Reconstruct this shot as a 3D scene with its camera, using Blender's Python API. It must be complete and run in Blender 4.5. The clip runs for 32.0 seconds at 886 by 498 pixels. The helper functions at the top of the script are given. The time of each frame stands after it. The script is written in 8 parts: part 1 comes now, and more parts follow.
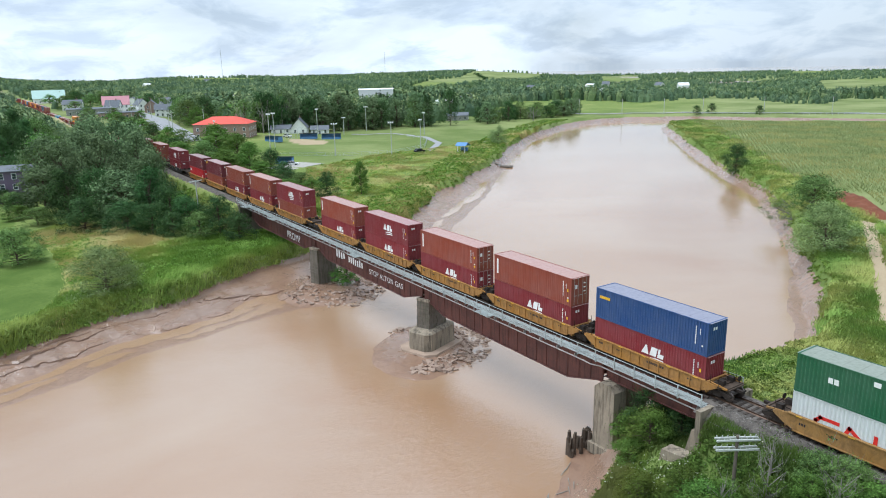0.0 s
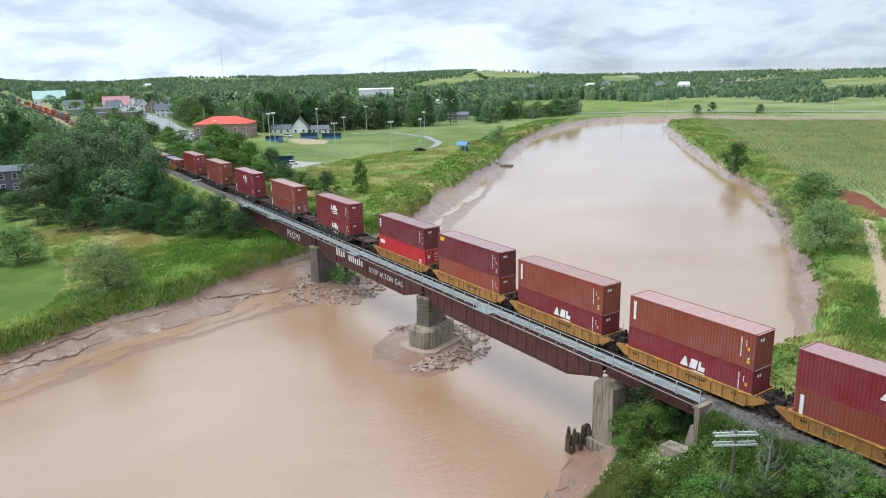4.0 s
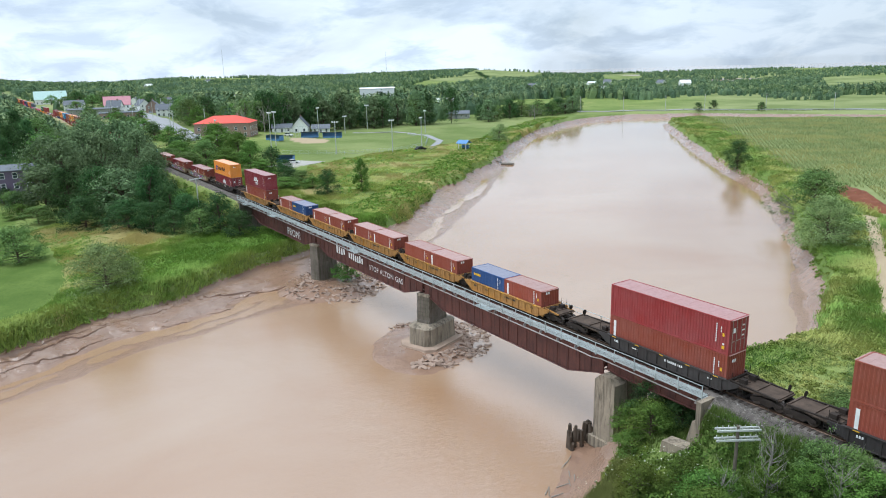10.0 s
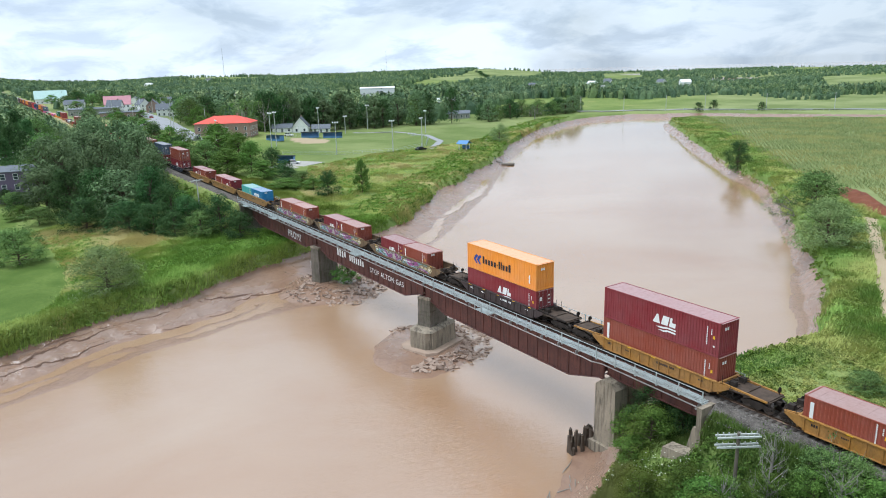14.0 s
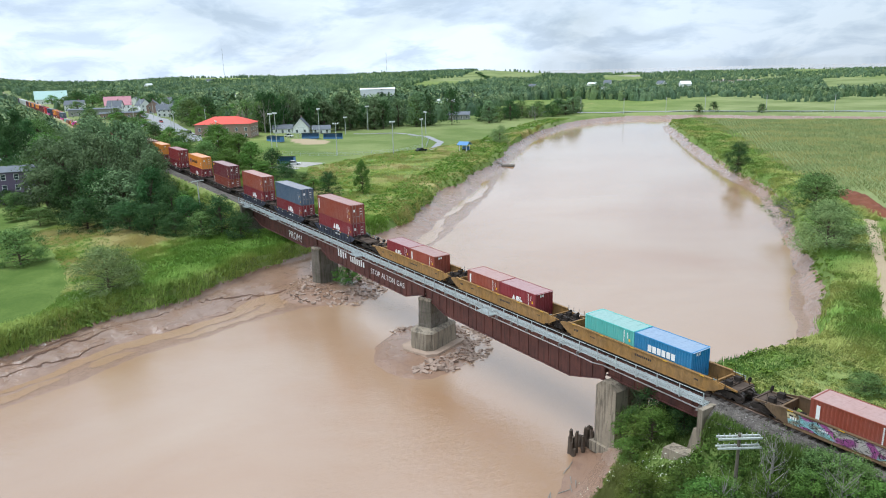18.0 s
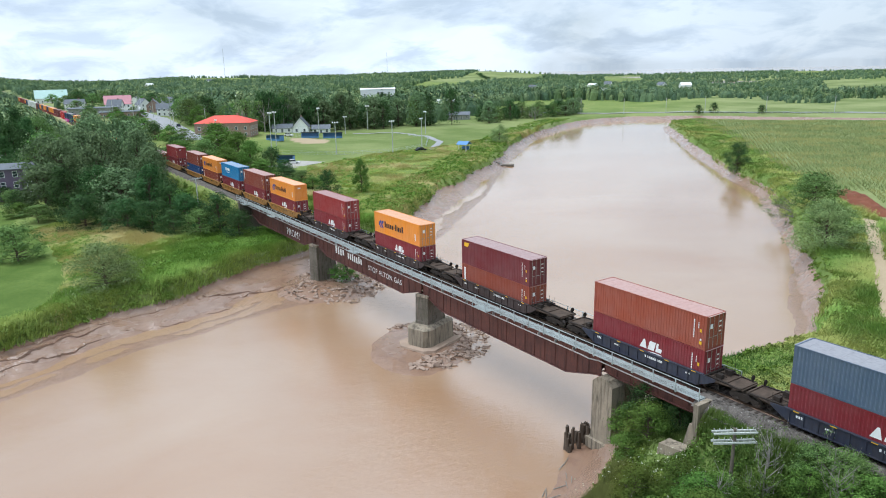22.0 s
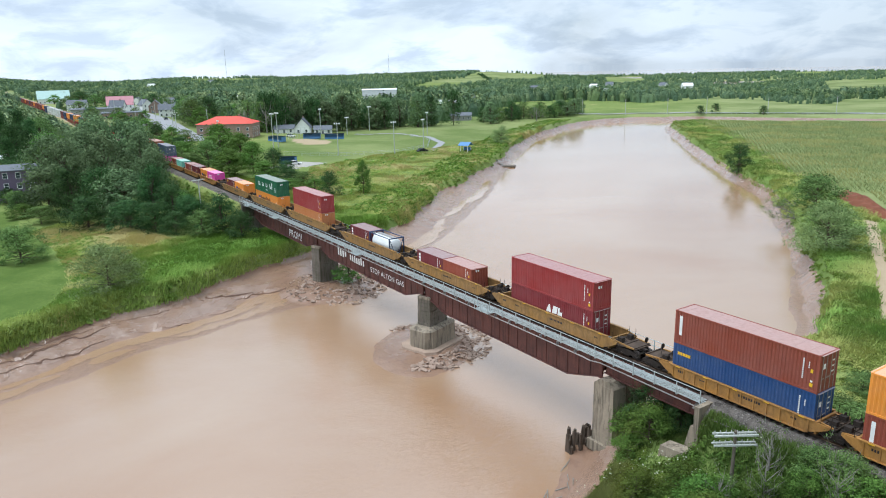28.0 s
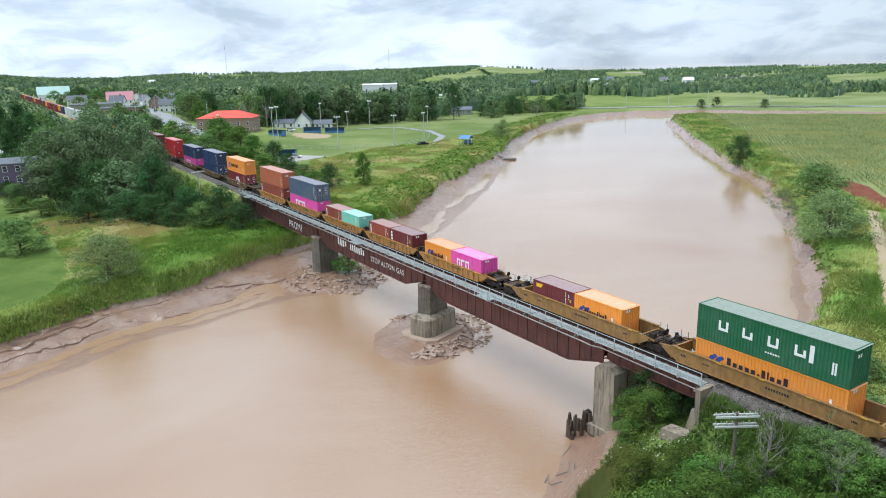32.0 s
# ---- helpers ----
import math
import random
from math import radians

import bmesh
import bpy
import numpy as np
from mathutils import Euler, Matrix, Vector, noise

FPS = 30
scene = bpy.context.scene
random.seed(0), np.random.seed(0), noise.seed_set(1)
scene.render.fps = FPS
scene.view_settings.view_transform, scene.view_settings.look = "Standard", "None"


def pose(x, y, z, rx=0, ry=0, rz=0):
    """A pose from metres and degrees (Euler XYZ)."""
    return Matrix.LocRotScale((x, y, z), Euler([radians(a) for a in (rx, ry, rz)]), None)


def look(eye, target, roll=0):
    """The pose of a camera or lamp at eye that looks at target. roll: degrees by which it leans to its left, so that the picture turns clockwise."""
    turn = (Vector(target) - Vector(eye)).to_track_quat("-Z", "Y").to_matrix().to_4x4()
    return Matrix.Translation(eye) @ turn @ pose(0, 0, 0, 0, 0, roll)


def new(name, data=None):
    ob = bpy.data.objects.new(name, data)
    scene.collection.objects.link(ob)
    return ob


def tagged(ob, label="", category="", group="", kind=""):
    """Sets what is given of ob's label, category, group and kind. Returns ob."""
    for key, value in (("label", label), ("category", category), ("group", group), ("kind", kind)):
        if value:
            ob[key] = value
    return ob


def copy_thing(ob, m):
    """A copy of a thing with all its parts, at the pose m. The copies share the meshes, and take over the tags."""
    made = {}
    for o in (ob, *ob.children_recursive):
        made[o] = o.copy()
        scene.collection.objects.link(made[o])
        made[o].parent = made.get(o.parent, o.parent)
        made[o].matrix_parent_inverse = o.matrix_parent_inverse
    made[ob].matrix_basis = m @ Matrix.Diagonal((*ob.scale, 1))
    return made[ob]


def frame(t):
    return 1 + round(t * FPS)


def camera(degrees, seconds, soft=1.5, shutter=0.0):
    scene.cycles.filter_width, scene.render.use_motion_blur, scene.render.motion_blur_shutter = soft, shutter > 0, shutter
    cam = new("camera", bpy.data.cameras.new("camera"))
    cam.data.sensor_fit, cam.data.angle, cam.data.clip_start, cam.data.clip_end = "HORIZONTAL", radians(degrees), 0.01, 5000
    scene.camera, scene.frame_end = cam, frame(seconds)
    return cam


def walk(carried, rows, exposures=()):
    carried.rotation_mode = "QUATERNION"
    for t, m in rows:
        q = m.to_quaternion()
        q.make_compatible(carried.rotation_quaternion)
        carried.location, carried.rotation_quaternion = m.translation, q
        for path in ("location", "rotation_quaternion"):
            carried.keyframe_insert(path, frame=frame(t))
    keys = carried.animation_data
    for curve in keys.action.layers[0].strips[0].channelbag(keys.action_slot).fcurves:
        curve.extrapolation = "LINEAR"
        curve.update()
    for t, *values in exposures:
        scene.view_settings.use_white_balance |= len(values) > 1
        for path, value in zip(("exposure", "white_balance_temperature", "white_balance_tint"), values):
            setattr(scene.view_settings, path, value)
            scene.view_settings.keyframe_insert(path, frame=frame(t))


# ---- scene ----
# ---- camera: a drone that hovers and sways ----
cam = camera(64.665, 32.0, soft=1.0)
walk(cam, [
    (0.0, pose(0.000, -47.846, 36.639, 75.5401, 1.1749, 55.9991)),
    (0.5, pose(0.032, -47.788, 36.639, 75.5285, 1.2222, 56.0061)),
    (1.0, pose(0.055, -47.731, 36.564, 75.5309, 1.2516, 56.0126)),
    (1.5, pose(0.086, -47.718, 36.462, 75.5355, 1.2596, 56.0150)),
    (2.0, pose(0.116, -47.735, 36.382, 75.5217, 1.2749, 56.0155)),
    (2.5, pose(0.143, -47.770, 36.360, 75.5209, 1.2865, 56.0162)),
    (3.0, pose(0.190, -47.785, 36.372, 75.5253, 1.2938, 56.0231)),
    (3.5, pose(0.237, -47.812, 36.398, 75.5305, 1.2927, 56.0378)),
    (5.5, pose(0.198, -47.806, 36.318, 75.5175, 1.3136, 56.0352)),
    (6.0, pose(0.185, -47.747, 36.280, 75.5062, 1.3443, 56.0549)),
    (6.5, pose(0.143, -47.693, 36.247, 75.5078, 1.3558, 56.0787)),
    (7.0, pose(0.101, -47.679, 36.241, 75.5100, 1.3585, 56.0892)),
    (7.5, pose(0.087, -47.675, 36.259, 75.5078, 1.3628, 56.0900)),
    (8.0, pose(0.088, -47.642, 36.260, 75.4988, 1.3832, 56.0925)),
    (8.5, pose(0.078, -47.581, 36.227, 75.4804, 1.4375, 56.0951)),
    (9.0, pose(0.086, -47.551, 36.154, 75.4807, 1.4828, 56.0966)),
    (9.5, pose(0.091, -47.545, 36.047, 75.4846, 1.5033, 56.0984)),
    (10.0, pose(0.087, -47.548, 35.971, 75.4900, 1.5006, 56.1078)),
    (10.5, pose(0.065, -47.580, 35.983, 75.4842, 1.4988, 56.1066)),
    (11.0, pose(0.060, -47.618, 36.086, 75.4660, 1.5001, 56.1069)),
    (11.5, pose(0.028, -47.615, 36.216, 75.4405, 1.5138, 56.1130)),
    (12.0, pose(-0.011, -47.589, 36.358, 75.4194, 1.5192, 56.1158)),
    (12.5, pose(0.002, -47.585, 36.468, 75.4130, 1.4896, 56.1206)),
    (13.0, pose(0.008, -47.572, 36.533, 75.4061, 1.4744, 56.1253)),
    (13.5, pose(0.015, -47.570, 36.560, 75.4018, 1.4845, 56.1249)),
    (14.0, pose(0.014, -47.577, 36.565, 75.4007, 1.4894, 56.1230)),
    (14.5, pose(-0.019, -47.569, 36.543, 75.4038, 1.4877, 56.1219)),
    (16.5, pose(0.059, -47.677, 36.607, 75.4637, 1.4591, 56.1256)),
    (17.0, pose(0.086, -47.740, 36.635, 75.4652, 1.4488, 56.1245)),
    (17.5, pose(0.076, -47.778, 36.623, 75.4815, 1.4099, 56.1232)),
    (18.0, pose(0.031, -47.771, 36.588, 75.4936, 1.3742, 56.1263)),
    (18.5, pose(-0.009, -47.725, 36.500, 75.5039, 1.3403, 56.1331)),
    (19.0, pose(-0.028, -47.683, 36.446, 75.5074, 1.3149, 56.1403)),
    (19.5, pose(-0.008, -47.653, 36.356, 75.5148, 1.2796, 56.1399)),
    (20.0, pose(0.053, -47.607, 36.223, 75.5340, 1.2467, 56.1459)),
    (20.5, pose(0.107, -47.540, 36.147, 75.5451, 1.2184, 56.1595)),
    (21.0, pose(0.156, -47.482, 36.083, 75.5556, 1.2034, 56.1707)),
    (21.5, pose(0.182, -47.458, 36.034, 75.5633, 1.1936, 56.1782)),
    (22.0, pose(0.198, -47.454, 35.994, 75.5700, 1.1919, 56.1826)),
    (22.5, pose(0.194, -47.485, 35.985, 75.5763, 1.1700, 56.1917)),
    (23.0, pose(0.201, -47.486, 36.029, 75.5868, 1.1468, 56.2204)),
    (23.5, pose(0.196, -47.505, 36.125, 75.5920, 1.1445, 56.2297)),
    (24.0, pose(0.199, -47.557, 36.279, 75.5955, 1.1275, 56.2306)),
    (24.5, pose(0.218, -47.574, 36.431, 75.5904, 1.1074, 56.2382)),
    (25.0, pose(0.233, -47.576, 36.510, 75.5979, 1.0953, 56.2415)),
    (25.5, pose(0.262, -47.531, 36.524, 75.6084, 1.1231, 56.2490)),
    (27.5, pose(0.298, -47.647, 36.297, 75.6031, 1.1535, 56.2944)),
    (28.0, pose(0.393, -47.669, 36.291, 75.5971, 1.1968, 56.3027)),
    (28.5, pose(0.452, -47.689, 36.201, 75.6125, 1.2309, 56.3048)),
    (29.0, pose(0.509, -47.710, 36.061, 75.6314, 1.2481, 56.3099)),
    (29.5, pose(0.513, -47.692, 35.865, 75.6445, 1.2485, 56.3219)),
    (30.0, pose(0.504, -47.690, 35.687, 75.6504, 1.2469, 56.3275)),
    (30.5, pose(0.509, -47.682, 35.535, 75.6181, 1.2730, 56.3298)),
    (31.0, pose(0.510, -47.671, 35.393, 75.4939, 1.2941, 56.3320)),
    (31.5, pose(0.468, -47.658, 35.278, 75.3405, 1.3078, 56.3299)),
    (32.0, pose(0.428, -47.603, 35.207, 75.2761, 1.3581, 56.3384)),
])


# ---- sky and sun: a bright, thinly clouded noon ----
world = bpy.data.worlds.new("sky")
scene.world = world
world.use_nodes = True
wt = world.node_tree
wt.nodes.clear()
w_out = wt.nodes.new("ShaderNodeOutputWorld")
w_bg = wt.nodes.new("ShaderNodeBackground")
sky = wt.nodes.new("ShaderNodeTexSky")
sky.sky_type, sky.sun_disc = "NISHITA", False
SUN_UP, SUN_TURN = 66, 205
sky.sun_elevation, sky.sun_rotation = radians(SUN_UP), radians(SUN_TURN)
sky.air_density, sky.dust_density = 1.0, 1.5
w_co = wt.nodes.new("ShaderNodeTexCoord")
w_sep = wt.nodes.new("ShaderNodeSeparateXYZ")
wt.links.new(w_co.outputs["Generated"], w_sep.inputs[0])


def wmath(op, a, b=None):
    n = wt.nodes.new("ShaderNodeMath")
    n.operation = op
    for i, v in enumerate((a, b)):
        if v is None:
            continue
        if isinstance(v, (int, float)):
            n.inputs[i].default_value = v
        else:
            wt.links.new(v, n.inputs[i])
    return n.outputs[0]


# cloud layer: the way's plan position on a flat sheet overhead
w_up = wmath("ADD", wmath("MAXIMUM", w_sep.outputs[2], 0.0), 0.3)
w_flat = wt.nodes.new("ShaderNodeCombineXYZ")
wt.links.new(wmath("DIVIDE", w_sep.outputs[0], w_up), w_flat.inputs[0])
wt.links.new(wmath("DIVIDE", w_sep.outputs[1], w_up), w_flat.inputs[1])


def wnoise(scale, detail, rough, shift):
    m = wt.nodes.new("ShaderNodeMapping")
    m.inputs["Location"].default_value = shift
    wt.links.new(w_flat.outputs[0], m.inputs["Vector"])
    n = wt.nodes.new("ShaderNodeTexNoise")
    n.inputs["Scale"].default_value, n.inputs["Detail"].default_value, n.inputs["Roughness"].default_value = scale, detail, rough
    n.inputs["Distortion"].default_value = 0.35
    wt.links.new(m.outputs[0], n.inputs["Vector"])
    return n.outputs["Fac"]


def wramp(src, stops):
    r = wt.nodes.new("ShaderNodeValToRGB")
    while len(r.color_ramp.elements) < len(stops):
        r.color_ramp.elements.new(0.5)
    for e, (p, c) in zip(r.color_ramp.elements, stops):
        e.position, e.color = p, (*c, 1)
    wt.links.new(src, r.inputs[0])
    return r.outputs[0]


cover = wramp(wnoise(0.8, 9, 0.55, (3.1, 1.7, 0)), [(0.36, (0.6,) * 3), (0.54, (1, 1, 1))])
tone = wramp(wnoise(3.0, 9, 0.58, (7.3, 2.2, 4)), [(0.38, (10.7, 11.5, 12.6)), (0.46, (12.6, 13.3, 14.1)), (0.53, (14.5, 14.9, 15.3))])
# thinner cloud towards the north
thin = wramp(w_sep.outputs[1], [(0.62, (1, 1, 1)), (0.95, (0.6,) * 3)])
cover = wmath("MULTIPLY", cover, thin)
w_mix = wt.nodes.new("ShaderNodeMix")
w_mix.data_type = "RGBA"
wt.links.new(cover, w_mix.inputs["Factor"])
wt.links.new(sky.outputs[0], w_mix.inputs["A"])
wt.links.new(tone, w_mix.inputs["B"])
wt.links.new(w_mix.outputs["Result"], w_bg.inputs["Color"])
w_bg.inputs["Strength"].default_value = 0.07
wt.links.new(w_bg.outputs[0], w_out.inputs["Surface"])
sun = new("sun", bpy.data.lights.new("sun", "SUN"))
sun.data.energy, sun.data.angle, sun.data.color = 3.1, radians(48), (1, 0.98, 0.94)
_a, _e = radians(SUN_TURN), radians(SUN_UP)
sun.matrix_world = look((0, 0, 200), (-math.sin(_a) * math.cos(_e), -math.cos(_a) * math.cos(_e), 200 - math.sin(_e)))
scene.view_settings.exposure = 0.05
scene.view_settings.use_white_balance = True
scene.view_settings.white_balance_temperature, scene.view_settings.white_balance_tint = 5650, 6


# ---- materials ----
MATS = {}


def rgb(h):
    """Linear colour from a hex sRGB triple."""
    return tuple(((int(h[i:i + 2], 16) / 255 + 0.055) / 1.055) ** 2.4 if int(h[i:i + 2], 16) > 10 else int(h[i:i + 2], 16) / 255 / 12.92 for i in (0, 2, 4))


class Nodes:
    def __init__(self, name):
        self.m = bpy.data.materials.new(name)
        self.m.use_nodes = True
        self.t = self.m.node_tree
        self.bsdf = self.t.nodes["Principled BSDF"]
        MATS[name] = self.m

    def link(self, a, b):
        self.t.links.new(a, b)

    def set(self, **kw):
        for k, v in kw.items():
            s = self.bsdf.inputs[k.replace("_", " ")]
            if isinstance(v, bpy.types.NodeSocket):
                self.link(v, s)
            else:
                s.default_value = (*v, 1) if isinstance(v, tuple) else v
        return self

    def coord(self, space="Object"):
        if space == "World":
            return self.t.nodes.new("ShaderNodeNewGeometry").outputs["Position"]
        return self.t.nodes.new("ShaderNodeTexCoord").outputs[space]

    def scaled(self, vec, s):
        n = self.t.nodes.new("ShaderNodeMapping")
        n.inputs["Scale"].default_value = s if isinstance(s, tuple) else (s, s, s)
        self.link(vec, n.inputs["Vector"])
        return n.outputs[0]

    def noise(self, vec, scale, detail=4, rough=0.55, distort=0.0):
        n = self.t.nodes.new("ShaderNodeTexNoise")
        n.inputs["Scale"].default_value, n.inputs["Detail"].default_value = scale, detail
        n.inputs["Roughness"].default_value, n.inputs["Distortion"].default_value = rough, distort
        self.link(vec, n.inputs["Vector"])
        return n.outputs["Fac"]

    def ramp(self, fac, *stops):
        r = self.t.nodes.new("ShaderNodeValToRGB")
        while len(r.color_ramp.elements) < len(stops):
            r.color_ramp.elements.new(0.5)
        for e, (p, c) in zip(r.color_ramp.elements, stops):
            e.position = p
            e.color = (*c, 1) if isinstance(c, tuple) else (c, c, c, 1)
        self.link(fac, r.inputs[0])
        return r.outputs[0]

    def mix(self, fac, a, b, mode="MIX"):
        n = self.t.nodes.new("ShaderNodeMix")
        n.data_type, n.blend_type = "RGBA", mode
        for s, v in (("Factor", fac), ("A", a), ("B", b)):
            i = [k for k in n.inputs if k.name == s and (k.type == "RGBA" if s != "Factor" else k.type == "VALUE")][0]
            if isinstance(v, bpy.types.NodeSocket):
                self.link(v, i)
            else:
                i.default_value = (*v, 1) if isinstance(v, tuple) else v
        return [o for o in n.outputs if o.type == "RGBA"][0]

    def math(self, op, a, b=0.0):
        n = self.t.nodes.new("ShaderNodeMath")
        n.operation = op
        for i, v in enumerate((a, b)):
            if isinstance(v, bpy.types.NodeSocket):
                self.link(v, n.inputs[i])
            else:
                n.inputs[i].default_value = v
        return n.outputs[0]

    def bump(self, height, strength=0.3, dist=0.02):
        n = self.t.nodes.new("ShaderNodeBump")
        n.inputs["Strength"].default_value, n.inputs["Distance"].default_value = strength, dist
        self.link(height, n.inputs["Height"])
        self.link(n.outputs[0], self.bsdf.inputs["Normal"])

    def random(self):
        return self.t.nodes.new("ShaderNodeObjectInfo").outputs["Random"]

    def island(self):
        return self.t.nodes.new("ShaderNodeNewGeometry").outputs["Random Per Island"]


def dim(c, k):
    return tuple(v * k for v in c)


def plain(name, colour, rough=0.6, metal=0.0, scale=1.5, vary=0.25, bump=0.15, space="Object", fine=9.0):
    """A surface with broad stains, fine grain and slight relief."""
    n = Nodes(name)
    v = n.coord(space)
    a, b = n.noise(v, scale, 5, 0.6), n.noise(v, scale * fine, 4, 0.6)
    c = n.mix(n.ramp(a, (0.3, 0.0), (0.7, 1.0)), dim(colour, 1 - vary), dim(colour, 1 + vary * 0.6))
    c = n.mix(n.math("MULTIPLY", n.ramp(b, (0.35, 0.0), (0.7, 1.0)), 0.35), c, dim(colour, 1 - vary * 1.2))
    n.set(Base_Color=c, Roughness=n.ramp(a, (0.2, max(rough - 0.12, 0.05)), (0.8, min(rough + 0.12, 1.0))), Metallic=metal)
    if rough > 0.7:
        n.bsdf.inputs["Specular IOR Level"].default_value = 0.2
    if bump:
        n.bump(b, bump, 0.02)
    return n.m


def painted_steel(name, colour, rust=0.25, rough=0.5, fade=0.2, grime=0.0):
    """Weathered paint on corrugated steel: faded patches, streaks down the wall, rust specks; each object a little apart."""
    n = Nodes(name)
    v = n.coord("Object")
    streak = n.noise(n.scaled(v, (2.2, 2.2, 0.25)), 1.6, 5, 0.6)
    patch = n.noise(v, 0.5, 4, 0.55)
    speck = n.noise(v, 6.0, 6, 0.7)
    grey = sum(colour) / 3
    pale = tuple(0.65 * k + 0.35 * (grey * 0.6 + 0.25) for k in colour)
    c = n.mix(n.math("MULTIPLY", n.ramp(patch, (0.35, 0.0), (0.7, 1.0)), fade * 1.5), colour, pale)
    c = n.mix(n.math("MULTIPLY", n.ramp(streak, (0.45, 0.0), (0.75, 1.0)), 0.35), c, dim(colour, 0.62))
    shade = n.math("ADD", n.math("MULTIPLY", n.random(), 0.22), 0.89)
    hue = n.t.nodes.new("ShaderNodeHueSaturation")
    n.link(shade, hue.inputs["Value"])
    n.link(c, hue.inputs["Color"])
    c = n.mix(n.math("MULTIPLY", n.ramp(speck, (0.62, 0.0), (0.72, 1.0)), rust), hue.outputs[0], rgb("5a3322"))
    if grime:
        soot = n.noise(n.scaled(v, (0.8, 1.0, 0.5)), 2.6, 7, 0.72, 0.8)
        c = n.mix(n.math("MULTIPLY", n.ramp(soot, (0.4, 0.0), (0.62, 1.0)), grime), c, rgb("2f2620"))
    n.set(Base_Color=c, Roughness=n.ramp(streak, (0.3, rough - 0.1), (0.7, rough + 0.15)))
    n.bump(speck, 0.06, 0.01)
    return n.m


CONTAINER = {"acl": "7c2029", "brown": "8a3f2c", "brown2": "8f432e", "red": "8e2a2b", "cai": "c01f27", "maroon": "6c242b", "blue": "1d4479", "sky": "2478a8", "navy": "22375c", "slate": "4a5a6e",
             "orange": "e8912a", "amber": "e8912a", "tan": "c07a42", "green": "0f5a36", "green2": "245c3c", "pink": "dc4aa6", "teal": "5aada4", "mint": "7fc4b0", "white": "c9ccca", "salmon": "b0603f"}
for _k, _h in CONTAINER.items():
    painted_steel("paint_" + _k, rgb(_h), rust=0.22 if _k in ("brown", "brown2", "acl", "maroon", "salmon") else 0.35)
# roof paints: dust and the sky's pale sheen both mixed into the colour
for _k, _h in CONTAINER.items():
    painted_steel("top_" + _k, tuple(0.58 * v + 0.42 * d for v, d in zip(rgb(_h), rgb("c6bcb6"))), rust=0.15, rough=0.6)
CAR = {"yellow": "a87730", "tan53": "977036", "black": "2f2a28", "dark": "3a2a28", "navycar": "23283a", "dirty": "6f5638"}
for _k, _h in CAR.items():
    painted_steel("car_" + _k, rgb(_h), rust=0.8, rough=0.65, fade=0.15, grime=0.4)
plain("roof_dust", rgb("b58a80"), 0.75, vary=0.2)
plain("white_paint", (0.78, 0.78, 0.76), 0.55, vary=0.1, bump=0.05)
plain("blue_paint", rgb("20418f"), 0.5, vary=0.12, bump=0.05)
plain("yellow_paint", rgb("e2b21c"), 0.5, vary=0.12, bump=0.05)
plain("dark_paint", rgb("1b1a26"), 0.55, vary=0.2, bump=0.05)
plain("red_paint", rgb("cf2b24"), 0.5, vary=0.12, bump=0.05)
plain("lock_steel", rgb("a9a4a0"), 0.45, 0.6, vary=0.2)
plain("black_steel", rgb("37302b"), 0.8, 0.0, 2.0, 0.45)
plain("deck_rust", rgb("574a40"), 0.85, 0.0, 1.6, 0.5, 0.3)
plain("silt", rgb("a8917e"), 0.7, 0, 0.8, 0.2, 0.3, "World")
plain("wheel_steel", rgb("7a706a"), 0.35, 0.8, 2.0, 0.3)
plain("rail_steel", rgb("6d5a4c"), 0.4, 0.8, 2.0, 0.3)
plain("galvanised", rgb("b7bfbe"), 0.5, 0.3, 1.2, 0.2, space="World")
plain("tank_shell", rgb("e2e3e1"), 0.5, 0.0, 1.0, 0.08)
plain("timber_tie", rgb("4a423c"), 0.9, 0, 2.0, 0.35)
plain("old_wood", rgb("6f675c"), 0.9, 0, 1.3, 0.3)
plain("insulator_grey", rgb("b9bcb6"), 0.6, 0, 1.3, 0.15)
plain("ballast", rgb("6c655f"), 0.95, 0, 1.4, 0.6, 1.0, "World", 7)
plain("rock", rgb("a48e7e"), 0.9, 0, 0.9, 0.35, 0.5, "World", 6)
plain("asphalt", rgb("99999a"), 0.85, 0, 0.3, 0.15, 0.2, "World", 12)
plain("gravel", rgb("a8a49c"), 0.95, 0, 0.4, 0.2, 0.3, "World", 14)
plain("bark", rgb("5d5146"), 0.95, 0, 2.0, 0.35, 0.6)
plain("dead_wood", rgb("8f8a82"), 0.9, 0, 2.0, 0.25, 0.4)
plain("glass_dark", rgb("2c3338"), 0.12, 0, 0.5, 0.2, 0)
plain("white_siding", rgb("ebecea"), 0.6, 0, 0.8, 0.08, 0.1)
plain("grey_siding", rgb("9a9a96"), 0.7, 0, 0.8, 0.12, 0.1)
plain("purple_siding", rgb("6d5f76"), 0.7, 0, 0.8, 0.15, 0.1)
plain("brick_wall", rgb("9a8479"), 0.85, 0, 1.2, 0.2, 0.3)
plain("roof_grey", rgb("70747a"), 0.8, 0, 0.8, 0.2, 0.2)
plain("roof_red", rgb("d8503e"), 0.6, 0, 0.6, 0.15, 0.15)
plain("roof_pink", rgb("b97f86"), 0.6, 0, 0.6, 0.15, 0.15)
plain("roof_green", rgb("a9c4bb"), 0.6, 0, 0.6, 0.12, 0.15)
plain("roof_blue", rgb("5b86b5"), 0.6, 0, 0.6, 0.12, 0.15)
plain("car_paint_dark", rgb("23272c"), 0.25, 0.2, 1, 0.1, 0)
plain("car_paint_white", rgb("dcdcda"), 0.3, 0.1, 1, 0.06, 0)
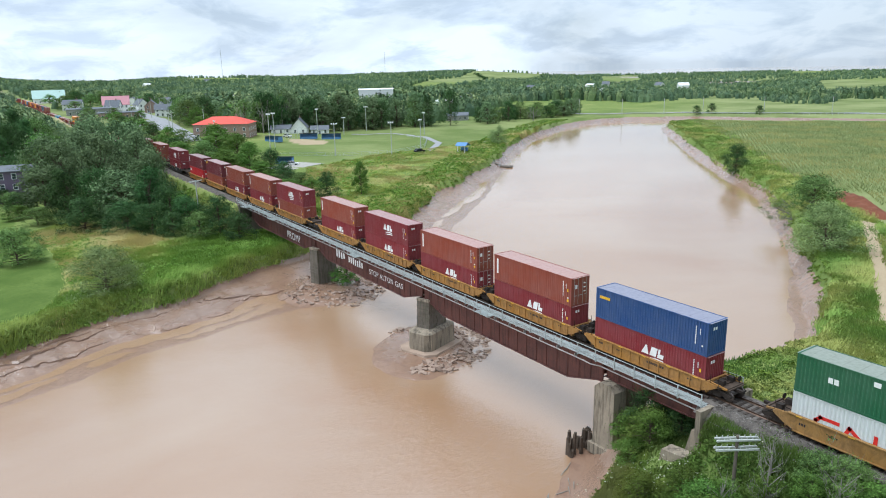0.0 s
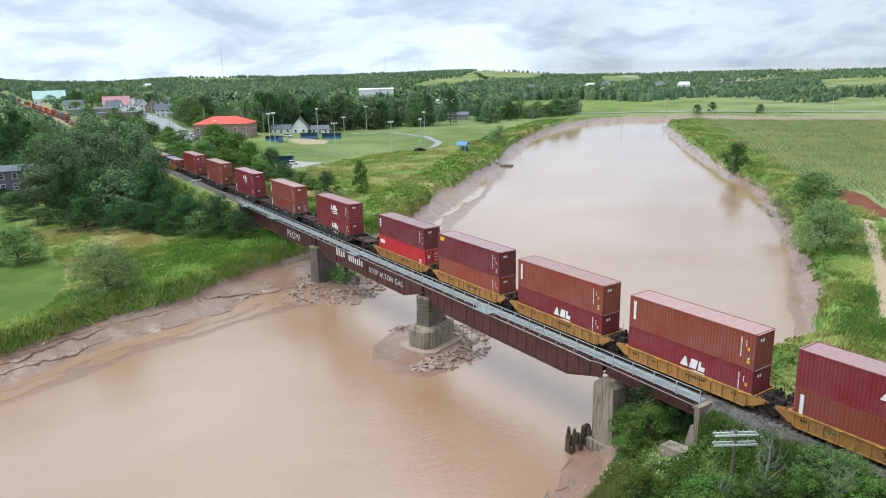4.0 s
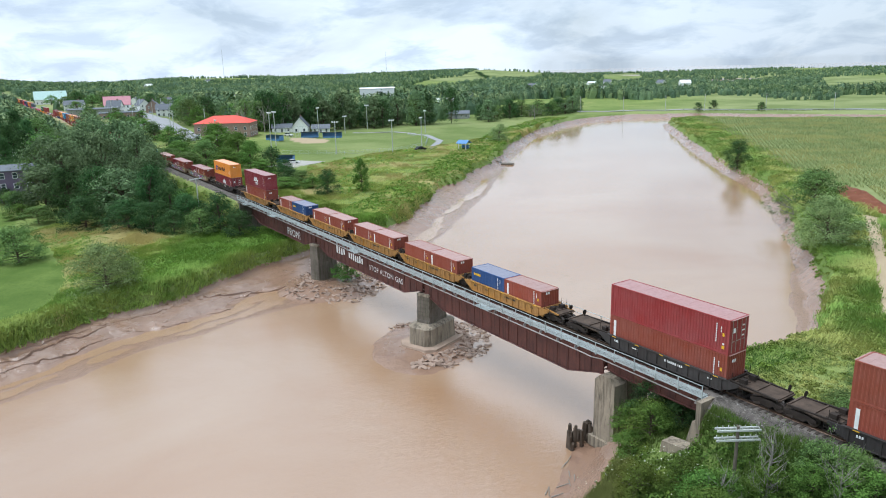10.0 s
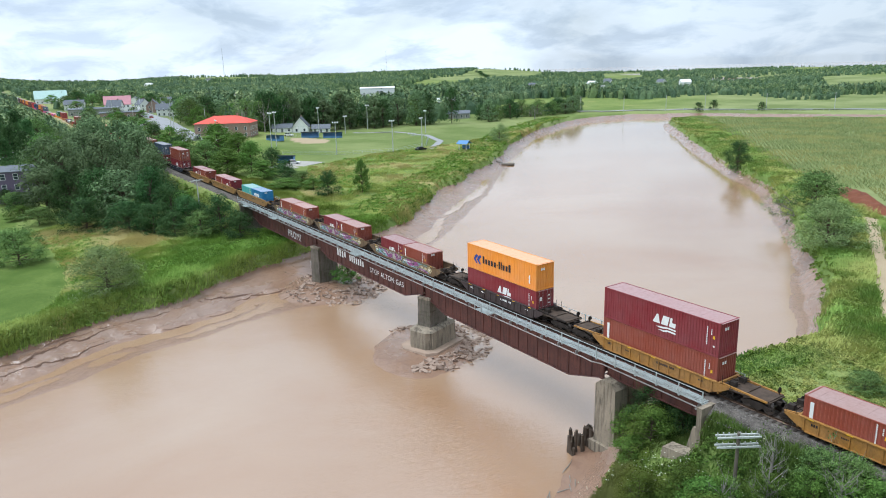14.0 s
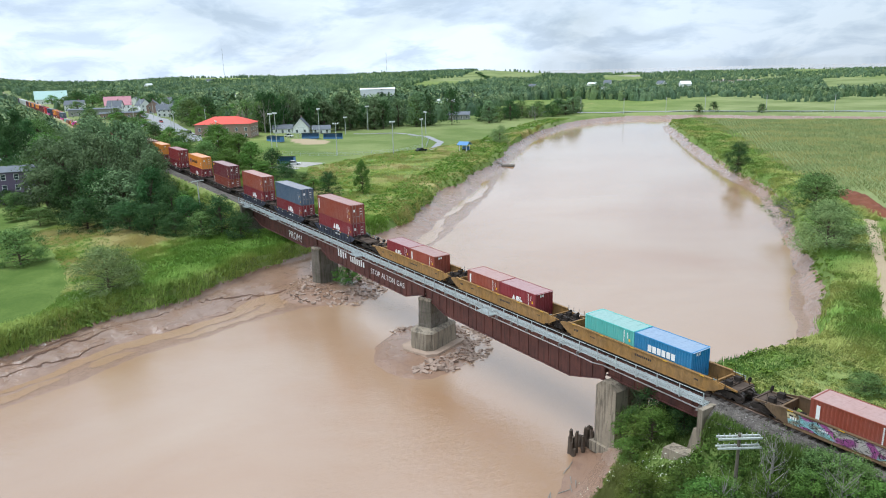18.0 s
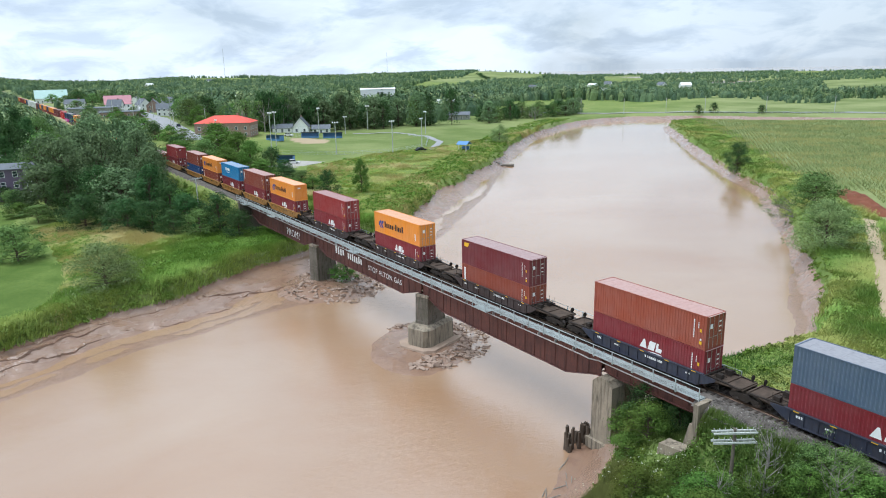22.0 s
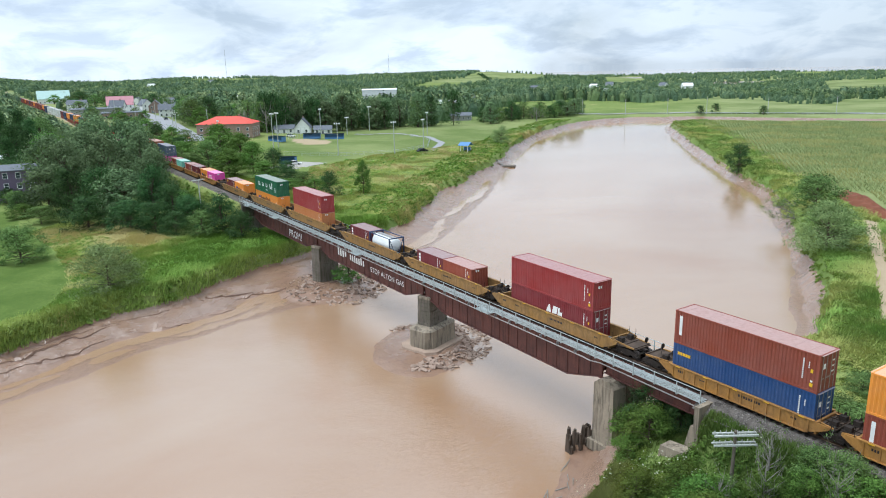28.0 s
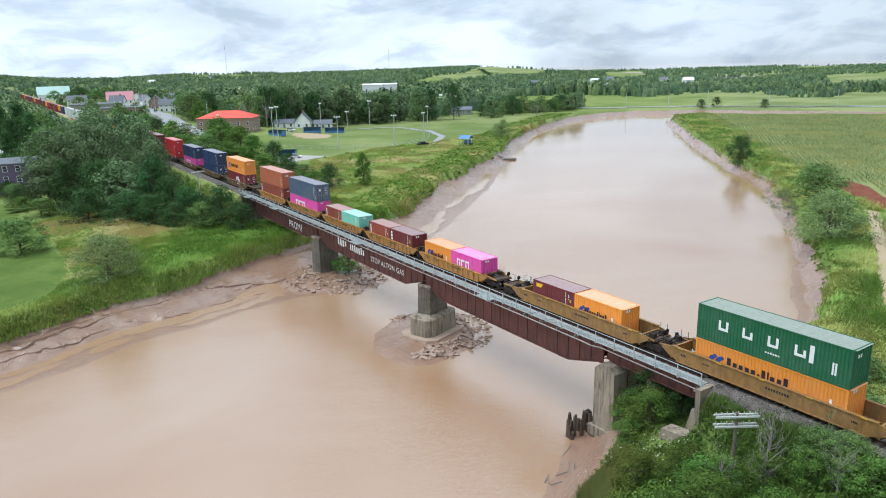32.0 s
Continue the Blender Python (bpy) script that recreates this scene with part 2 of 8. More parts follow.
plain("car_paint_red", rgb("a02a25"), 0.3, 0.1, 1, 0.1, 0)
plain("car_paint_grey", rgb("80858a"), 0.3, 0.3, 1, 0.1, 0)
plain("rubber", rgb("1c1c1c"), 0.85, 0, 2, 0.2, 0)
plain("earth", rgb("7a4c38"), 0.95, 0, 0.6, 0.3, 0.6, "World", 8)


def concrete(name, colour, stain, space="World"):
    n = Nodes(name)
    v = n.coord(space)
    a = n.noise(v, 0.45, 6, 0.65)
    drip = n.noise(n.scaled(v, (1.6, 1.6, 0.16)), 1.5, 6, 0.65, 0.4)
    fine = n.noise(v, 7.0, 5, 0.65)
    c = n.mix(n.ramp(a, (0.35, 0.0), (0.65, 1.0)), dim(colour, 0.72), dim(colour, 1.12))
    c = n.mix(n.math("MULTIPLY", n.ramp(drip, (0.48, 0.0), (0.62, 1.0)), 0.75), c, stain)
    c = n.mix(n.math("MULTIPLY", n.ramp(fine, (0.4, 0.0), (0.7, 1.0)), 0.3), c, dim(colour, 0.55))
    n.set(Base_Color=c, Roughness=0.9)
    n.bump(fine, 0.4, 0.03)


concrete("pier_concrete", rgb("988b78"), rgb("403a31"))
concrete("pier_stone", rgb("746b60"), rgb("45462f"))


def girder_steel():
    n = Nodes("girder_steel")
    v = n.coord("World")
    a = n.noise(v, 0.6, 6, 0.65)
    drip = n.noise(n.scaled(v, (2.4, 2.4, 0.18)), 1.4, 6, 0.65)
    fine = n.noise(v, 9.0, 4, 0.6)
    c = n.mix(n.ramp(a, (0.35, 0.0), (0.68, 1.0)), rgb("4e2f2a"), rgb("633a31"))
    c = n.mix(n.math("MULTIPLY", n.ramp(drip, (0.5, 0.0), (0.66, 1.0)), 0.7), c, rgb("2f1d1b"))
    c = n.mix(n.math("MULTIPLY", n.ramp(fine, (0.55, 0.0), (0.7, 1.0)), 0.35), c, rgb("8a4b38"))
    n.set(Base_Color=c, Roughness=0.75)
    n.bump(fine, 0.15, 0.02)


girder_steel()


def leaves(name, dark, light, dry=None, broad=0.0):
    dark, light = ((c[0] * 0.97, c[1] * 1.03, c[2] * 1.06) for c in (dark, light))
    n = Nodes(name)
    f = n.island()
    v = n.noise(n.coord("World"), 0.25, 3, 0.5)
    c = n.mix(n.ramp(f, (0.0, 0.0), (1.0, 1.0)), dim(dark, 0.85), light)
    c = n.mix(n.ramp(v, (0.35, 0.0), (0.7, 0.5)), c, dim(light, 1.1))
    if broad:
        c = n.mix(n.ramp(n.noise(n.coord("World"), broad, 2, 0.5), (0.4, 0.0), (0.6, 0.6)), c, dim(dark, 0.8))
        c = n.mix(n.ramp(n.noise(n.scaled(n.coord("World"), (1, 1, 0.4)), broad * 0.6, 3, 0.5), (0.55, 0.0), (0.66, 0.6)), c, rgb("7d8a52"))
    if dry:
        c = n.mix(n.ramp(n.noise(n.coord("World"), 0.06, 4, 0.6), (0.46, 0.0), (0.6, 0.75)), c, dry)
    hue = n.t.nodes.new("ShaderNodeHueSaturation")
    n.link(n.math("ADD", n.math("MULTIPLY", n.random(), 0.44), 0.76), hue.inputs["Value"])
    n.link(n.math("ADD", n.math("MULTIPLY", n.random(), 0.03), 0.485), hue.inputs["Hue"])
    n.link(c, hue.inputs["Color"])
    n.set(Base_Color=hue.outputs[0], Roughness=0.65)
    n.bsdf.inputs["Specular IOR Level"].default_value = 0.06
    n.bsdf.inputs["Subsurface Weight"].default_value = 0.0
    tr = n.t.nodes.new("ShaderNodeBsdfTranslucent")
    n.link(hue.outputs[0], tr.inputs["Color"])
    add = n.t.nodes.new("ShaderNodeMixShader")
    add.inputs[0].default_value = 0.16
    n.link(n.bsdf.outputs[0], add.inputs[1])
    n.link(tr.outputs[0], add.inputs[2])
    n.link(add.outputs[0], n.t.nodes["Material Output"].inputs["Surface"])


leaves("leaf_broad", rgb("394d2a"), rgb("7b9150"))
leaves("leaf_shrub", rgb("2e421d"), rgb("687f38"), rgb("62692f"))
leaves("leaf_poplar", rgb("3f5136"), rgb("7f9062"))
leaves("leaf_willow", rgb("687f4c"), rgb("98aa6c"))
leaves("leaf_dark", rgb("223620"), rgb("547040"))
leaves("leaf_bright", rgb("3a5624"), rgb("718f42"))
leaves("grass_blade", rgb("8d9a4e"), rgb("bcc26c"), rgb("d2c08a"))
leaves("reed", rgb("587530"), rgb("97ab52"), rgb("a3ab5c"))
leaves("weed", rgb("3c5224"), rgb("6c823e"), rgb("777a48"))
leaves("bank_grass", rgb("62783a"), rgb("93a352"), rgb("b3ae68"))
leaves("bank_herb", rgb("3f5e22"), rgb("7f9a40"), rgb("8f9a52"))
leaves("corn_leaf", rgb("7a8250"), rgb("a3a570"), rgb("aaa26c"))
leaves("flower", rgb("c9c98a"), rgb("ecebd8"))


def wood_leaves():
    """Far woods: each tree of its own green, paled for haze, light and dark clumps within it."""
    n = Nodes("leaf_far")
    at = n.t.nodes.new("ShaderNodeAttribute")
    at.attribute_name = "tone"
    # greens lightened and greyed, so that some distance haze is in the colour
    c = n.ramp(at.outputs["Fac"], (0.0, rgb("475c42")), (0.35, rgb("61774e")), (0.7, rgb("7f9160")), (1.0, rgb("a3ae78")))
    c = n.mix(n.ramp(n.island(), (0.0, 0.0), (1.0, 0.4)), c, rgb("3c5038"))
    c = n.mix(n.ramp(n.noise(n.coord("World"), 0.012, 3, 0.5), (0.4, 0.0), (0.62, 0.4)), c, rgb("6f8670"))
    n.set(Base_Color=c, Roughness=0.8)
    n.bsdf.inputs["Specular IOR Level"].default_value = 0.05


wood_leaves()


def loose_stone():
    n = Nodes("loose_stone")
    c = n.ramp(n.island(), (0.0, rgb("4c4743")), (0.5, rgb("75706a")), (1.0, rgb("a19b94")))
    n.set(Base_Color=n.mix(n.ramp(n.noise(n.coord("World"), 0.8, 3), (0.4, 0.0), (0.7, 0.5)), c, rgb("5d5148")), Roughness=0.9)


loose_stone()


def spray_paint():
    n = Nodes("spray_paint")
    v = n.coord("Object")
    big = n.noise(n.scaled(v, (0.28, 1, 0.7)), 0.8, 2, 0.4, 1.6)
    c = n.ramp(big, (0.3, rgb("6a6058")), (0.4, rgb("b9b2a8")), (0.45, rgb("86407a")), (0.54, rgb("a4568c")), (0.58, rgb("86bcc0")), (0.64, rgb("7a6440")), (0.7, rgb("c4b48c")))
    line = n.ramp(n.noise(n.scaled(v, (0.8, 1, 1)), 1.3, 2, 0.4, 3.0), (0.47, 0.0), (0.49, 1.0), (0.52, 1.0), (0.54, 0.0))
    c = n.mix(line, c, rgb("1d1a22"))
    c = n.mix(n.ramp(n.noise(v, 2.5, 6, 0.7), (0.5, 0.0), (0.7, 0.6)), c, rgb("5a4632"))
    n.set(Base_Color=c, Roughness=0.6)


spray_paint()


def ground_material():
    n = Nodes("ground")
    p = n.coord("World")
    sep = n.t.nodes.new("ShaderNodeSeparateXYZ")
    n.link(p, sep.inputs[0])
    zone = n.t.nodes.new("ShaderNodeVertexColor")
    zone.layer_name = "zone"
    zs = n.t.nodes.new("ShaderNodeSeparateColor")
    n.link(zone.outputs["Color"], zs.inputs[0])
    big, mid, fine = n.noise(p, 0.02, 5, 0.6), n.noise(p, 0.16, 5, 0.6, 0.5), n.noise(p, 2.2, 5, 0.65)
    grass = n.mix(n.ramp(big, (0.35, 0.0), (0.65, 1.0)), rgb("687a3e"), rgb("8a9455"))
    grass = n.mix(n.ramp(n.noise(p, 0.06, 4, 0.6), (0.56, 0.0), (0.68, 0.6)), grass, rgb("a8a268"))
    grass = n.mix(n.math("MULTIPLY", n.ramp(fine, (0.35, 0.0), (0.65, 1.0)), 0.45), grass, rgb("4a6035"))
    lawn = n.mix(n.ramp(mid, (0.3, 0.0), (0.7, 1.0)), rgb("4f622c"), rgb("6a7a3e"))
    lawn = n.mix(n.math("MULTIPLY", n.ramp(fine, (0.4, 0.0), (0.65, 1.0)), 0.45), lawn, rgb("455e2a"))
    field = n.mix(n.ramp(big, (0.4, 0.0), (0.6, 1.0)), rgb("6c7848"), rgb("888f60"))
    bare = n.mix(fine, rgb("9c8a70"), rgb("b5a488"))
    c = n.mix(zs.outputs[0], grass, lawn)
    c = n.mix(zs.outputs[2], c, field)
    c = n.mix(zs.outputs[1], c, bare)
    # mud below the grass line
    edge = n.math("ADD", sep.outputs[2], n.math("MULTIPLY", n.math("SUBTRACT", n.noise(p, 0.7, 5, 0.65), 0.5), 1.6))
    mudf = n.ramp(n.math("MULTIPLY", edge, 0.1), (0.222, 1.0), (0.24, 0.0))
    low = n.ramp(n.math("ADD", sep.outputs[2], n.math("MULTIPLY", n.noise(p, 0.35, 4, 0.6), 0.8)), (0.55, 1.0), (0.95, 0.0))
    wet = n.ramp(n.noise(n.scaled(p, (1, 1, 3)), 0.10, 5, 0.6, 0.6), (0.36, 0.0), (0.52, 1.0))
    wet = n.math("MAXIMUM", wet, low)
    mud = n.mix(wet, rgb("8f7767"), rgb("91745f"))
    mud = n.mix(n.ramp(n.noise(n.scaled(p, (1, 1, 6)), 0.5, 6, 0.7, 1.2), (0.52, 0.0), (0.62, 0.45)), mud, rgb("7d6050"))
    mud = n.mix(n.math("MULTIPLY", n.ramp(fine, (0.4, 0.0), (0.7, 1.0)), 0.25), mud, rgb("846a5b"))
    c = n.mix(mudf, c, mud)
    rough = n.mix(mudf, (0.95,) * 3, n.ramp(wet, (0.0, 0.45), (1.0, 0.1)))
    n.set(Base_Color=c, Roughness=rough)
    n.link(n.math("ADD", n.math("MULTIPLY", mudf, 0.8), 0.05), n.bsdf.inputs["Specular IOR Level"])
    n.bump(n.mix(mudf, fine, n.math("MULTIPLY", n.noise(n.scaled(p, (1, 1, 4)), 1.1, 7, 0.68, 0.4), 1.2)), 0.6, 0.15)


ground_material()


def water_material():
    n = Nodes("silty_water")
    p = n.coord("World")
    r1 = n.noise(n.scaled(p, (1.0, 0.5, 1.0)), 2.2, 6, 0.72)
    swell = n.noise(n.scaled(p, (0.8, 0.6, 1.0)), 0.5, 3, 0.55, 0.4)
    r2 = n.noise(n.scaled(p, (1.0, 0.7, 1.0)), 0.03, 4, 0.55, 0.6)
    c = n.mix(n.ramp(r2, (0.35, 0.0), (0.65, 1.0)), rgb("9f7d5e"), rgb("a78b70"))
    n.set(Base_Color=c, Roughness=0.06, IOR=1.85)
    n.bsdf.inputs["Specular IOR Level"].default_value = 1.0
    calm = n.ramp(n.noise(n.scaled(p, (1.0, 0.6, 1.0)), 0.02, 4, 0.6, 0.8), (0.4, 0.35), (0.6, 1.0))
    sep = n.t.nodes.new("ShaderNodeSeparateXYZ")
    n.link(p, sep.inputs[0])
    calm = n.math("MULTIPLY", calm, n.ramp(n.math("MULTIPLY", n.math("ADD", sep.outputs[1], 10.0), 0.012), (0.0, 1.0), (1.0, 0.25)))
    swell = n.math("MULTIPLY", swell, calm)
    h = n.math("ADD", n.math("MULTIPLY", r1, calm), n.math("MULTIPLY", swell, 0.9))
    n.bump(h, 0.7, 0.12)


water_material()


def opaque_glass():
    n = Nodes("window_glass")
    n.set(Base_Color=rgb("39434a"), Roughness=0.08)


opaque_glass()


# ---- mesh tools ----
def box(bm, x0, x1, y0, y1, z0, z1):
    v = [bm.verts.new(p) for p in ((x0, y0, z0), (x1, y0, z0), (x1, y1, z0), (x0, y1, z0), (x0, y0, z1), (x1, y0, z1), (x1, y1, z1), (x0, y1, z1))]
    for f in ((3, 2, 1, 0), (4, 5, 6, 7), (0, 1, 5, 4), (1, 2, 6, 5), (2, 3, 7, 6), (3, 0, 4, 7)):
        bm.faces.new([v[i] for i in f])
    return v


def prism(bm, outline, axis, a, b):
    """Extrudes a plan outline of (u, v) along an axis from a to b."""
    def at(u, v, w):
        return {"x": (w, u, v), "y": (u, w, v), "z": (u, v, w)}[axis]
    lo = [bm.verts.new(at(u, v, a)) for u, v in outline]
    hi = [bm.verts.new(at(u, v, b)) for u, v in outline]
    n = len(outline)
    bm.faces.new(lo[::-1])
    bm.faces.new(hi)
    for i in range(n):
        bm.faces.new((lo[i], lo[(i + 1) % n], hi[(i + 1) % n], hi[i]))


def rod(bm, a, b, r, sides=6, r2=None):
    """A round bar from a to b."""
    a, b = Vector(a), Vector(b)
    d = (b - a).normalized()
    u = d.orthogonal().normalized()
    w = d.cross(u)
    r2 = r if r2 is None else r2
    rings = [[bm.verts.new(p + (u * math.cos(k * 2 * math.pi / sides) + w * math.sin(k * 2 * math.pi / sides)) * q) for k in range(sides)] for p, q in ((a, r), (b, r2))]
    for k in range(sides):
        bm.faces.new((rings[0][k], rings[0][(k + 1) % sides], rings[1][(k + 1) % sides], rings[1][k]))
    bm.faces.new(rings[0][::-1])
    bm.faces.new(rings[1])


def lump(bm, centre, size, seed):
    """A broken, angular stone."""
    r = random.Random(seed)
    vs = [bm.verts.new(Vector(centre) + Vector((r.uniform(-1, 1) * size[0], r.uniform(-1, 1) * size[1], r.uniform(-1, 1) * size[2]))) for _ in range(13)]
    got = bmesh.ops.convex_hull(bm, input=vs)
    bmesh.ops.delete(bm, geom=[v for v in got["geom_interior"] if isinstance(v, bmesh.types.BMVert)], context="VERTS")


def finish(name, bm, material, smooth_faces=False):
    bmesh.ops.recalc_face_normals(bm, faces=bm.faces[:])
    me = bpy.data.meshes.new(name)
    bm.to_mesh(me)
    bm.free()
    me.materials.append(MATS[material])
    if smooth_faces:
        for p in me.polygons:
            p.use_smooth = True
    return me


def part(name, bm, material, parent, label="", smooth_faces=False):
    """One mesh under a thing or under a part."""
    ob = new(name, finish(name, bm, material, smooth_faces) if isinstance(bm, bmesh.types.BMesh) else bm)
    ob.parent = parent
    if label:
        ob["label"] = label
    return ob


def thing(name, label, category, m=None, group="", kind=""):
    """An empty at a thing's base."""
    ob = new(name)
    ob.empty_display_size = 0.2
    tagged(ob, label, category, group, kind)
    if m is not None:
        ob.matrix_world = m
    return ob


def solid(name, bm, material, label, category, m=None, group="", kind="", smooth_faces=False):
    """A thing that is one mesh."""
    ob = new(name, finish(name, bm, material, smooth_faces) if isinstance(bm, bmesh.types.BMesh) else bm)
    tagged(ob, label, category, group, kind)
    if m is not None:
        ob.matrix_world = m
    return ob


def sheet(name, verts, faces, material, smooth_faces=True):
    me = bpy.data.meshes.new(name)
    me.from_pydata(verts, [], faces)
    me.materials.append(MATS[material])
    if smooth_faces:
        me.polygons.foreach_set("use_smooth", [True] * len(me.polygons))
    me.update()
    return me


def quads_mesh(name, corners, material):
    """A mesh of loose faces from an array n x corners x 3."""
    n, k = corners.shape[:2]
    me = bpy.data.meshes.new(name)
    me.vertices.add(n * k)
    me.vertices.foreach_set("co", np.ascontiguousarray(corners, dtype=np.float32).ravel())
    me.loops.add(n * k)
    me.loops.foreach_set("vertex_index", np.arange(n * k, dtype=np.int32))
    me.polygons.add(n)
    me.polygons.foreach_set("loop_start", np.arange(0, n * k, k, dtype=np.int32))
    me.polygons.foreach_set("loop_total", np.full(n, k, dtype=np.int32))
    me.update(calc_edges=True)
    me.materials.append(MATS[material])
    return me


def up(x, y):
    return float(land(x, y))


RAIL = 10.4


def smooth(a, b, v):
    t = np.clip((v - a) / (b - a), 0, 1)
    return t * t * (3 - 2 * t)


def wobble(x, y, size, seed=0.0):
    """Cheap smooth undulation between -1 and 1."""
    u, v = x / size + seed * 3.7, y / size - seed * 1.9
    return (np.sin(u * 2.1 + 1.3 * np.sin(v * 1.7 + seed)) + np.sin(v * 2.6 + 1.1 * np.sin(u * 1.3 - seed)) + np.sin((u + v) * 1.5 + seed * 5)) / 3


def rough(x, y, size, seed=0, octaves=4):
    """Broken, natural unevenness between about -1 and 1."""
    total, amp, norm = 0.0, 1.0, 0.0
    for o in range(octaves):
        u, v = x / size + 17.3 * seed + 5.1 * o, y / size - 9.7 * seed + 3.3 * o
        i, j = np.floor(u), np.floor(v)
        a, b = u - i, v - j
        a, b = a * a * (3 - 2 * a), b * b * (3 - 2 * b)

        def h(p, q):
            s = np.sin(p * 127.1 + q * 311.7 + seed * 13.7) * 43758.5453
            return s - np.floor(s)
        total = total + amp * ((h(i, j) * (1 - a) + h(i + 1, j) * a) * (1 - b) + (h(i, j + 1) * (1 - a) + h(i + 1, j + 1) * a) * b)
        norm += amp
        amp, size = amp * 0.55, size * 0.47
    return (total / norm - 0.5) * 2.6


# waterlines of the river, from downstream up
LEFT_WATER = [(-60, -900), (-76, -240), (-84, -100), (-89.6, -50), (-91.6, -42.6), (-95.7, -34.4), (-98, -23.4), (-100.6, -14), (-101, -9), (-99.5, -3), (-101.5, 4), (-116, 24), (-140, 52), (-160.5, 74.5), (-188, 101), (-213.5, 127), (-239, 154.5), (-260, 177), (-281, 203), (-296.5, 228), (-312, 253.5), (-322, 277.5), (-325, 302), (-319, 326), (-302, 347), (-270, 366), (-205, 400), (-60, 462), (300, 600)]
RIGHT_WATER = [(40, -900), (20, -240), (-8, -100), (-24, -45), (-36, -16), (-44, -3), (-45, 16), (-43, 34), (-51.7, 47.4), (-60.8, 62.4), (-68, 75.8), (-77, 88.7), (-89.4, 103.7), (-110, 130), (-124, 142.7), (-139, 155.3), (-168, 183), (-192.6, 206.5), (-224.5, 239.4), (-258, 272), (-279, 297.3), (-278, 316), (-262, 338), (-222, 366), (-150, 406), (300, 560)]


def river_side(x, y):
    """Distance to the water's edge: negative on the water."""
    poly = LEFT_WATER + RIGHT_WATER[::-1]
    best = np.full(x.shape, 1e9)
    inside = np.zeros(x.shape, bool)
    for (ax, ay), (bx, by) in zip(poly, poly[1:] + poly[:1]):
        dx, dy = bx - ax, by - ay
        t = np.clip(((x - ax) * dx + (y - ay) * dy) / (dx * dx + dy * dy), 0, 1)
        best = np.minimum(best, (x - ax - t * dx) ** 2 + (y - ay - t * dy) ** 2)
        if dy:
            inside ^= ((ay > y) != (by > y)) & (x < ax + (y - ay) * dx / dy)
    best = np.sqrt(best)
    return np.where(inside, -best, best)


def hill(x, y, cx, cy, rx, ry, h, turn=0.0):
    c, s = np.cos(turn), np.sin(turn)
    u, v = (x - cx) * c + (y - cy) * s, -(x - cx) * s + (y - cy) * c
    return h * np.exp(-(u / rx) ** 2 - (v / ry) ** 2)


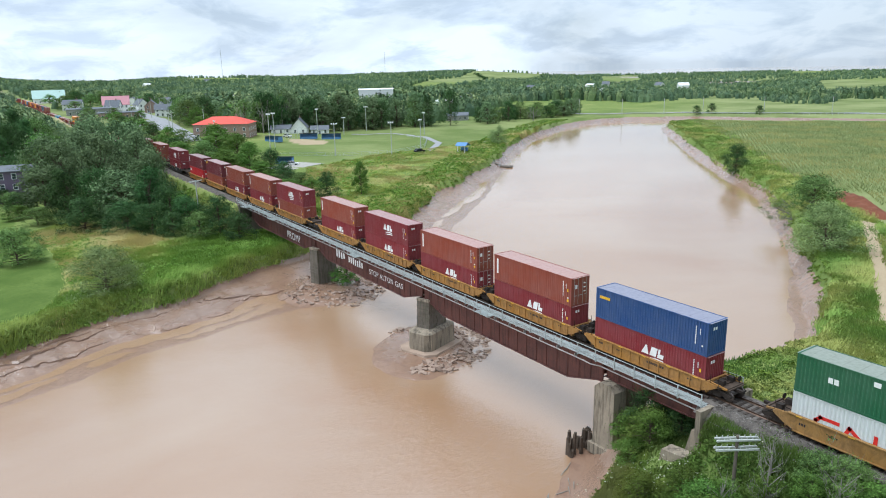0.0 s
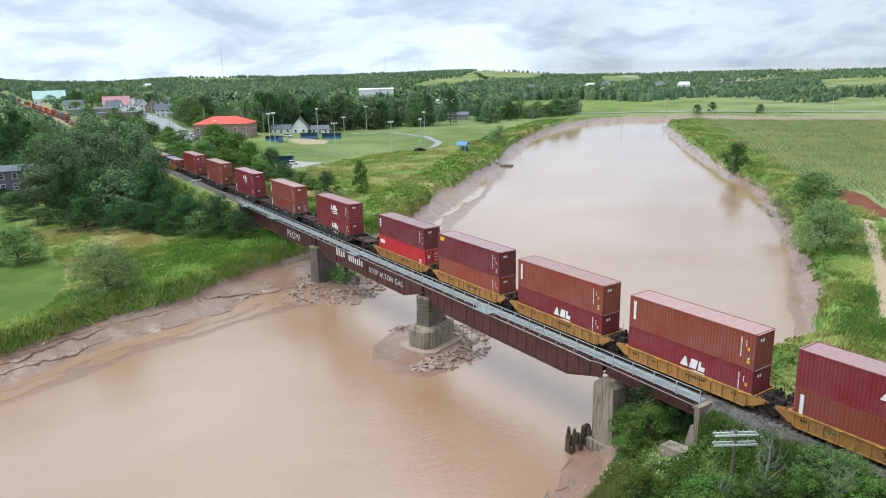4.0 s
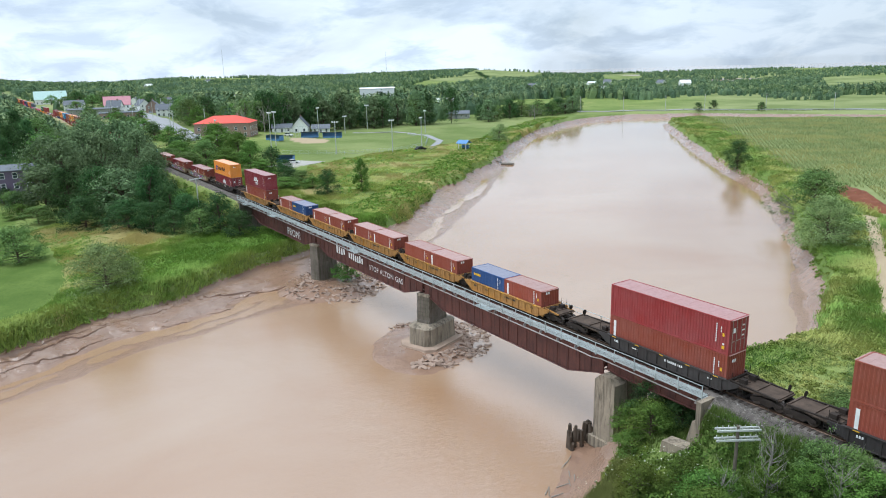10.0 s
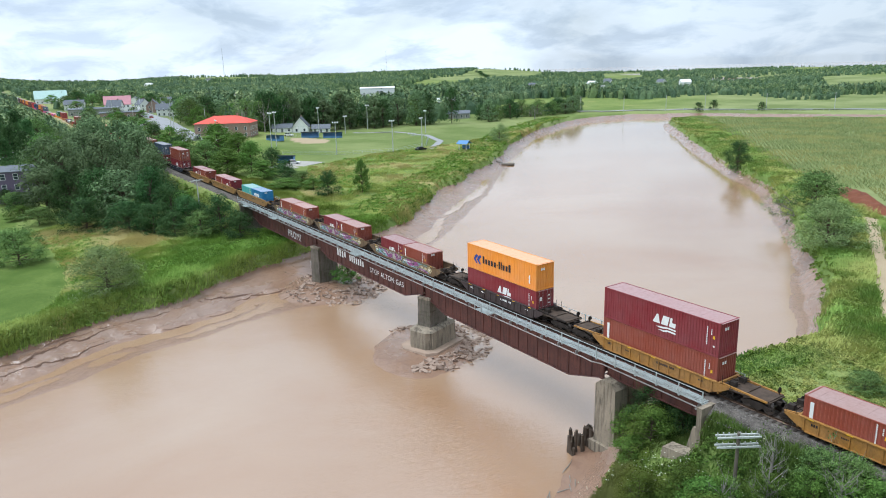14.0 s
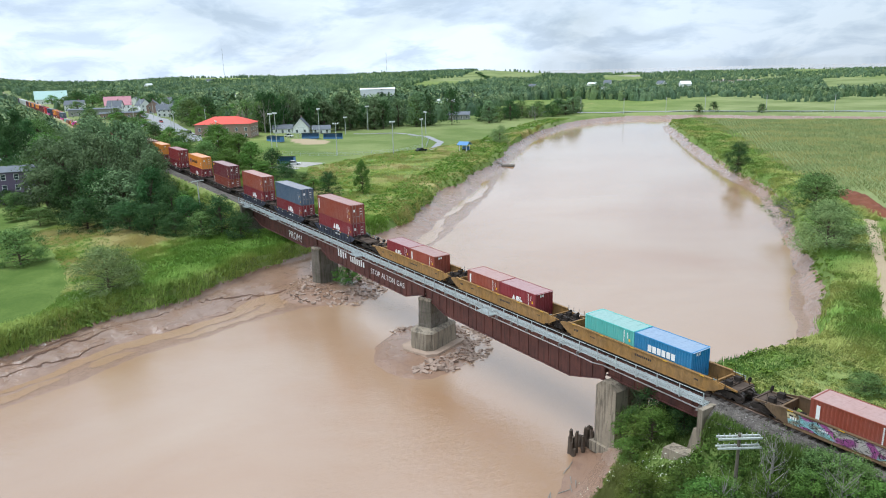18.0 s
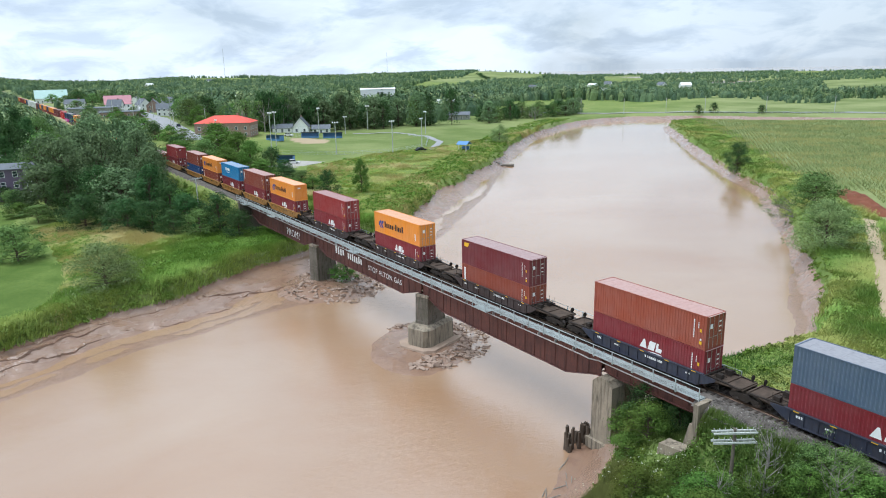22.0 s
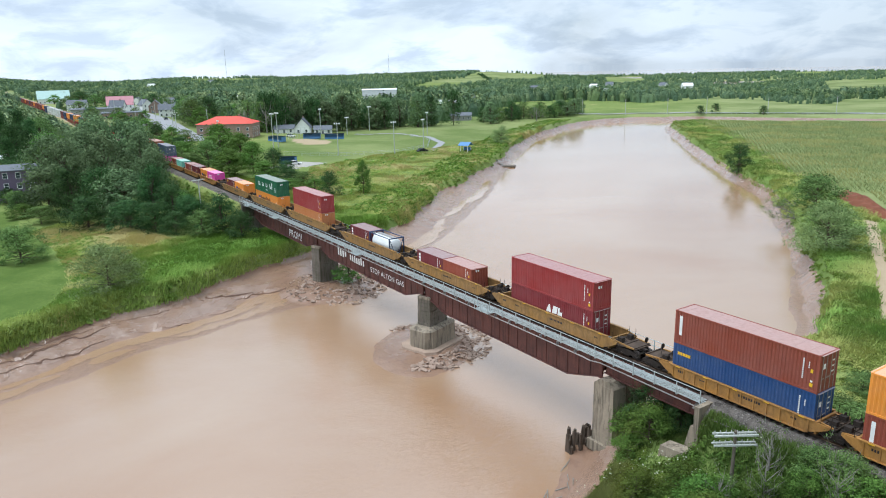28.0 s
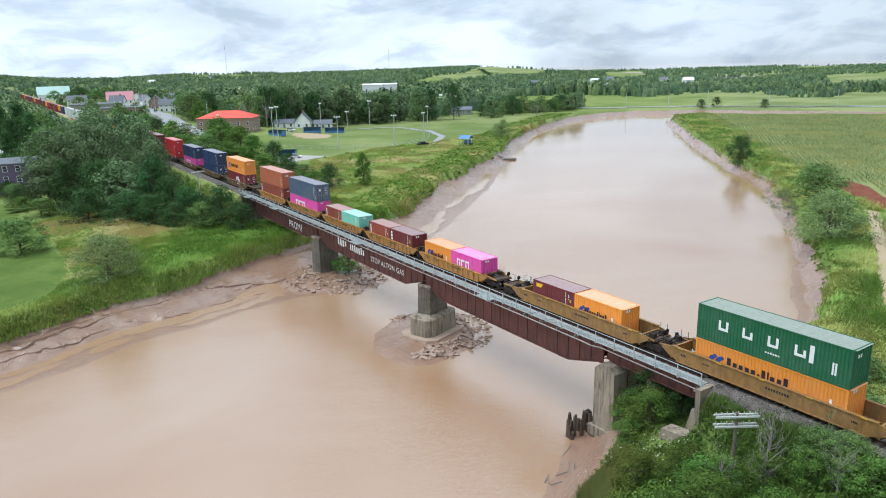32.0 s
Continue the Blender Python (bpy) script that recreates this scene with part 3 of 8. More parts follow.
def land(x, y):
    """Height of the ground over the water."""
    x, y = np.asarray(x, float), np.asarray(y, float)
    d = river_side(x, y) + 0.7 * rough(x, y, 6.0, 1)
    right = x > np.where(y > 0, -73 - 0.75 * y, -73 - 0.25 * y)
    # width of the mud between water and grass
    mud = 4.5 + 6.5 * smooth(120, 60, y) + 13 * np.exp(-((x + 112) / 22) ** 2 - ((y - 2) / 15) ** 2) + 1.6 * rough(x, y, 14, 2, 2)
    mud = np.where(right, 1.0 + 3.2 * np.exp(-((x + 40) / 9) ** 2 - ((y + 9) / 12) ** 2) + 2.8 * np.exp(-((x + 52) / 16) ** 2 - ((y - 54) / 22) ** 2) + 1.6 * smooth(80, 120, y) + 2.5 * np.exp(-((x + 280) / 14) ** 2 - ((y - 298) / 14) ** 2), mud)
    plain = 4.4 + 0.35 * wobble(x, y, 26, 3) + 0.32 * rough(x, y, 9, 4)
    # the town's side rises to the height of the railway
    plain = plain + 4.6 * smooth(-230, -360, x) * smooth(120, 20, y) + 3.0 * smooth(-330, -480, x) * smooth(260, 100, y)
    way = np.degrees(np.arctan2(y + 48, x)) % 360
    plain = plain - 1.1 * smooth(425, 452, np.hypot(x, y + 48)) * smooth(141, 135, way)
    # right bank by the bridge, under the shrubs
    near = np.exp(-((x + 22) / 20) ** 2 - ((y + 14) / 22) ** 2)
    plain = plain + 1.6 * near
    f = np.clip(d / mud + 0.06 * rough(x, y, 2.5, 8, 3), 0, 1)
    # smooth wet flats, then worn steps up to the grass
    step = np.clip((f - 0.52) / 0.48, 0, 1) * 5 + 0.5 * rough(x, y, 12, 5, 2)
    stair = (np.floor(step) + smooth(0.6, 1.0, step - np.floor(step)) - 0.5 * rough(x, y, 12, 5, 2)) / 5
    flat = 0.04 + 0.22 * f + 1.45 * np.clip(stair, 0, 1) * smooth(0.5, 0.62, f) + 0.015 * rough(x, y, 1.6, 3, 3) * f
    # shallow channels of standing water along the wide flats
    low = smooth(6, 10, mud) * np.where(right, 0, 1)
    flat = flat - 0.62 * np.exp(-((f - 0.44 - 0.1 * rough(x, y, 22, 5, 2)) / 0.085) ** 2) * low * smooth(-0.9, 0.1, rough(x, y, 17, 4, 2))
    flat = flat - 0.46 * np.exp(-((f - 0.24 - 0.1 * rough(x, y, 16, 7, 2)) / 0.06) ** 2) * low * smooth(-0.4, 0.3, rough(x, y, 13, 9, 2))
    z = np.where(d < 0, np.maximum(-3.0, d * 0.12), np.where(d < mud, flat, 1.7 + (plain - 1.7) * smooth(0, 1.6 + 0.05 * mud + np.where(right, 9 * np.exp(-((x + 32) / 11) ** 2 - ((y + 14) / 13) ** 2), 0), d - mud)))
    # railway bank
    run = np.abs(y) - 2.9
    bank = RAIL - 0.75 - np.maximum(run, 0) / 1.5
    bank = bank - 30 * (smooth(-146, -139, x) * smooth(-29.9, -31.2, x)) - 6.0 * smooth(-22, -30, x) * smooth(-3.4, -7, y)
    z = np.maximum(z, np.where(bank > 0, bank, -9))
    # slope under the last span
    slope = 6.3 - (-31 - x) * 0.6 - np.maximum(np.abs(y) - 4, 0) * 0.3
    z = np.maximum(z, np.minimum(slope, 8) - 20 * smooth(-30, -22, x) - 20 * smooth(0.5, -3, d))
    # rock islands at the piers
    u, v = (x + 74.4) * 0.8 + (y + 1.9) * -0.6, (x + 74.4) * 0.6 + (y + 1.9) * 0.8
    isle = (u / 9.0) ** 2 + (v / 7.0) ** 2 + 0.16 * rough(x, y, 4.0, 8, 3)
    z = np.maximum(z, 0.42 - 0.5 * isle ** 2.2 + 0.07 * rough(x, y, 1.6, 5) - 0.34 * np.exp(-((x + 70.6) / 1.7) ** 2 - ((y + 5.2) / 2.1) ** 2))
    z = np.maximum(z, 1.0 - 1.0 * (((x + 107) / 8.5) ** 2 + ((y + 0.5) / 8.5) ** 2) ** 1.5 + 0.16 * rough(x, y, 2.6, 6))
    # far hills: the height of the skyline by compass way, reached over gentle slopes
    r = np.hypot(x, y + 48)
    crest = np.interp(way, (110, 118.7, 124.2, 130.2, 136.5, 142.7, 149.9, 158.7, 164.9, 172.6, 177.7, 190), (5, 7, 6, 5, 8, 24, 22, 18, 22, 16, 22, 22))
    far = (crest - 5) * smooth(760, 2200, r) + 2.5 * wobble(x, y, 300, 7) * smooth(650, 1200, r) - 70 * smooth(2450, 4600, r)
    return z + np.where(d > 0, far, 0)


# ---- ground, water, track bed ----
def in_poly(x, y, poly):
    inside = np.zeros(np.shape(x), bool)
    for (ax, ay), (bx, by) in zip(poly, poly[1:] + poly[:1]):
        if by != ay:
            inside ^= ((ay > y) != (by > y)) & (x < ax + (y - ay) * (bx - ax) / (by - ay))
    return inside


LAWN = [(-101, -70), (-107, -44), (-112, -41), (-126, -38), (-150, -38), (-200, -44), (-230, -60), (-200, -160), (-90, -160)]
PARK = [(-232, 52), (-246, 100), (-243, 142), (-300, 185), (-345, 160), (-352, 84), (-300, 62)]
CORN = [(-70, 104), (-84, 121), (-134, 171), (-200, 242), (-262, 300), (-258, 309), (-222, 334), (-182, 356), (200, 470), (200, 60), (-40, 60)]
INFIELD = (-305, 82, 13, 8)


def build_ground():
    ang = np.concatenate([np.radians(np.arange(88, 190, 0.25)), np.radians(np.arange(190, 448, 4.0))])
    rad = np.concatenate([np.arange(0, 24, 4.0), np.geomspace(24, 62, 40)[:-1], np.arange(62, 180, 0.52), np.geomspace(180, 4600, 240)])
    a, r = np.meshgrid(ang, rad)
    x, y = r * np.cos(a), -48 + r * np.sin(a)
    z = land(x, y)
    nr, na = x.shape
    idx = np.arange(nr * na).reshape(nr, na)
    nxt = np.roll(idx, -1, axis=1)
    f = np.stack([idx[:-1], idx[1:], nxt[1:], nxt[:-1]], -1).reshape(-1, 4)
    f = f[:, ::-1]
    me = sheet("ground", np.stack([x, y, z], -1).reshape(-1, 3).tolist(), f.tolist(), "ground")
    wx, wy = x + 2.5 * rough(x, y, 8, 1), y + 2.5 * rough(x, y, 8, 2)
    lawn = np.where(in_poly(wx, wy, LAWN), 1.0, np.where(in_poly(wx, wy, PARK), 0.45, 0.0))
    d = np.hypot((x - INFIELD[0]) / INFIELD[2], (y - INFIELD[1]) / INFIELD[3])
    bare = (d < 1.0) & (lawn > 0)
    path = (np.abs(wx * 0.15 + x * 0.85 + 63 - (93 - y) * 0.53) < 1.5) & (y > 30) & (y < 103)
    path |= (np.abs(x + 73.5 + (y - 104) * 0.985) < 0.8) & (y > 100) & (y < 280) & (rough(x, y, 9, 3, 2) > -0.35)
    bare |= path
    bare |= (np.abs(y) < 2.4) & ((x > -30) | (x < -146))
    far = np.hypot(x, y + 48)
    open_land = np.clip((wobble(x, y, 260, 9) + 0.55) * 3, 0, 1) * (far > 380)
    field = np.where(in_poly(x, y, CORN), 1.0, np.where(in_poly(wx, wy, PARK), 0.6, open_land))
    col = np.ones((nr * na, 4), np.float32)
    col[:, 0], col[:, 1], col[:, 2] = lawn.ravel(), bare.ravel() * 1.0, field.ravel()
    layer = me.color_attributes.new("zone", "FLOAT_COLOR", "POINT")
    layer.data.foreach_set("color", col.ravel())
    ob = new("ground", me)
    tagged(ob, "green floodplain with muddy river banks and far hills", "ground", kind="structure")
    w = sheet("water", [(-4600, -4600, 0), (4600, -4600, 0), (4600, 4600, 0), (-4600, 4600, 0)], [(0, 1, 2, 3)], "silty_water")
    tagged(new("water", w), "wide brown silty tidal river with faint ripples", "river", kind="structure")


build_ground()


def mud_ledges():
    """Low broken ledges that the tide has cut along the left flats."""
    line = [Vector(p) for p in LEFT_WATER if -110 < p[1] < 10]
    pts = []
    for a, b in zip(line, line[1:]):
        n = max(2, int((b - a).length / 0.3))
        pts += [(a.lerp(b, k / n), Vector((-(b - a).y, (b - a).x)).normalized()) for k in range(n)]
    for off, high, seed in ((6.2, 0.14, 5), (7.6, 0.22, 7), (9.2, 0.26, 9), (10.4, 0.24, 13)):
        q = np.array([tuple(p + d * off) for p, d in pts])
        d = np.array([tuple(d) for p, d in pts])
        d = np.stack([np.convolve(np.pad(d[:, i], 20, mode="edge"), np.ones(41) / 41, "valid") for i in (0, 1)], -1)
        e = q + d * (1.1 * rough(q[:, 0], q[:, 1], 7, seed) + 0.3 * rough(q[:, 0], q[:, 1], 1.1, seed + 1, 3))[:, None]
        wide = 1.3
        h = high * np.clip(0.5 + 1.4 * rough(q[:, 0], q[:, 1], 9, seed + 2, 3), 0.0, 1.3) - 0.04
        r = e + d * wide
        m = e + d * wide * 0.45
        ze, zm, zr = land(e[:, 0], e[:, 1]), land(m[:, 0], m[:, 1]), land(r[:, 0], r[:, 1])
        rows = (np.stack([e[:, 0], e[:, 1], ze - 0.2], -1), np.stack([e[:, 0] + d[:, 0] * 0.05, e[:, 1] + d[:, 1] * 0.05, np.minimum(np.maximum(ze, zm - 0.3) + h, 2.3)], -1), np.stack([m[:, 0], m[:, 1], np.minimum(zm + h * 0.6, 2.4)], -1), np.stack([r[:, 0], r[:, 1], zr - 0.1], -1))
        verts = np.stack(rows, 1).reshape(-1, 3)
        faces = [(i * 4 + c, i * 4 + c + 1, i * 4 + c + 5, i * 4 + c + 4) for i in range(len(q) - 1) for c in range(3) if h[i] > 0.0 or h[i + 1] > 0.0]
        me = sheet("mud_ledge", verts.tolist(), faces, "ground", False)
        tagged(new("mud_ledge", me), "broken ledge of wet brown mud along the bank", "mud bank", "ledges along the mud flats", "structure")


mud_ledges()


def draped(name, pts, width, lift, material, label, category):
    """A strip along a plan line, laid on the ground."""
    verts, faces = [], []
    pts = [Vector(p) for p in pts]
    line = []
    for a, b in zip(pts, pts[1:]):
        n = max(2, int((b - a).length / 4))
        line += [a.lerp(b, k / n) for k in range(n)]
    line.append(pts[-1])
    for i, p in enumerate(line):
        d = (line[min(i + 1, len(line) - 1)] - line[max(i - 1, 0)]).normalized()
        s = Vector((-d.y, d.x))
        top = max(up(*(p + s * width * k)) for k in (-0.5, 0, 0.5)) + lift
        for k in (-0.5, -0.2, 0.2, 0.5):
            q = p + s * width * k
            verts.append((q.x, q.y, top))
    for i in range(len(line) - 1):
        for k in range(3):
            faces.append((i * 4 + k, i * 4 + 4 + k, i * 4 + 5 + k, i * 4 + 1 + k))
    return tagged(new(name, sheet(name, verts, faces, material)), label, category, kind="structure")


def ballast_bed(x0, x1, label):
    bm = bmesh.new()
    prism(bm, [(-2.9, RAIL - 0.95), (2.9, RAIL - 0.95), (1.75, RAIL - 0.22), (-1.75, RAIL - 0.22)], "x", x0, x1)
    tagged(new("ballast", finish("ballast", bm, "ballast")), label, "ballast", kind="structure")


ballast_bed(-31.6, 900, "grey crushed stone ballast under the railway track")
ballast_bed(-1900, -141.5, "grey crushed stone ballast leading towards the town")


def rails_and_ties():
    for y in (-0.75, 0.75):
        bm = bmesh.new()
        prism(bm, [(y - 0.07, RAIL - 0.17), (y + 0.07, RAIL - 0.17), (y + 0.03, RAIL - 0.13), (y + 0.035, RAIL), (y - 0.035, RAIL), (y - 0.03, RAIL - 0.13)], "x", -1900, 900)
        tagged(new("rail", finish("rail", bm, "rail_steel")), "worn steel running rail", "rail", kind="structure")
    bm = bmesh.new()
    box(bm, -0.115, 0.115, -1.3, 1.3, -0.36, -0.172)
    me = finish("tie", bm, "timber_tie")
    bm = bmesh.new()
    for k in range(220):
        for x in (-30.9 + k * 0.55, -142.5 - k * 0.55):
            box(bm, x - 0.11, x + 0.11, -1.3, 1.3, RAIL - 0.3, RAIL - 0.172)
    tagged(new("ties", finish("ties", bm, "timber_tie")), "weathered timber ties bedded in ballast", "tie", kind="stuff")
    return me


TIE = rails_and_ties()


# ---- bridge ----
SPANS = [(-142.0, -109.6, 3.75), (-109.2, -75.1, 3.85), (-74.7, -42.9, 3.8)]
GIRDER_Y = 1.12


def girder_span(x0, x1, depth, end_depth, chamfer, label):
    top = RAIL - 0.42
    ob = thing("girder_span", label, "bridge span", pose(0, 0, 0), "spans of the railway bridge", "structure")
    for y in (-GIRDER_Y, GIRDER_Y):
        bm = bmesh.new()
        lo, mid = top - depth, top - end_depth
        prism(bm, [(x0, mid), (x0 + 0.5, mid), (x0 + chamfer, lo), (x1 - chamfer, lo), (x1 - 0.5, mid), (x1, mid), (x1, top), (x0, top)], "y", y - 0.02, y + 0.02)
        part("web", bm, "girder_steel", ob)
        bm = bmesh.new()
        box(bm, x0, x1, y - 0.22, y + 0.22, top, top + 0.05)
        part("top_flange", bm, "girder_steel", ob)
        bm = bmesh.new()
        line = [(x0, mid), (x0 + 0.5, mid), (x0 + chamfer, lo), (x1 - chamfer, lo), (x1 - 0.5, mid), (x1, mid)]
        for (ax, az), (bx, bz) in zip(line, line[1:]):
            prism(bm, [(ax, az - 0.05), (bx, bz - 0.05), (bx, bz), (ax, az)], "y", y - 0.22, y + 0.22)
        part("bottom_flange", bm, "girder_steel", ob)
        n = int((x1 - x0) / 1.55)
        for k in range(n + 1):
            x = x0 + 0.06 + (x1 - x0 - 0.12) * k / n
            e = min(x - x0, x1 - x)
            z = mid if e < 0.5 else lo + (mid - lo) * max(0.0, 1 - (e - 0.5) / (chamfer - 0.5))
            bm = bmesh.new()
            for s in (-1, 1):
                box(bm, x - 0.012, x + 0.012, min(y + s * 0.02, y + s * 0.075), max(y + s * 0.02, y + s * 0.075), z, top)
            part("stiffener", bm, "girder_steel", ob)
    n = 6
    for k in range(n + 1):
        x = x0 + 0.3 + (x1 - x0 - 0.6) * k / n
        bm = bmesh.new()
        e = min(x - x0, x1 - x)
        z = top - (end_depth if e < 1 else depth) + 0.25
        for a, b in (((x, -1.0, z), (x, 1.0, top - 0.3)), ((x, 1.0, z), (x, -1.0, top - 0.3)), ((x, -1.0, z), (x, 1.0, z)), ((x, -1.0, top - 0.2), (x, 1.0, top - 0.2))):
            rod(bm, a, b, 0.06, 4)
        part("cross_brace", bm, "girder_steel", ob)
    return ob


for _a, _b, _d in SPANS:
    girder_span(_a, _b, _d, 2.6, 4.6, "rust-red riveted plate girder span with tapered ends")
girder_span(-42.5, -31.5, 2.05, 1.9, 1.5, "short rust-red plate girder span resting on the abutment")


def deck():
    ob = thing("bridge_deck", "open timber tie deck of the railway bridge", "bridge deck", pose(0, 0, 0), kind="structure")
    n = 272
    for k in range(n):
        t = part("tie", TIE, "", ob)
        t.location = (-142 + k * 0.407, 0, RAIL)
    bm = bmesh.new()
    for y in (-1.28, 1.28):
        box(bm, -142, -31.4, y - 0.09, y + 0.09, RAIL - 0.168, RAIL - 0.02)
    part("guard_timber", bm, "timber_tie", ob)


deck()

WALK_IN, WALK_OUT, WALK_Z = 1.62, 2.72, RAIL - 0.28


def walkway(side):
    lab = "galvanised steel grating walkway with pipe handrails beside the track"
    ob = thing("walkway", lab, "walkway", pose(0, 0, 0), "walkways of the bridge", "structure")
    y0, y1 = sorted((side * WALK_IN, side * WALK_OUT))
    x = -146.0
    while x < -31.2:
        e = min(x + 3.05, -31.0)
        bm = bmesh.new()
        box(bm, x + 0.01, e - 0.01, y0, y0 + 0.05, WALK_Z - 0.09, WALK_Z)
        box(bm, x + 0.01, e - 0.01, y1 - 0.05, y1, WALK_Z - 0.09, WALK_Z)
        for k in range(9):
            yy = y0 + 0.1 + k * 0.112
            box(bm, x + 0.01, e - 0.01, yy - 0.022, yy + 0.022, WALK_Z - 0.03, WALK_Z)
        for k in range(8):
            xx = x + 0.1 + k * (e - x - 0.2) / 7
            box(bm, xx - 0.03, xx + 0.03, y0 + 0.05, y1 - 0.05, WALK_Z - 0.06, WALK_Z - 0.032)
        part("grating", bm, "galvanised", ob)
        x = e
    k = 0
    x = -146.0
    yo = side * (WALK_OUT + 0.03)
    bays = ((-141.0, -138.6), (-125.5, -123.1), (-92.0, -89.6), (-60.2, -57.8))
    while x < -31.0:
        bm = bmesh.new()
        box(bm, x - 0.035, x + 0.035, yo - 0.035, yo + 0.035, WALK_Z - 0.15, WALK_Z + 1.02)
        part("post", bm, "galvanised", ob)
        bm = bmesh.new()
        box(bm, x - 0.05, x + 0.05, min(side * 1.0, yo), max(side * 1.0, yo), WALK_Z - 0.2, WALK_Z - 0.092)
        part("bracket", bm, "galvanised", ob)
        x += 2.3
    for h in (0.45, 0.98):
        bm = bmesh.new()
        rod(bm, (-146, yo, WALK_Z + h), (-31.0, yo, WALK_Z + h), 0.03, 5)
        part("handrail", bm, "galvanised", ob)
    for a, b in bays:
        bm = bmesh.new()
        ya, yb = sorted((side * WALK_OUT, side * (WALK_OUT + 0.95)))
        for j in range(8):
            yy = ya + 0.12 + j * 0.1
            box(bm, a, b, yy, yy + 0.05, WALK_Z - 0.03, WALK_Z + 0.004)
        box(bm, a, b, ya + 0.07, yb, WALK_Z - 0.1, WALK_Z - 0.032)
        ye = side * (WALK_OUT + 0.95)
        for xx in (a, (a + b) / 2, b):
            box(bm, xx - 0.03, xx + 0.03, ye - 0.03, ye + 0.03, WALK_Z - 0.1, WALK_Z + 1.0)
        for h in (0.5, 1.0):
            rod(bm, (a, ye, WALK_Z + h), (b, ye, WALK_Z + h), 0.03, 5)
        part("refuge_bay", bm, "galvanised", ob, "small railed refuge platform")
    return ob


walkway(-1)
walkway(1)


def conduit():
    bm = bmesh.new()
    pts = [(-44.0, -2.9, RAIL - 0.75), (-42.9, -2.9, RAIL - 0.8), (-42.2, -2.3, RAIL - 0.95), (-31.3, -2.3, RAIL - 1.05)]
    far = [(-142, -2.9, RAIL - 0.62)] + pts
    for a, b in zip(far, far[1:]):
        rod(bm, a, b, 0.06, 8)
    for k in range(44):
        x = -140 + k * 2.5
        if x < -44:
            box(bm, x - 0.03, x + 0.03, -2.96, -2.6, RAIL - 0.75, RAIL - 0.4)
    solid("conduit", bm, "lock_steel", "pale grey cable conduit bracketed along the bridge", "pipe", kind="structure")


conduit()


def tapered(bm, l0, t0, z0, l1, t1, z1, cut=0.0):
    """A block from a lower to an upper rectangle: half lengths along y, half thickness along x, corners cut."""
    def ring(l, t, z):
        c = cut
        return [bm.verts.new(p) for p in ((-t + c, -l, z), (t - c, -l, z), (t, -l + c, z), (t, l - c, z), (t - c, l, z), (-t + c, l, z), (-t, l - c, z), (-t, -l + c, z))]
    a, b = ring(l0, t0, z0), ring(l1, t1, z1)
    for i in range(8):
        bm.faces.new((a[i], a[(i + 1) % 8], b[(i + 1) % 8], b[i]))
    bm.faces.new(a[::-1])
    bm.faces.new(b)


def stone_shaft(ob, z0, z1, l0, t0, l1, t1, seed):
    """Courses of rough stone blocks round a core."""
    r = random.Random(seed)
    n = max(4, round((z1 - z0) / 0.55))
    bm = bmesh.new()
    tapered(bm, l0 - 0.06, t0 - 0.06, z0, l1 - 0.06, t1 - 0.06, z1 - 0.02, 0.2)
    part("core", bm, "pier_stone", ob)
    for k in range(n):
        za, zb = z0 + (z1 - z0) * k / n, z0 + (z1 - z0) * (k + 1) / n
        f = k / n
        l, t = l0 + (l1 - l0) * f, t0 + (t1 - t0) * f
        for side in (-1, 1):
            m = 4 if k % 2 else 5
            for j in range(m):
                a, b = -l + 2 * l * j / m, -l + 2 * l * (j + 1) / m
                bm = bmesh.new()
                o = r.uniform(-0.02, 0.06)
                xs = sorted((side * (t - 0.25), side * (t + o)))
                box(bm, xs[0], xs[1], a + 0.015, b - 0.015, za + 0.015, zb - 0.015)
                part("stone", bm, "pier_stone", ob)
            bm = bmesh.new()
            o = r.uniform(-0.02, 0.06)
            ys = sorted((side * (l - 0.25), side * (l + o)))
            box(bm, -t * 0.98, t * 0.98, ys[0], ys[1], za + 0.015, zb - 0.015)
            part("stone", bm, "pier_stone", ob)


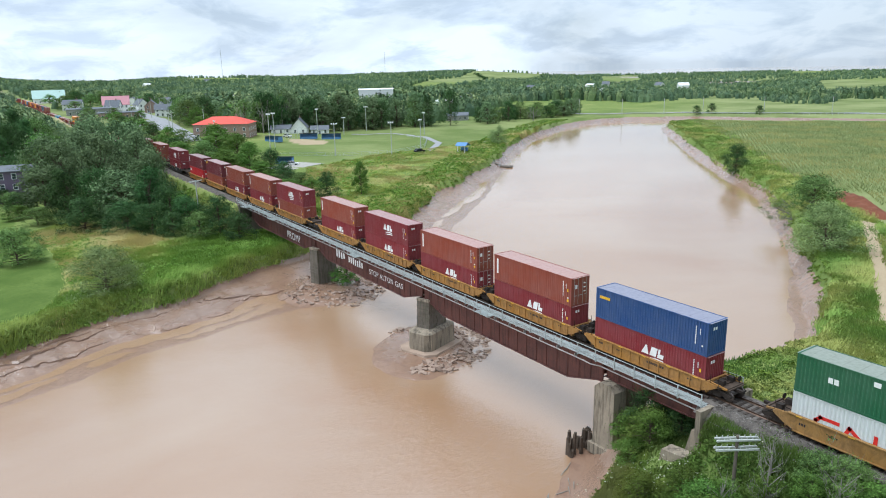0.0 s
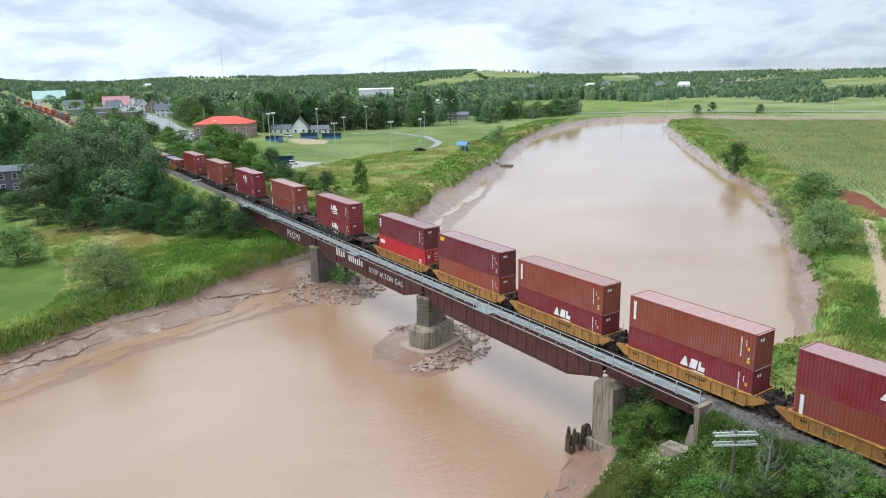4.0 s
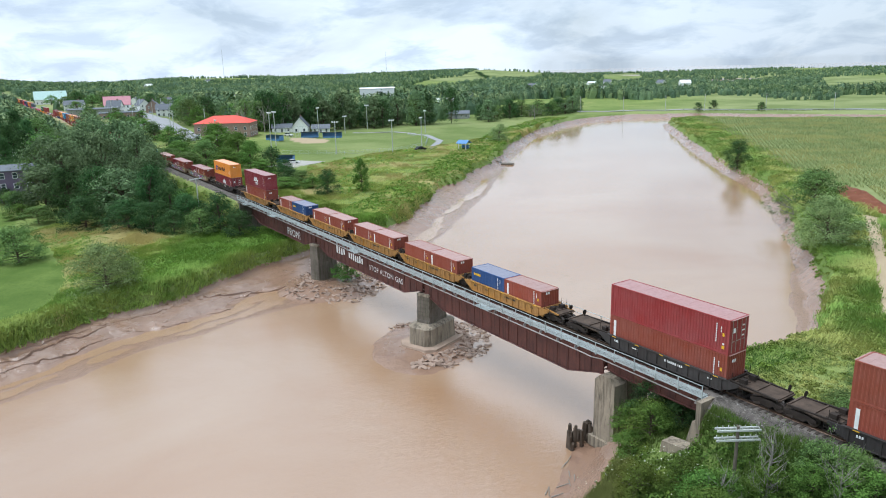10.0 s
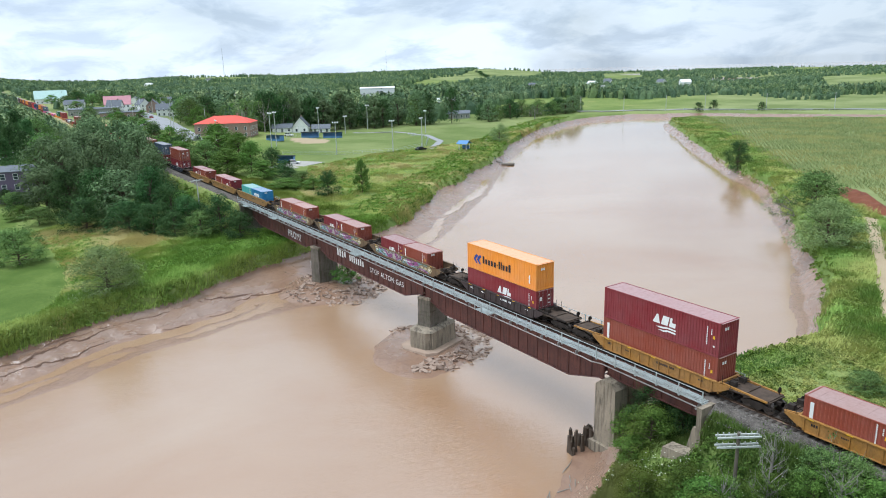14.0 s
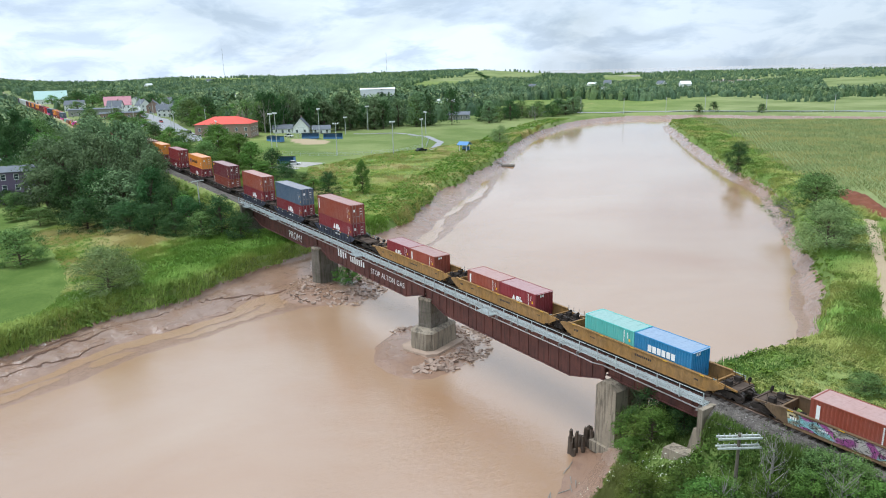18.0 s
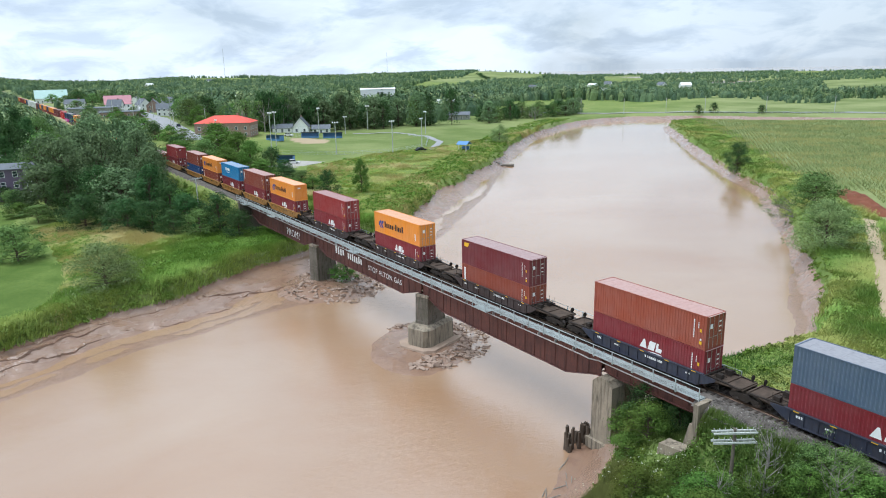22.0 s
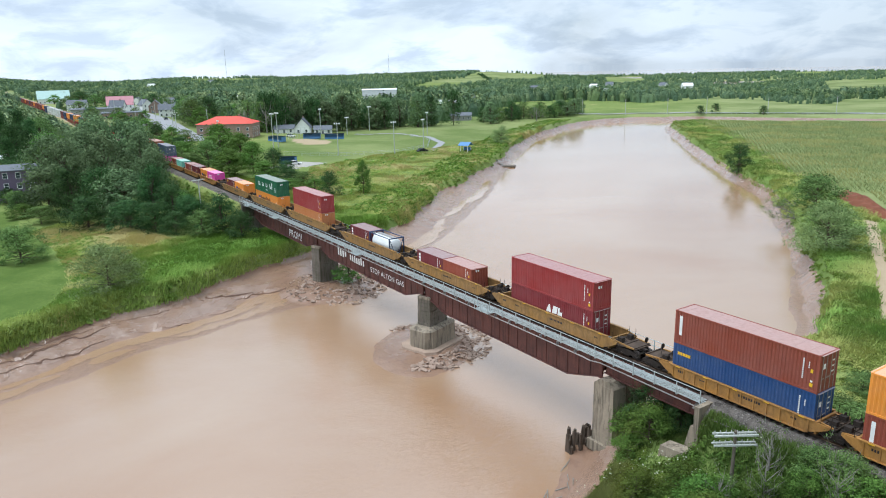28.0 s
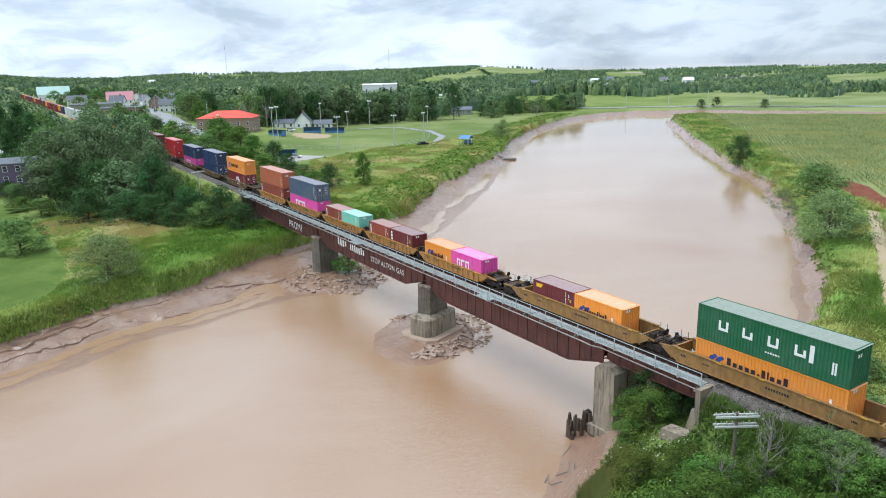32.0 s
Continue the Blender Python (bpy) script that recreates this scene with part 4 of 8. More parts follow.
def piers():
    cap = RAIL - 0.42 - 2.6 - 0.35
    p1 = thing("bridge_pier", "old stone block pier standing on a mud and rock bank", "bridge pier", pose(-109.4, 0, 0, 0, 0, 14), "piers of the bridge", "structure")
    stone_shaft(p1, 0.3, cap, 2.1, 1.1, 1.95, 1.0, 3)
    bm = bmesh.new()
    tapered(bm, 2.1, 1.12, cap, 2.05, 1.1, cap + 0.3, 0.15)
    part("cap", bm, "pier_concrete", p1)
    p2 = thing("bridge_pier", "stone block pier on a broad concrete footing in a rock island", "bridge pier", pose(-74.9, 0, 0, 0, 0, 20), "piers of the bridge", "structure")
    stone_shaft(p2, 3.2, cap, 1.85, 1.05, 1.75, 0.98, 5)
    bm = bmesh.new()
    tapered(bm, 3.3, 1.95, 0.2, 3.2, 1.9, 2.95, 0.75)
    tapered(bm, 3.2, 1.9, 2.95, 2.5, 1.45, 3.35, 0.6)
    part("footing", bm, "pier_concrete", p2, "stained concrete footing")
    bm = bmesh.new()
    tapered(bm, 4.3, 3.1, -0.3, 4.15, 3.0, 0.66, 1.1)
    part("apron", bm, "silt", p2, "low silt-covered concrete apron")
    bm = bmesh.new()
    tapered(bm, 1.9, 1.1, cap, 1.85, 1.05, cap + 0.3, 0.15)
    part("cap", bm, "pier_concrete", p2)
    p3 = thing("bridge_pier", "tall weathered concrete pier at the river bank", "bridge pier", pose(-41.7, 0, 0), "piers of the bridge", "structure")
    for y in (-1.45, 1.45):
        bm = bmesh.new()
        prism(bm, [(-1.25, 1.3), (1.3, 1.3), (1.25, RAIL - 3.15), (-1.2, RAIL - 3.15)], "y", y - 0.85, y + 0.85)
        part("column", bm, "pier_concrete", p3)
        bm = bmesh.new()
        prism(bm, [(-1.2, RAIL - 3.15), (1.25, RAIL - 3.15), (0.75, RAIL - 2.55), (-0.5, RAIL - 2.55)], "y", y - 0.84, y + 0.84)
        part("cap", bm, "pier_concrete", p3)
    bm = bmesh.new()
    box(bm, -1.6, 1.6, -2.6, 2.6, 0.3, 1.35)
    part("footing", bm, "pier_concrete", p3)
    for ob, x, d in ((p1, -109.4, 2.6), (p2, -74.9, 2.6)):
        for s in (-0.55, 0.55):
            for y in (-GIRDER_Y, GIRDER_Y):
                bm = bmesh.new()
                box(bm, s - 0.3, s + 0.3, y - 0.28, y + 0.28, cap + 0.3, RAIL - 0.42 - d - 0.05)
                part("bearing", bm, "girder_steel", ob)


piers()


def abutments():
    ob = thing("abutment", "weathered concrete abutment with a slab back wall", "abutment", pose(-30.6, 0, 0), kind="structure")
    bm = bmesh.new()
    box(bm, -0.25, 0.2, -3.6, 3.3, 4.0, RAIL - 0.3)
    part("back_wall", bm, "pier_concrete", ob)
    bm = bmesh.new()
    prism(bm, [(-1.9, 4.0), (-0.26, 4.0), (-0.26, RAIL - 2.5), (-0.95, RAIL - 2.5)], "y", -3.0, 2.75)
    part("bridge_seat", bm, "pier_concrete", ob)
    bm = bmesh.new()
    prism(bm, [(-2.7, 3.6), (0.2, 3.6), (0.2, 6.5), (-2.3, 6.2)], "y", -4.9, -3.62)
    part("apron", bm, "pier_concrete", ob)
    ob2 = thing("abutment", "stone abutment half hidden by bushes", "abutment", pose(-142.8, 0, 0), kind="structure")
    bm = bmesh.new()
    box(bm, -1.2, 0.9, -3.2, 3.2, 3.5, RAIL - 3.4)
    box(bm, -1.2, -0.4, -3.2, 3.2, RAIL - 3.4, RAIL - 0.5)
    part("seat_wall", bm, "pier_stone", ob2)


abutments()


# ---- the train ----
MOVERS = []
W = 2.438


def corrugated(bm, a, b, y, z0, z1, out, pitch=0.28, deep=0.036):
    """A corrugated wall along x from a to b; out is the outward side in y."""
    n = max(2, round((b - a) / pitch))
    p = (b - a) / n
    line = []
    for k in range(n):
        x = a + k * p
        line += [(x, 0.0), (x + p * 0.38, 0.0), (x + p * 0.5, -deep), (x + p * 0.88, -deep)]
    line.append((b, 0.0))
    lo = [bm.verts.new((x, y + out * d, z0)) for x, d in line]
    hi = [bm.verts.new((x, y + out * d, z1)) for x, d in line]
    for i in range(len(line) - 1):
        q = (lo[i], lo[i + 1], hi[i + 1], hi[i])
        bm.faces.new(q if out < 0 else q[::-1])


def quad_plate(bm, pts, y, side=-1):
    """A flat plate of outline (x, z) on a long side."""
    vs = [bm.verts.new((x, y, z)) for x, z in pts]
    f = bm.faces.new(vs)
    ext = bmesh.ops.extrude_face_region(bm, geom=[f])
    bmesh.ops.translate(bm, verts=[v for v in ext["geom"] if isinstance(v, bmesh.types.BMVert)], vec=(0, 0.012 * side * -1, 0))


def bars(bm, x, z, w, h, n, y, gap=0.35):
    """Writing that cannot be read: a row of short bars."""
    p = w / n
    for k in range(n):
        box(bm, x + k * p, x + k * p + p * (1 - gap), y - 0.008, y, z, z + h)


def mark_acl(bm, cx, cz, s, y):
    """White block mark with a wave bar under it."""
    for a, b, c, d, top in ((-0.95, -0.35, -0.5, -0.62, 0.62), (-0.26, 0.26, 0.4, -0.1, 0.62), (0.38, 0.86, 0.92, 0.44, 0.3)):
        quad_plate(bm, [(cx + a * s, cz), (cx + b * s, cz), (cx + c * s, cz + top * s), (cx + d * s, cz + top * s)], y)
    quad_plate(bm, [(cx + 0.42 * s, cz + 0.3 * s), (cx + 0.6 * s, cz + 0.3 * s), (cx + 0.64 * s, cz + 0.62 * s), (cx + 0.48 * s, cz + 0.62 * s)], y)
    for j in range(2):
        zz = cz - 0.24 * s - j * 0.2 * s
        quad_plate(bm, [(cx + (-0.7 + 0.2 * j) * s, zz), (cx + (-0.2 + 0.2 * j) * s, zz - 0.05 * s), (cx + 0.3 * s, zz + 0.04 * s), (cx + 0.95 * s, zz + 0.02 * s), (cx + 0.9 * s, zz + 0.13 * s), (cx + 0.3 * s, zz + 0.15 * s), (cx + (-0.2 + 0.2 * j) * s, zz + 0.07 * s)], y)


def column(bm, half, y, h):
    """Columns of small unreadable characters near the leading end."""
    for j in range(11):
        box(bm, half - 1.2, half - 1.1, y - 0.008, y, 0.85 + j * 0.145, 0.95 + j * 0.145)
    for j in range(4):
        box(bm, half - 0.78, half - 0.7, y - 0.008, y, 1.75 + j * 0.13, 1.84 + j * 0.13)
    box(bm, half - 0.55, half - 0.4, y - 0.008, y, 0.75, 0.9)


def marks(ob, kind, length, h, y):
    """Marks on the near side: plain shapes in the colours of what stands there."""
    half = length / 2
    white = bmesh.new()
    if kind in ("acl", "aclv"):
        if kind == "acl":
            mark_acl(white, half * 0.12 if length > 8 else 0, h * 0.42, 1.3 if length > 8 else 0.95, y)
        else:
            for j in range(3):
                box(white, -half + 0.5, -half + 0.95, y - 0.012, y, h * 0.28 + j * 0.6, h * 0.28 + j * 0.6 + 0.48)
        column(white, half, y, h)
    elif kind == "sign":
        box(white, -half + 0.45, -half + 0.72, y - 0.012, y, h * 0.28, h * 0.86)
        column(white, half, y, h)
    elif kind == "plain":
        column(white, half, y, h)
    elif kind == "hapag":
        bl = bmesh.new()
        for o in (0.0, 0.62):
            x0 = -half * 0.80 + o
            quad_plate(bl, [(x0, h * 0.42), (x0 + 0.45, h * 0.28), (x0 + 0.75, h * 0.28), (x0 + 0.38, h * 0.44), (x0 + 0.85, h * 0.60), (x0 + 0.6, h * 0.66), (x0 + 0.15, h * 0.55)], y)
        part("emblem", bl, "blue_paint", ob, "blue emblem of slanted shapes")
        dk = bmesh.new()
        x, k = -half * 0.52, (1.0 if length > 8 else 0.55)
        for w_, hh in ((0.42, 1.0), (0.42, 0.7), (0.42, 0.7), (0.42, 0.7), (0.42, 0.7), (0.25, 0.16), (0.34, 1.0), (0.16, 1.0), (0.42, 0.7), (0.42, 0.7), (0.42, 1.0)):
            lo = h * 0.36 + (0.0 if hh != 0.16 else 0.28)
            box(dk, x, x + w_ * k * 0.8, y - 0.012, y, lo, lo + hh * 0.85 * (k if k == 1.0 else 0.75))
            x += w_ * k + 0.1 * k
        part("lettering", dk, "dark_paint", ob, "dark bars of lettering")
        bars(white, half - 1.2, 0.6, 0.3, 0.9, 1, y)
    elif kind == "seaco":
        ye = bmesh.new()
        bars(ye, -half + 0.45, h * 0.68, 1.3, 0.26, 5, y, 0.2)
        part("lettering", ye, "yellow_paint", ob, "yellow bars of lettering")
        column(white, half, y, h)
    elif kind == "cn":
        rd = bmesh.new()
        line = [(-1.4, 1.6), (-2.6, 1.6), (-2.9, 1.3), (-2.9, 0.9), (-2.6, 0.6), (-1.2, 0.6), (-0.9, 0.9), (-0.6, 1.6), (0.9, 0.5), (1.1, 0.5), (1.1, 1.65)]
        for (ax, az), (bx, bz) in zip(line, line[1:]):
            ax, bx = ax - 3.4, bx - 3.4
            d = Vector((bx - ax, bz - az)).normalized() * 0.13
            quad_plate(rd, [(ax - d.x + d.y, az - d.y - d.x), (bx + d.x + d.y, bz + d.y - d.x), (bx + d.x - d.y, bz + d.y + d.x), (ax - d.x - d.y, az - d.y + d.x)], y)
        part("emblem", rd, "red_paint", ob, "red continuous line emblem")
        bars(white, half - 1.2, 0.6, 0.3, 0.3, 1, y)
    elif kind == "cai":
        bars(white, -half + 0.5, h * 0.62, 1.2, 0.55, 3, y, 0.15)
        bars(white, half - 1.3, 0.6, 0.5, 0.9, 2, y)
    elif kind == "tex":
        for j in range(3):
            box(white, -half + 0.45, -half + 0.85, y - 0.012, y, h * 0.42 + j * 0.42, h * 0.42 + j * 0.42 + 0.32)
        column(white, half, y, h)
    elif kind == "triton":
        ye = bmesh.new()
        quad_plate(ye, [(-half + 0.5, h * 0.74), (-half + 1.2, h * 0.74), (-half + 1.5, h * 0.9), (-half + 0.5, h * 0.9)], y)
        part("emblem", ye, "yellow_paint", ob, "small yellow emblem")
        column(white, half, y, h)
    elif kind == "uasc":
        for k in range(4):
            x = -half * 0.68 + k * length * 0.17
            box(white, x, x + 0.2, y - 0.012, y, h * 0.42, h * 0.7)
            box(white, x + 0.2, x + 0.65, y - 0.012, y, h * 0.42, h * 0.49)
            box(white, x + 0.65, x + 0.85, y - 0.012, y, h * 0.42, h * (0.7 if k % 2 == 0 else 0.62))
        box(white, half * 0.52, half * 0.52 + 0.32, y - 0.012, y, h * 0.35, h * 0.8)
        bars(white, -half * 0.02, h * 0.22, 1.2, 0.12, 6, y)
        bars(white, half - 1.3, 0.7, 0.4, 0.9, 2, y)
    elif kind == "one":
        k = 1.0 if length > 8 else 0.62
        x = -half * 0.55 if length > 8 else -half * 0.62
        for j in range(3):
            x0 = x + j * 1.45 * k
            box(white, x0, x0 + 0.3 * k, y - 0.012, y, h * 0.25, h * 0.7)
            box(white, x0 + 0.3 * k, x0 + 1.15 * k, y - 0.012, y, h * 0.7 - 0.3 * k, h * 0.7)
            if j != 1:
                box(white, x0 + 0.85 * k, x0 + 1.15 * k, y - 0.012, y, h * 0.25, h * 0.7 - 0.3 * k)
    elif kind == "script":
        bars(white, -half * 0.5, h * 0.5, 3.0, 0.6, 6, y, 0.2)
        bars(white, -half * 0.4, h * 0.36, 2.0, 0.15, 7, y, 0.2)
    elif kind == "fifty3":
        bars(white, -half + 2.3, h * 0.5, 0.8, 0.4, 2, y, 0.2)
        bars(white, -half + 5.2, h * 0.78, 0.5, 0.35, 1, y, 0.1)
    if kind in ("acl", "aclv", "sign", "plain", "tex", "triton"):
        ye = bmesh.new()
        box(ye, half - 0.6, half - 0.42, y - 0.008, y, 1.45, 1.72)
        if kind in ("plain", "sign", "triton"):
            box(ye, half - 0.6, half - 0.36, y - 0.008, y, 0.42, 0.68)
        tagged(part("placard", ye, "yellow_paint", ob, "small yellow placard"), kind="stuff")
    if len(white.verts):
        tagged(part("marking", white, "white_paint", ob, "white painted marks"), kind="stuff")
    else:
        white.free()


NAMES = {"acl": "wine-red", "brown": "brown", "brown2": "rust-brown", "red": "red", "cai": "bright red", "maroon": "dark maroon", "blue": "deep blue", "sky": "mid blue", "navy": "navy blue", "slate": "slate grey",
         "orange": "orange", "amber": "orange", "tan": "tan", "green": "dark green", "green2": "green", "pink": "magenta pink", "teal": "turquoise", "mint": "pale mint", "white": "white-grey", "salmon": "salmon brown"}
MADE = {}
LENGTH = {20: 6.058, 40: 12.192, 53: 16.154}


def height(colour, feet):
    """Short boxes and some older long ones are 8 ft 6 in high, the rest 9 ft 6 in."""
    return 2.591 if feet == 20 or colour in ("tan", "pink", "amber") else 2.896


def container(colour, mark, feet, doors, simple=False):
    """A steel shipping container, its base at the empty; doors: whether its leading end has the doors."""
    key = (colour, mark, feet, doors, simple)
    if key in MADE:
        return copy_thing(MADE[key], pose(0, 0, 0))
    length, h = LENGTH[feet], height(colour, feet)
    half, w = length / 2, W / 2
    paint = "paint_" + colour
    ob = thing("shipping_container", "%s corrugated steel %s container riding in a well car" % (NAMES[colour], {20: "short", 40: "long", 53: "extra-long"}[feet]), "container", group="containers on the train")
    for side in (-1, 1):
        bm = bmesh.new()
        corrugated(bm, -half + 0.12, half - 0.12, side * (w - 0.02), 0.14, h - 0.1, side)
        part("side_panel", bm, paint, ob)
    bm = bmesh.new()
    n = max(3, round(length / 1.1))
    box(bm, -half + 0.06, half - 0.06, -w + 0.05, w - 0.05, h - 0.09, h - 0.035)
    for k in range(n):
        x = -half + 0.3 + (length - 0.6) * k / (n - 1)
        box(bm, x - 0.42, x + 0.42, -w + 0.12, w - 0.12, h - 0.036, h - 0.026)
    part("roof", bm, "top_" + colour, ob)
    bm = bmesh.new()
    for x in (-1, 1):
        for y in (-1, 1):
            xa, ya = sorted((x * half, x * (half - 0.15))), sorted((y * w, y * (w - 0.15)))
            box(bm, xa[0], xa[1], ya[0], ya[1], 0.0, h)
    for y in (-1, 1):
        ya = sorted((y * (w - 0.002), y * (w - 0.07)))
        box(bm, -half + 0.15, half - 0.15, ya[0], ya[1], h - 0.1, h - 0.005)
        box(bm, -half + 0.15, half - 0.15, ya[0], ya[1], 0.02, 0.17)
    for x in (-1, 1):
        xa = sorted((x * (half - 0.002), x * (half - 0.1)))
        box(bm, xa[0], xa[1], -w + 0.15, w - 0.15, h - 0.13, h - 0.005)
        box(bm, xa[0], xa[1], -w + 0.15, w - 0.15, 0.02, 0.17)
    box(bm, -half + 0.1, half - 0.1, -w + 0.08, w - 0.08, 0.1, 0.15)
    part("corner_frame", bm, paint, ob)
    for x in (-1, 1):
        bm = bmesh.new()
        if (x > 0) == doors:
            continue
        nn = 9
        p = (W - 0.3) / nn
        lo, hi = [], []
        for k in range(nn):
            y = -w + 0.15 + k * p
            for yy, d in ((y, 0.0), (y + p * 0.38, 0.0), (y + p * 0.5, 0.04), (y + p * 0.88, 0.04)):
                lo.append(bm.verts.new((x * (half - 0.03 - d), yy, 0.17)))
                hi.append(bm.verts.new((x * (half - 0.03 - d), yy, h - 0.13)))
        lo.append(bm.verts.new((x * (half - 0.03), w - 0.15, 0.17)))
        hi.append(bm.verts.new((x * (half - 0.03), w - 0.15, h - 0.13)))
        for i in range(len(lo) - 1):
            bm.faces.new((lo[i], lo[i + 1], hi[i + 1], hi[i]))
        part("end_panel", bm, paint, ob)
    x = 1 if doors else -1
    for y in () if simple else (-1, 1):
        bm = bmesh.new()
        xa, ya = sorted((x * (half - 0.06), x * (half - 0.02))), sorted((y * 0.012, y * (w - 0.15)))
        box(bm, xa[0], xa[1], ya[0], ya[1], 0.18, h - 0.14)
        for j in range(4):
            z = 0.5 + j * 0.58
            xb = sorted((x * (half - 0.022), x * (half - 0.002)))
            box(bm, xb[0], xb[1], ya[0] + 0.06, ya[1] - 0.06, z, z + 0.3)
        door = part("door", bm, paint, ob)
        for q in (0.3, 0.82) if x > 0 else ():
            bm = bmesh.new()
            yy = y * q
            rod(bm, (x * (half + 0.012), yy, 0.1), (x * (half + 0.012), yy, h - 0.08), 0.024, 5)
            box(bm, x * (half + 0.02) - 0.012, x * (half + 0.02) + 0.012, min(yy, yy - y * 0.3), max(yy, yy - y * 0.3), 1.02, 1.08)
            part("locking_bar", bm, "lock_steel", door, "bare steel locking bar")
        if x > 0:
            bm = bmesh.new()
            if y > 0:
                for j in range(3):
                    box(bm, half + 0.003, half + 0.01, 0.42, 0.72, 1.3 + j * 0.42, 1.42 + j * 0.42)
            else:
                box(bm, half + 0.003, half + 0.01, -0.72, -0.42, 1.75, 2.15)
            tagged(part("placard", bm, "white_paint", door, "white placards"), kind="stuff")
    if simple:
        MADE[key] = ob
        return ob
    if not doors:
        bm = bmesh.new()
        for j in range(2):
            box(bm, half - 0.028, half - 0.012, -0.55 + j * 0.3, -0.35 + j * 0.3, 2.15, 2.4)
        tagged(part("marking", bm, "white_paint", ob, "white painted marks"), kind="stuff")
    marks(ob, mark, length, h, -w + 0.012)
    MADE[key] = ob
    return ob


def tank_container():
    ob = thing("tank_container", "white tank in a dark blue steel frame", "tank container", group="containers on the train")
    half, w, h = 3.029, W / 2, 2.591
    bm = bmesh.new()
    segs, prof = 20, [(-2.85, 0.0), (-2.8, 0.5), (-2.65, 0.85), (-2.4, 1.05), (2.4, 1.05), (2.65, 0.85), (2.8, 0.5), (2.85, 0.0)]
    rings = [[bm.verts.new((x, r * math.cos(k * 2 * math.pi / segs), 1.35 + r * math.sin(k * 2 * math.pi / segs))) for k in range(segs)] for x, r in prof[1:-1]]
    for a, b in zip(rings, rings[1:]):
        for k in range(segs):
            bm.faces.new((a[k], a[(k + 1) % segs], b[(k + 1) % segs], b[k]))
    bm.faces.new(rings[0][::-1])
    bm.faces.new(rings[-1])
    part("tank_shell", bm, "tank_shell", ob, smooth_faces=True)
    for x in (-1, 1):
        bm = bmesh.new()
        for y in (-1, 1):
            box(bm, x * (half - 0.07) - 0.07, x * (half - 0.07) + 0.07, y * (w - 0.07) - 0.07, y * (w - 0.07) + 0.07, 0, h)
            rod(bm, (x * (half - 0.07), y * (w - 0.1), h - 0.1), (x * (half - 0.07), y * 0.3, 0.1), 0.05, 4)
        for z in (0.07, h - 0.07):
            box(bm, x * (half - 0.07) - 0.07, x * (half - 0.07) + 0.07, -w + 0.14, w - 0.14, z - 0.07, z + 0.07)
        part("end_frame", bm, "paint_navy", ob, "dark blue end frame")
    for y in (-1, 1):
        for z in (0.07, h - 0.07):
            bm = bmesh.new()
            box(bm, -half + 0.14, half - 0.14, y * (w - 0.07) - 0.05, y * (w - 0.07) + 0.05, z - 0.05, z + 0.05)
            part("side_rail", bm, "paint_navy", ob)
    bm = bmesh.new()
    box(bm, -2.4, 2.4, -0.3, 0.3, h - 0.16, h - 0.12)
    part("top_walkway", bm, "lock_steel", ob)
    return ob


def truck(parent, x, simple=False):
    """A two-axle truck under a joint, its parts under the car."""
    bm = bmesh.new()
    for y in (-0.98, 0.98):
        prism(bm, [(x - 1.25, 0.42), (x - 0.95, 0.28), (x - 0.5, 0.42), (x - 0.35, 0.2), (x + 0.35, 0.2), (x + 0.5, 0.42), (x + 0.95, 0.28), (x + 1.25, 0.42), (x + 1.25, 0.58), (x + 0.45, 0.78), (x - 0.45, 0.78), (x - 1.25, 0.58)], "y", y - 0.09, y + 0.09)
    box(bm, x - 0.22, x + 0.22, -0.9, 0.9, 0.42, 0.72)
    ob = part("truck", bm, "black_steel", parent, "grimy black truck")
    for s in () if simple else (-0.89, 0.89):
        bm = bmesh.new()
        for y in (-0.75, 0.75):
            rod(bm, (x + s, y - 0.07, 0.42), (x + s, y + 0.07, 0.42), 0.42, 14)
            rod(bm, (x + s, y - 0.1 * (1 if y > 0 else -1), 0.42), (x + s, y - 0.075 * (1 if y > 0 else -1), 0.42), 0.46, 14)
        rod(bm, (x + s, -0.7, 0.42), (x + s, 0.7, 0.42), 0.08, 6)
        part("wheelset", bm, "wheel_steel", ob)
    return ob


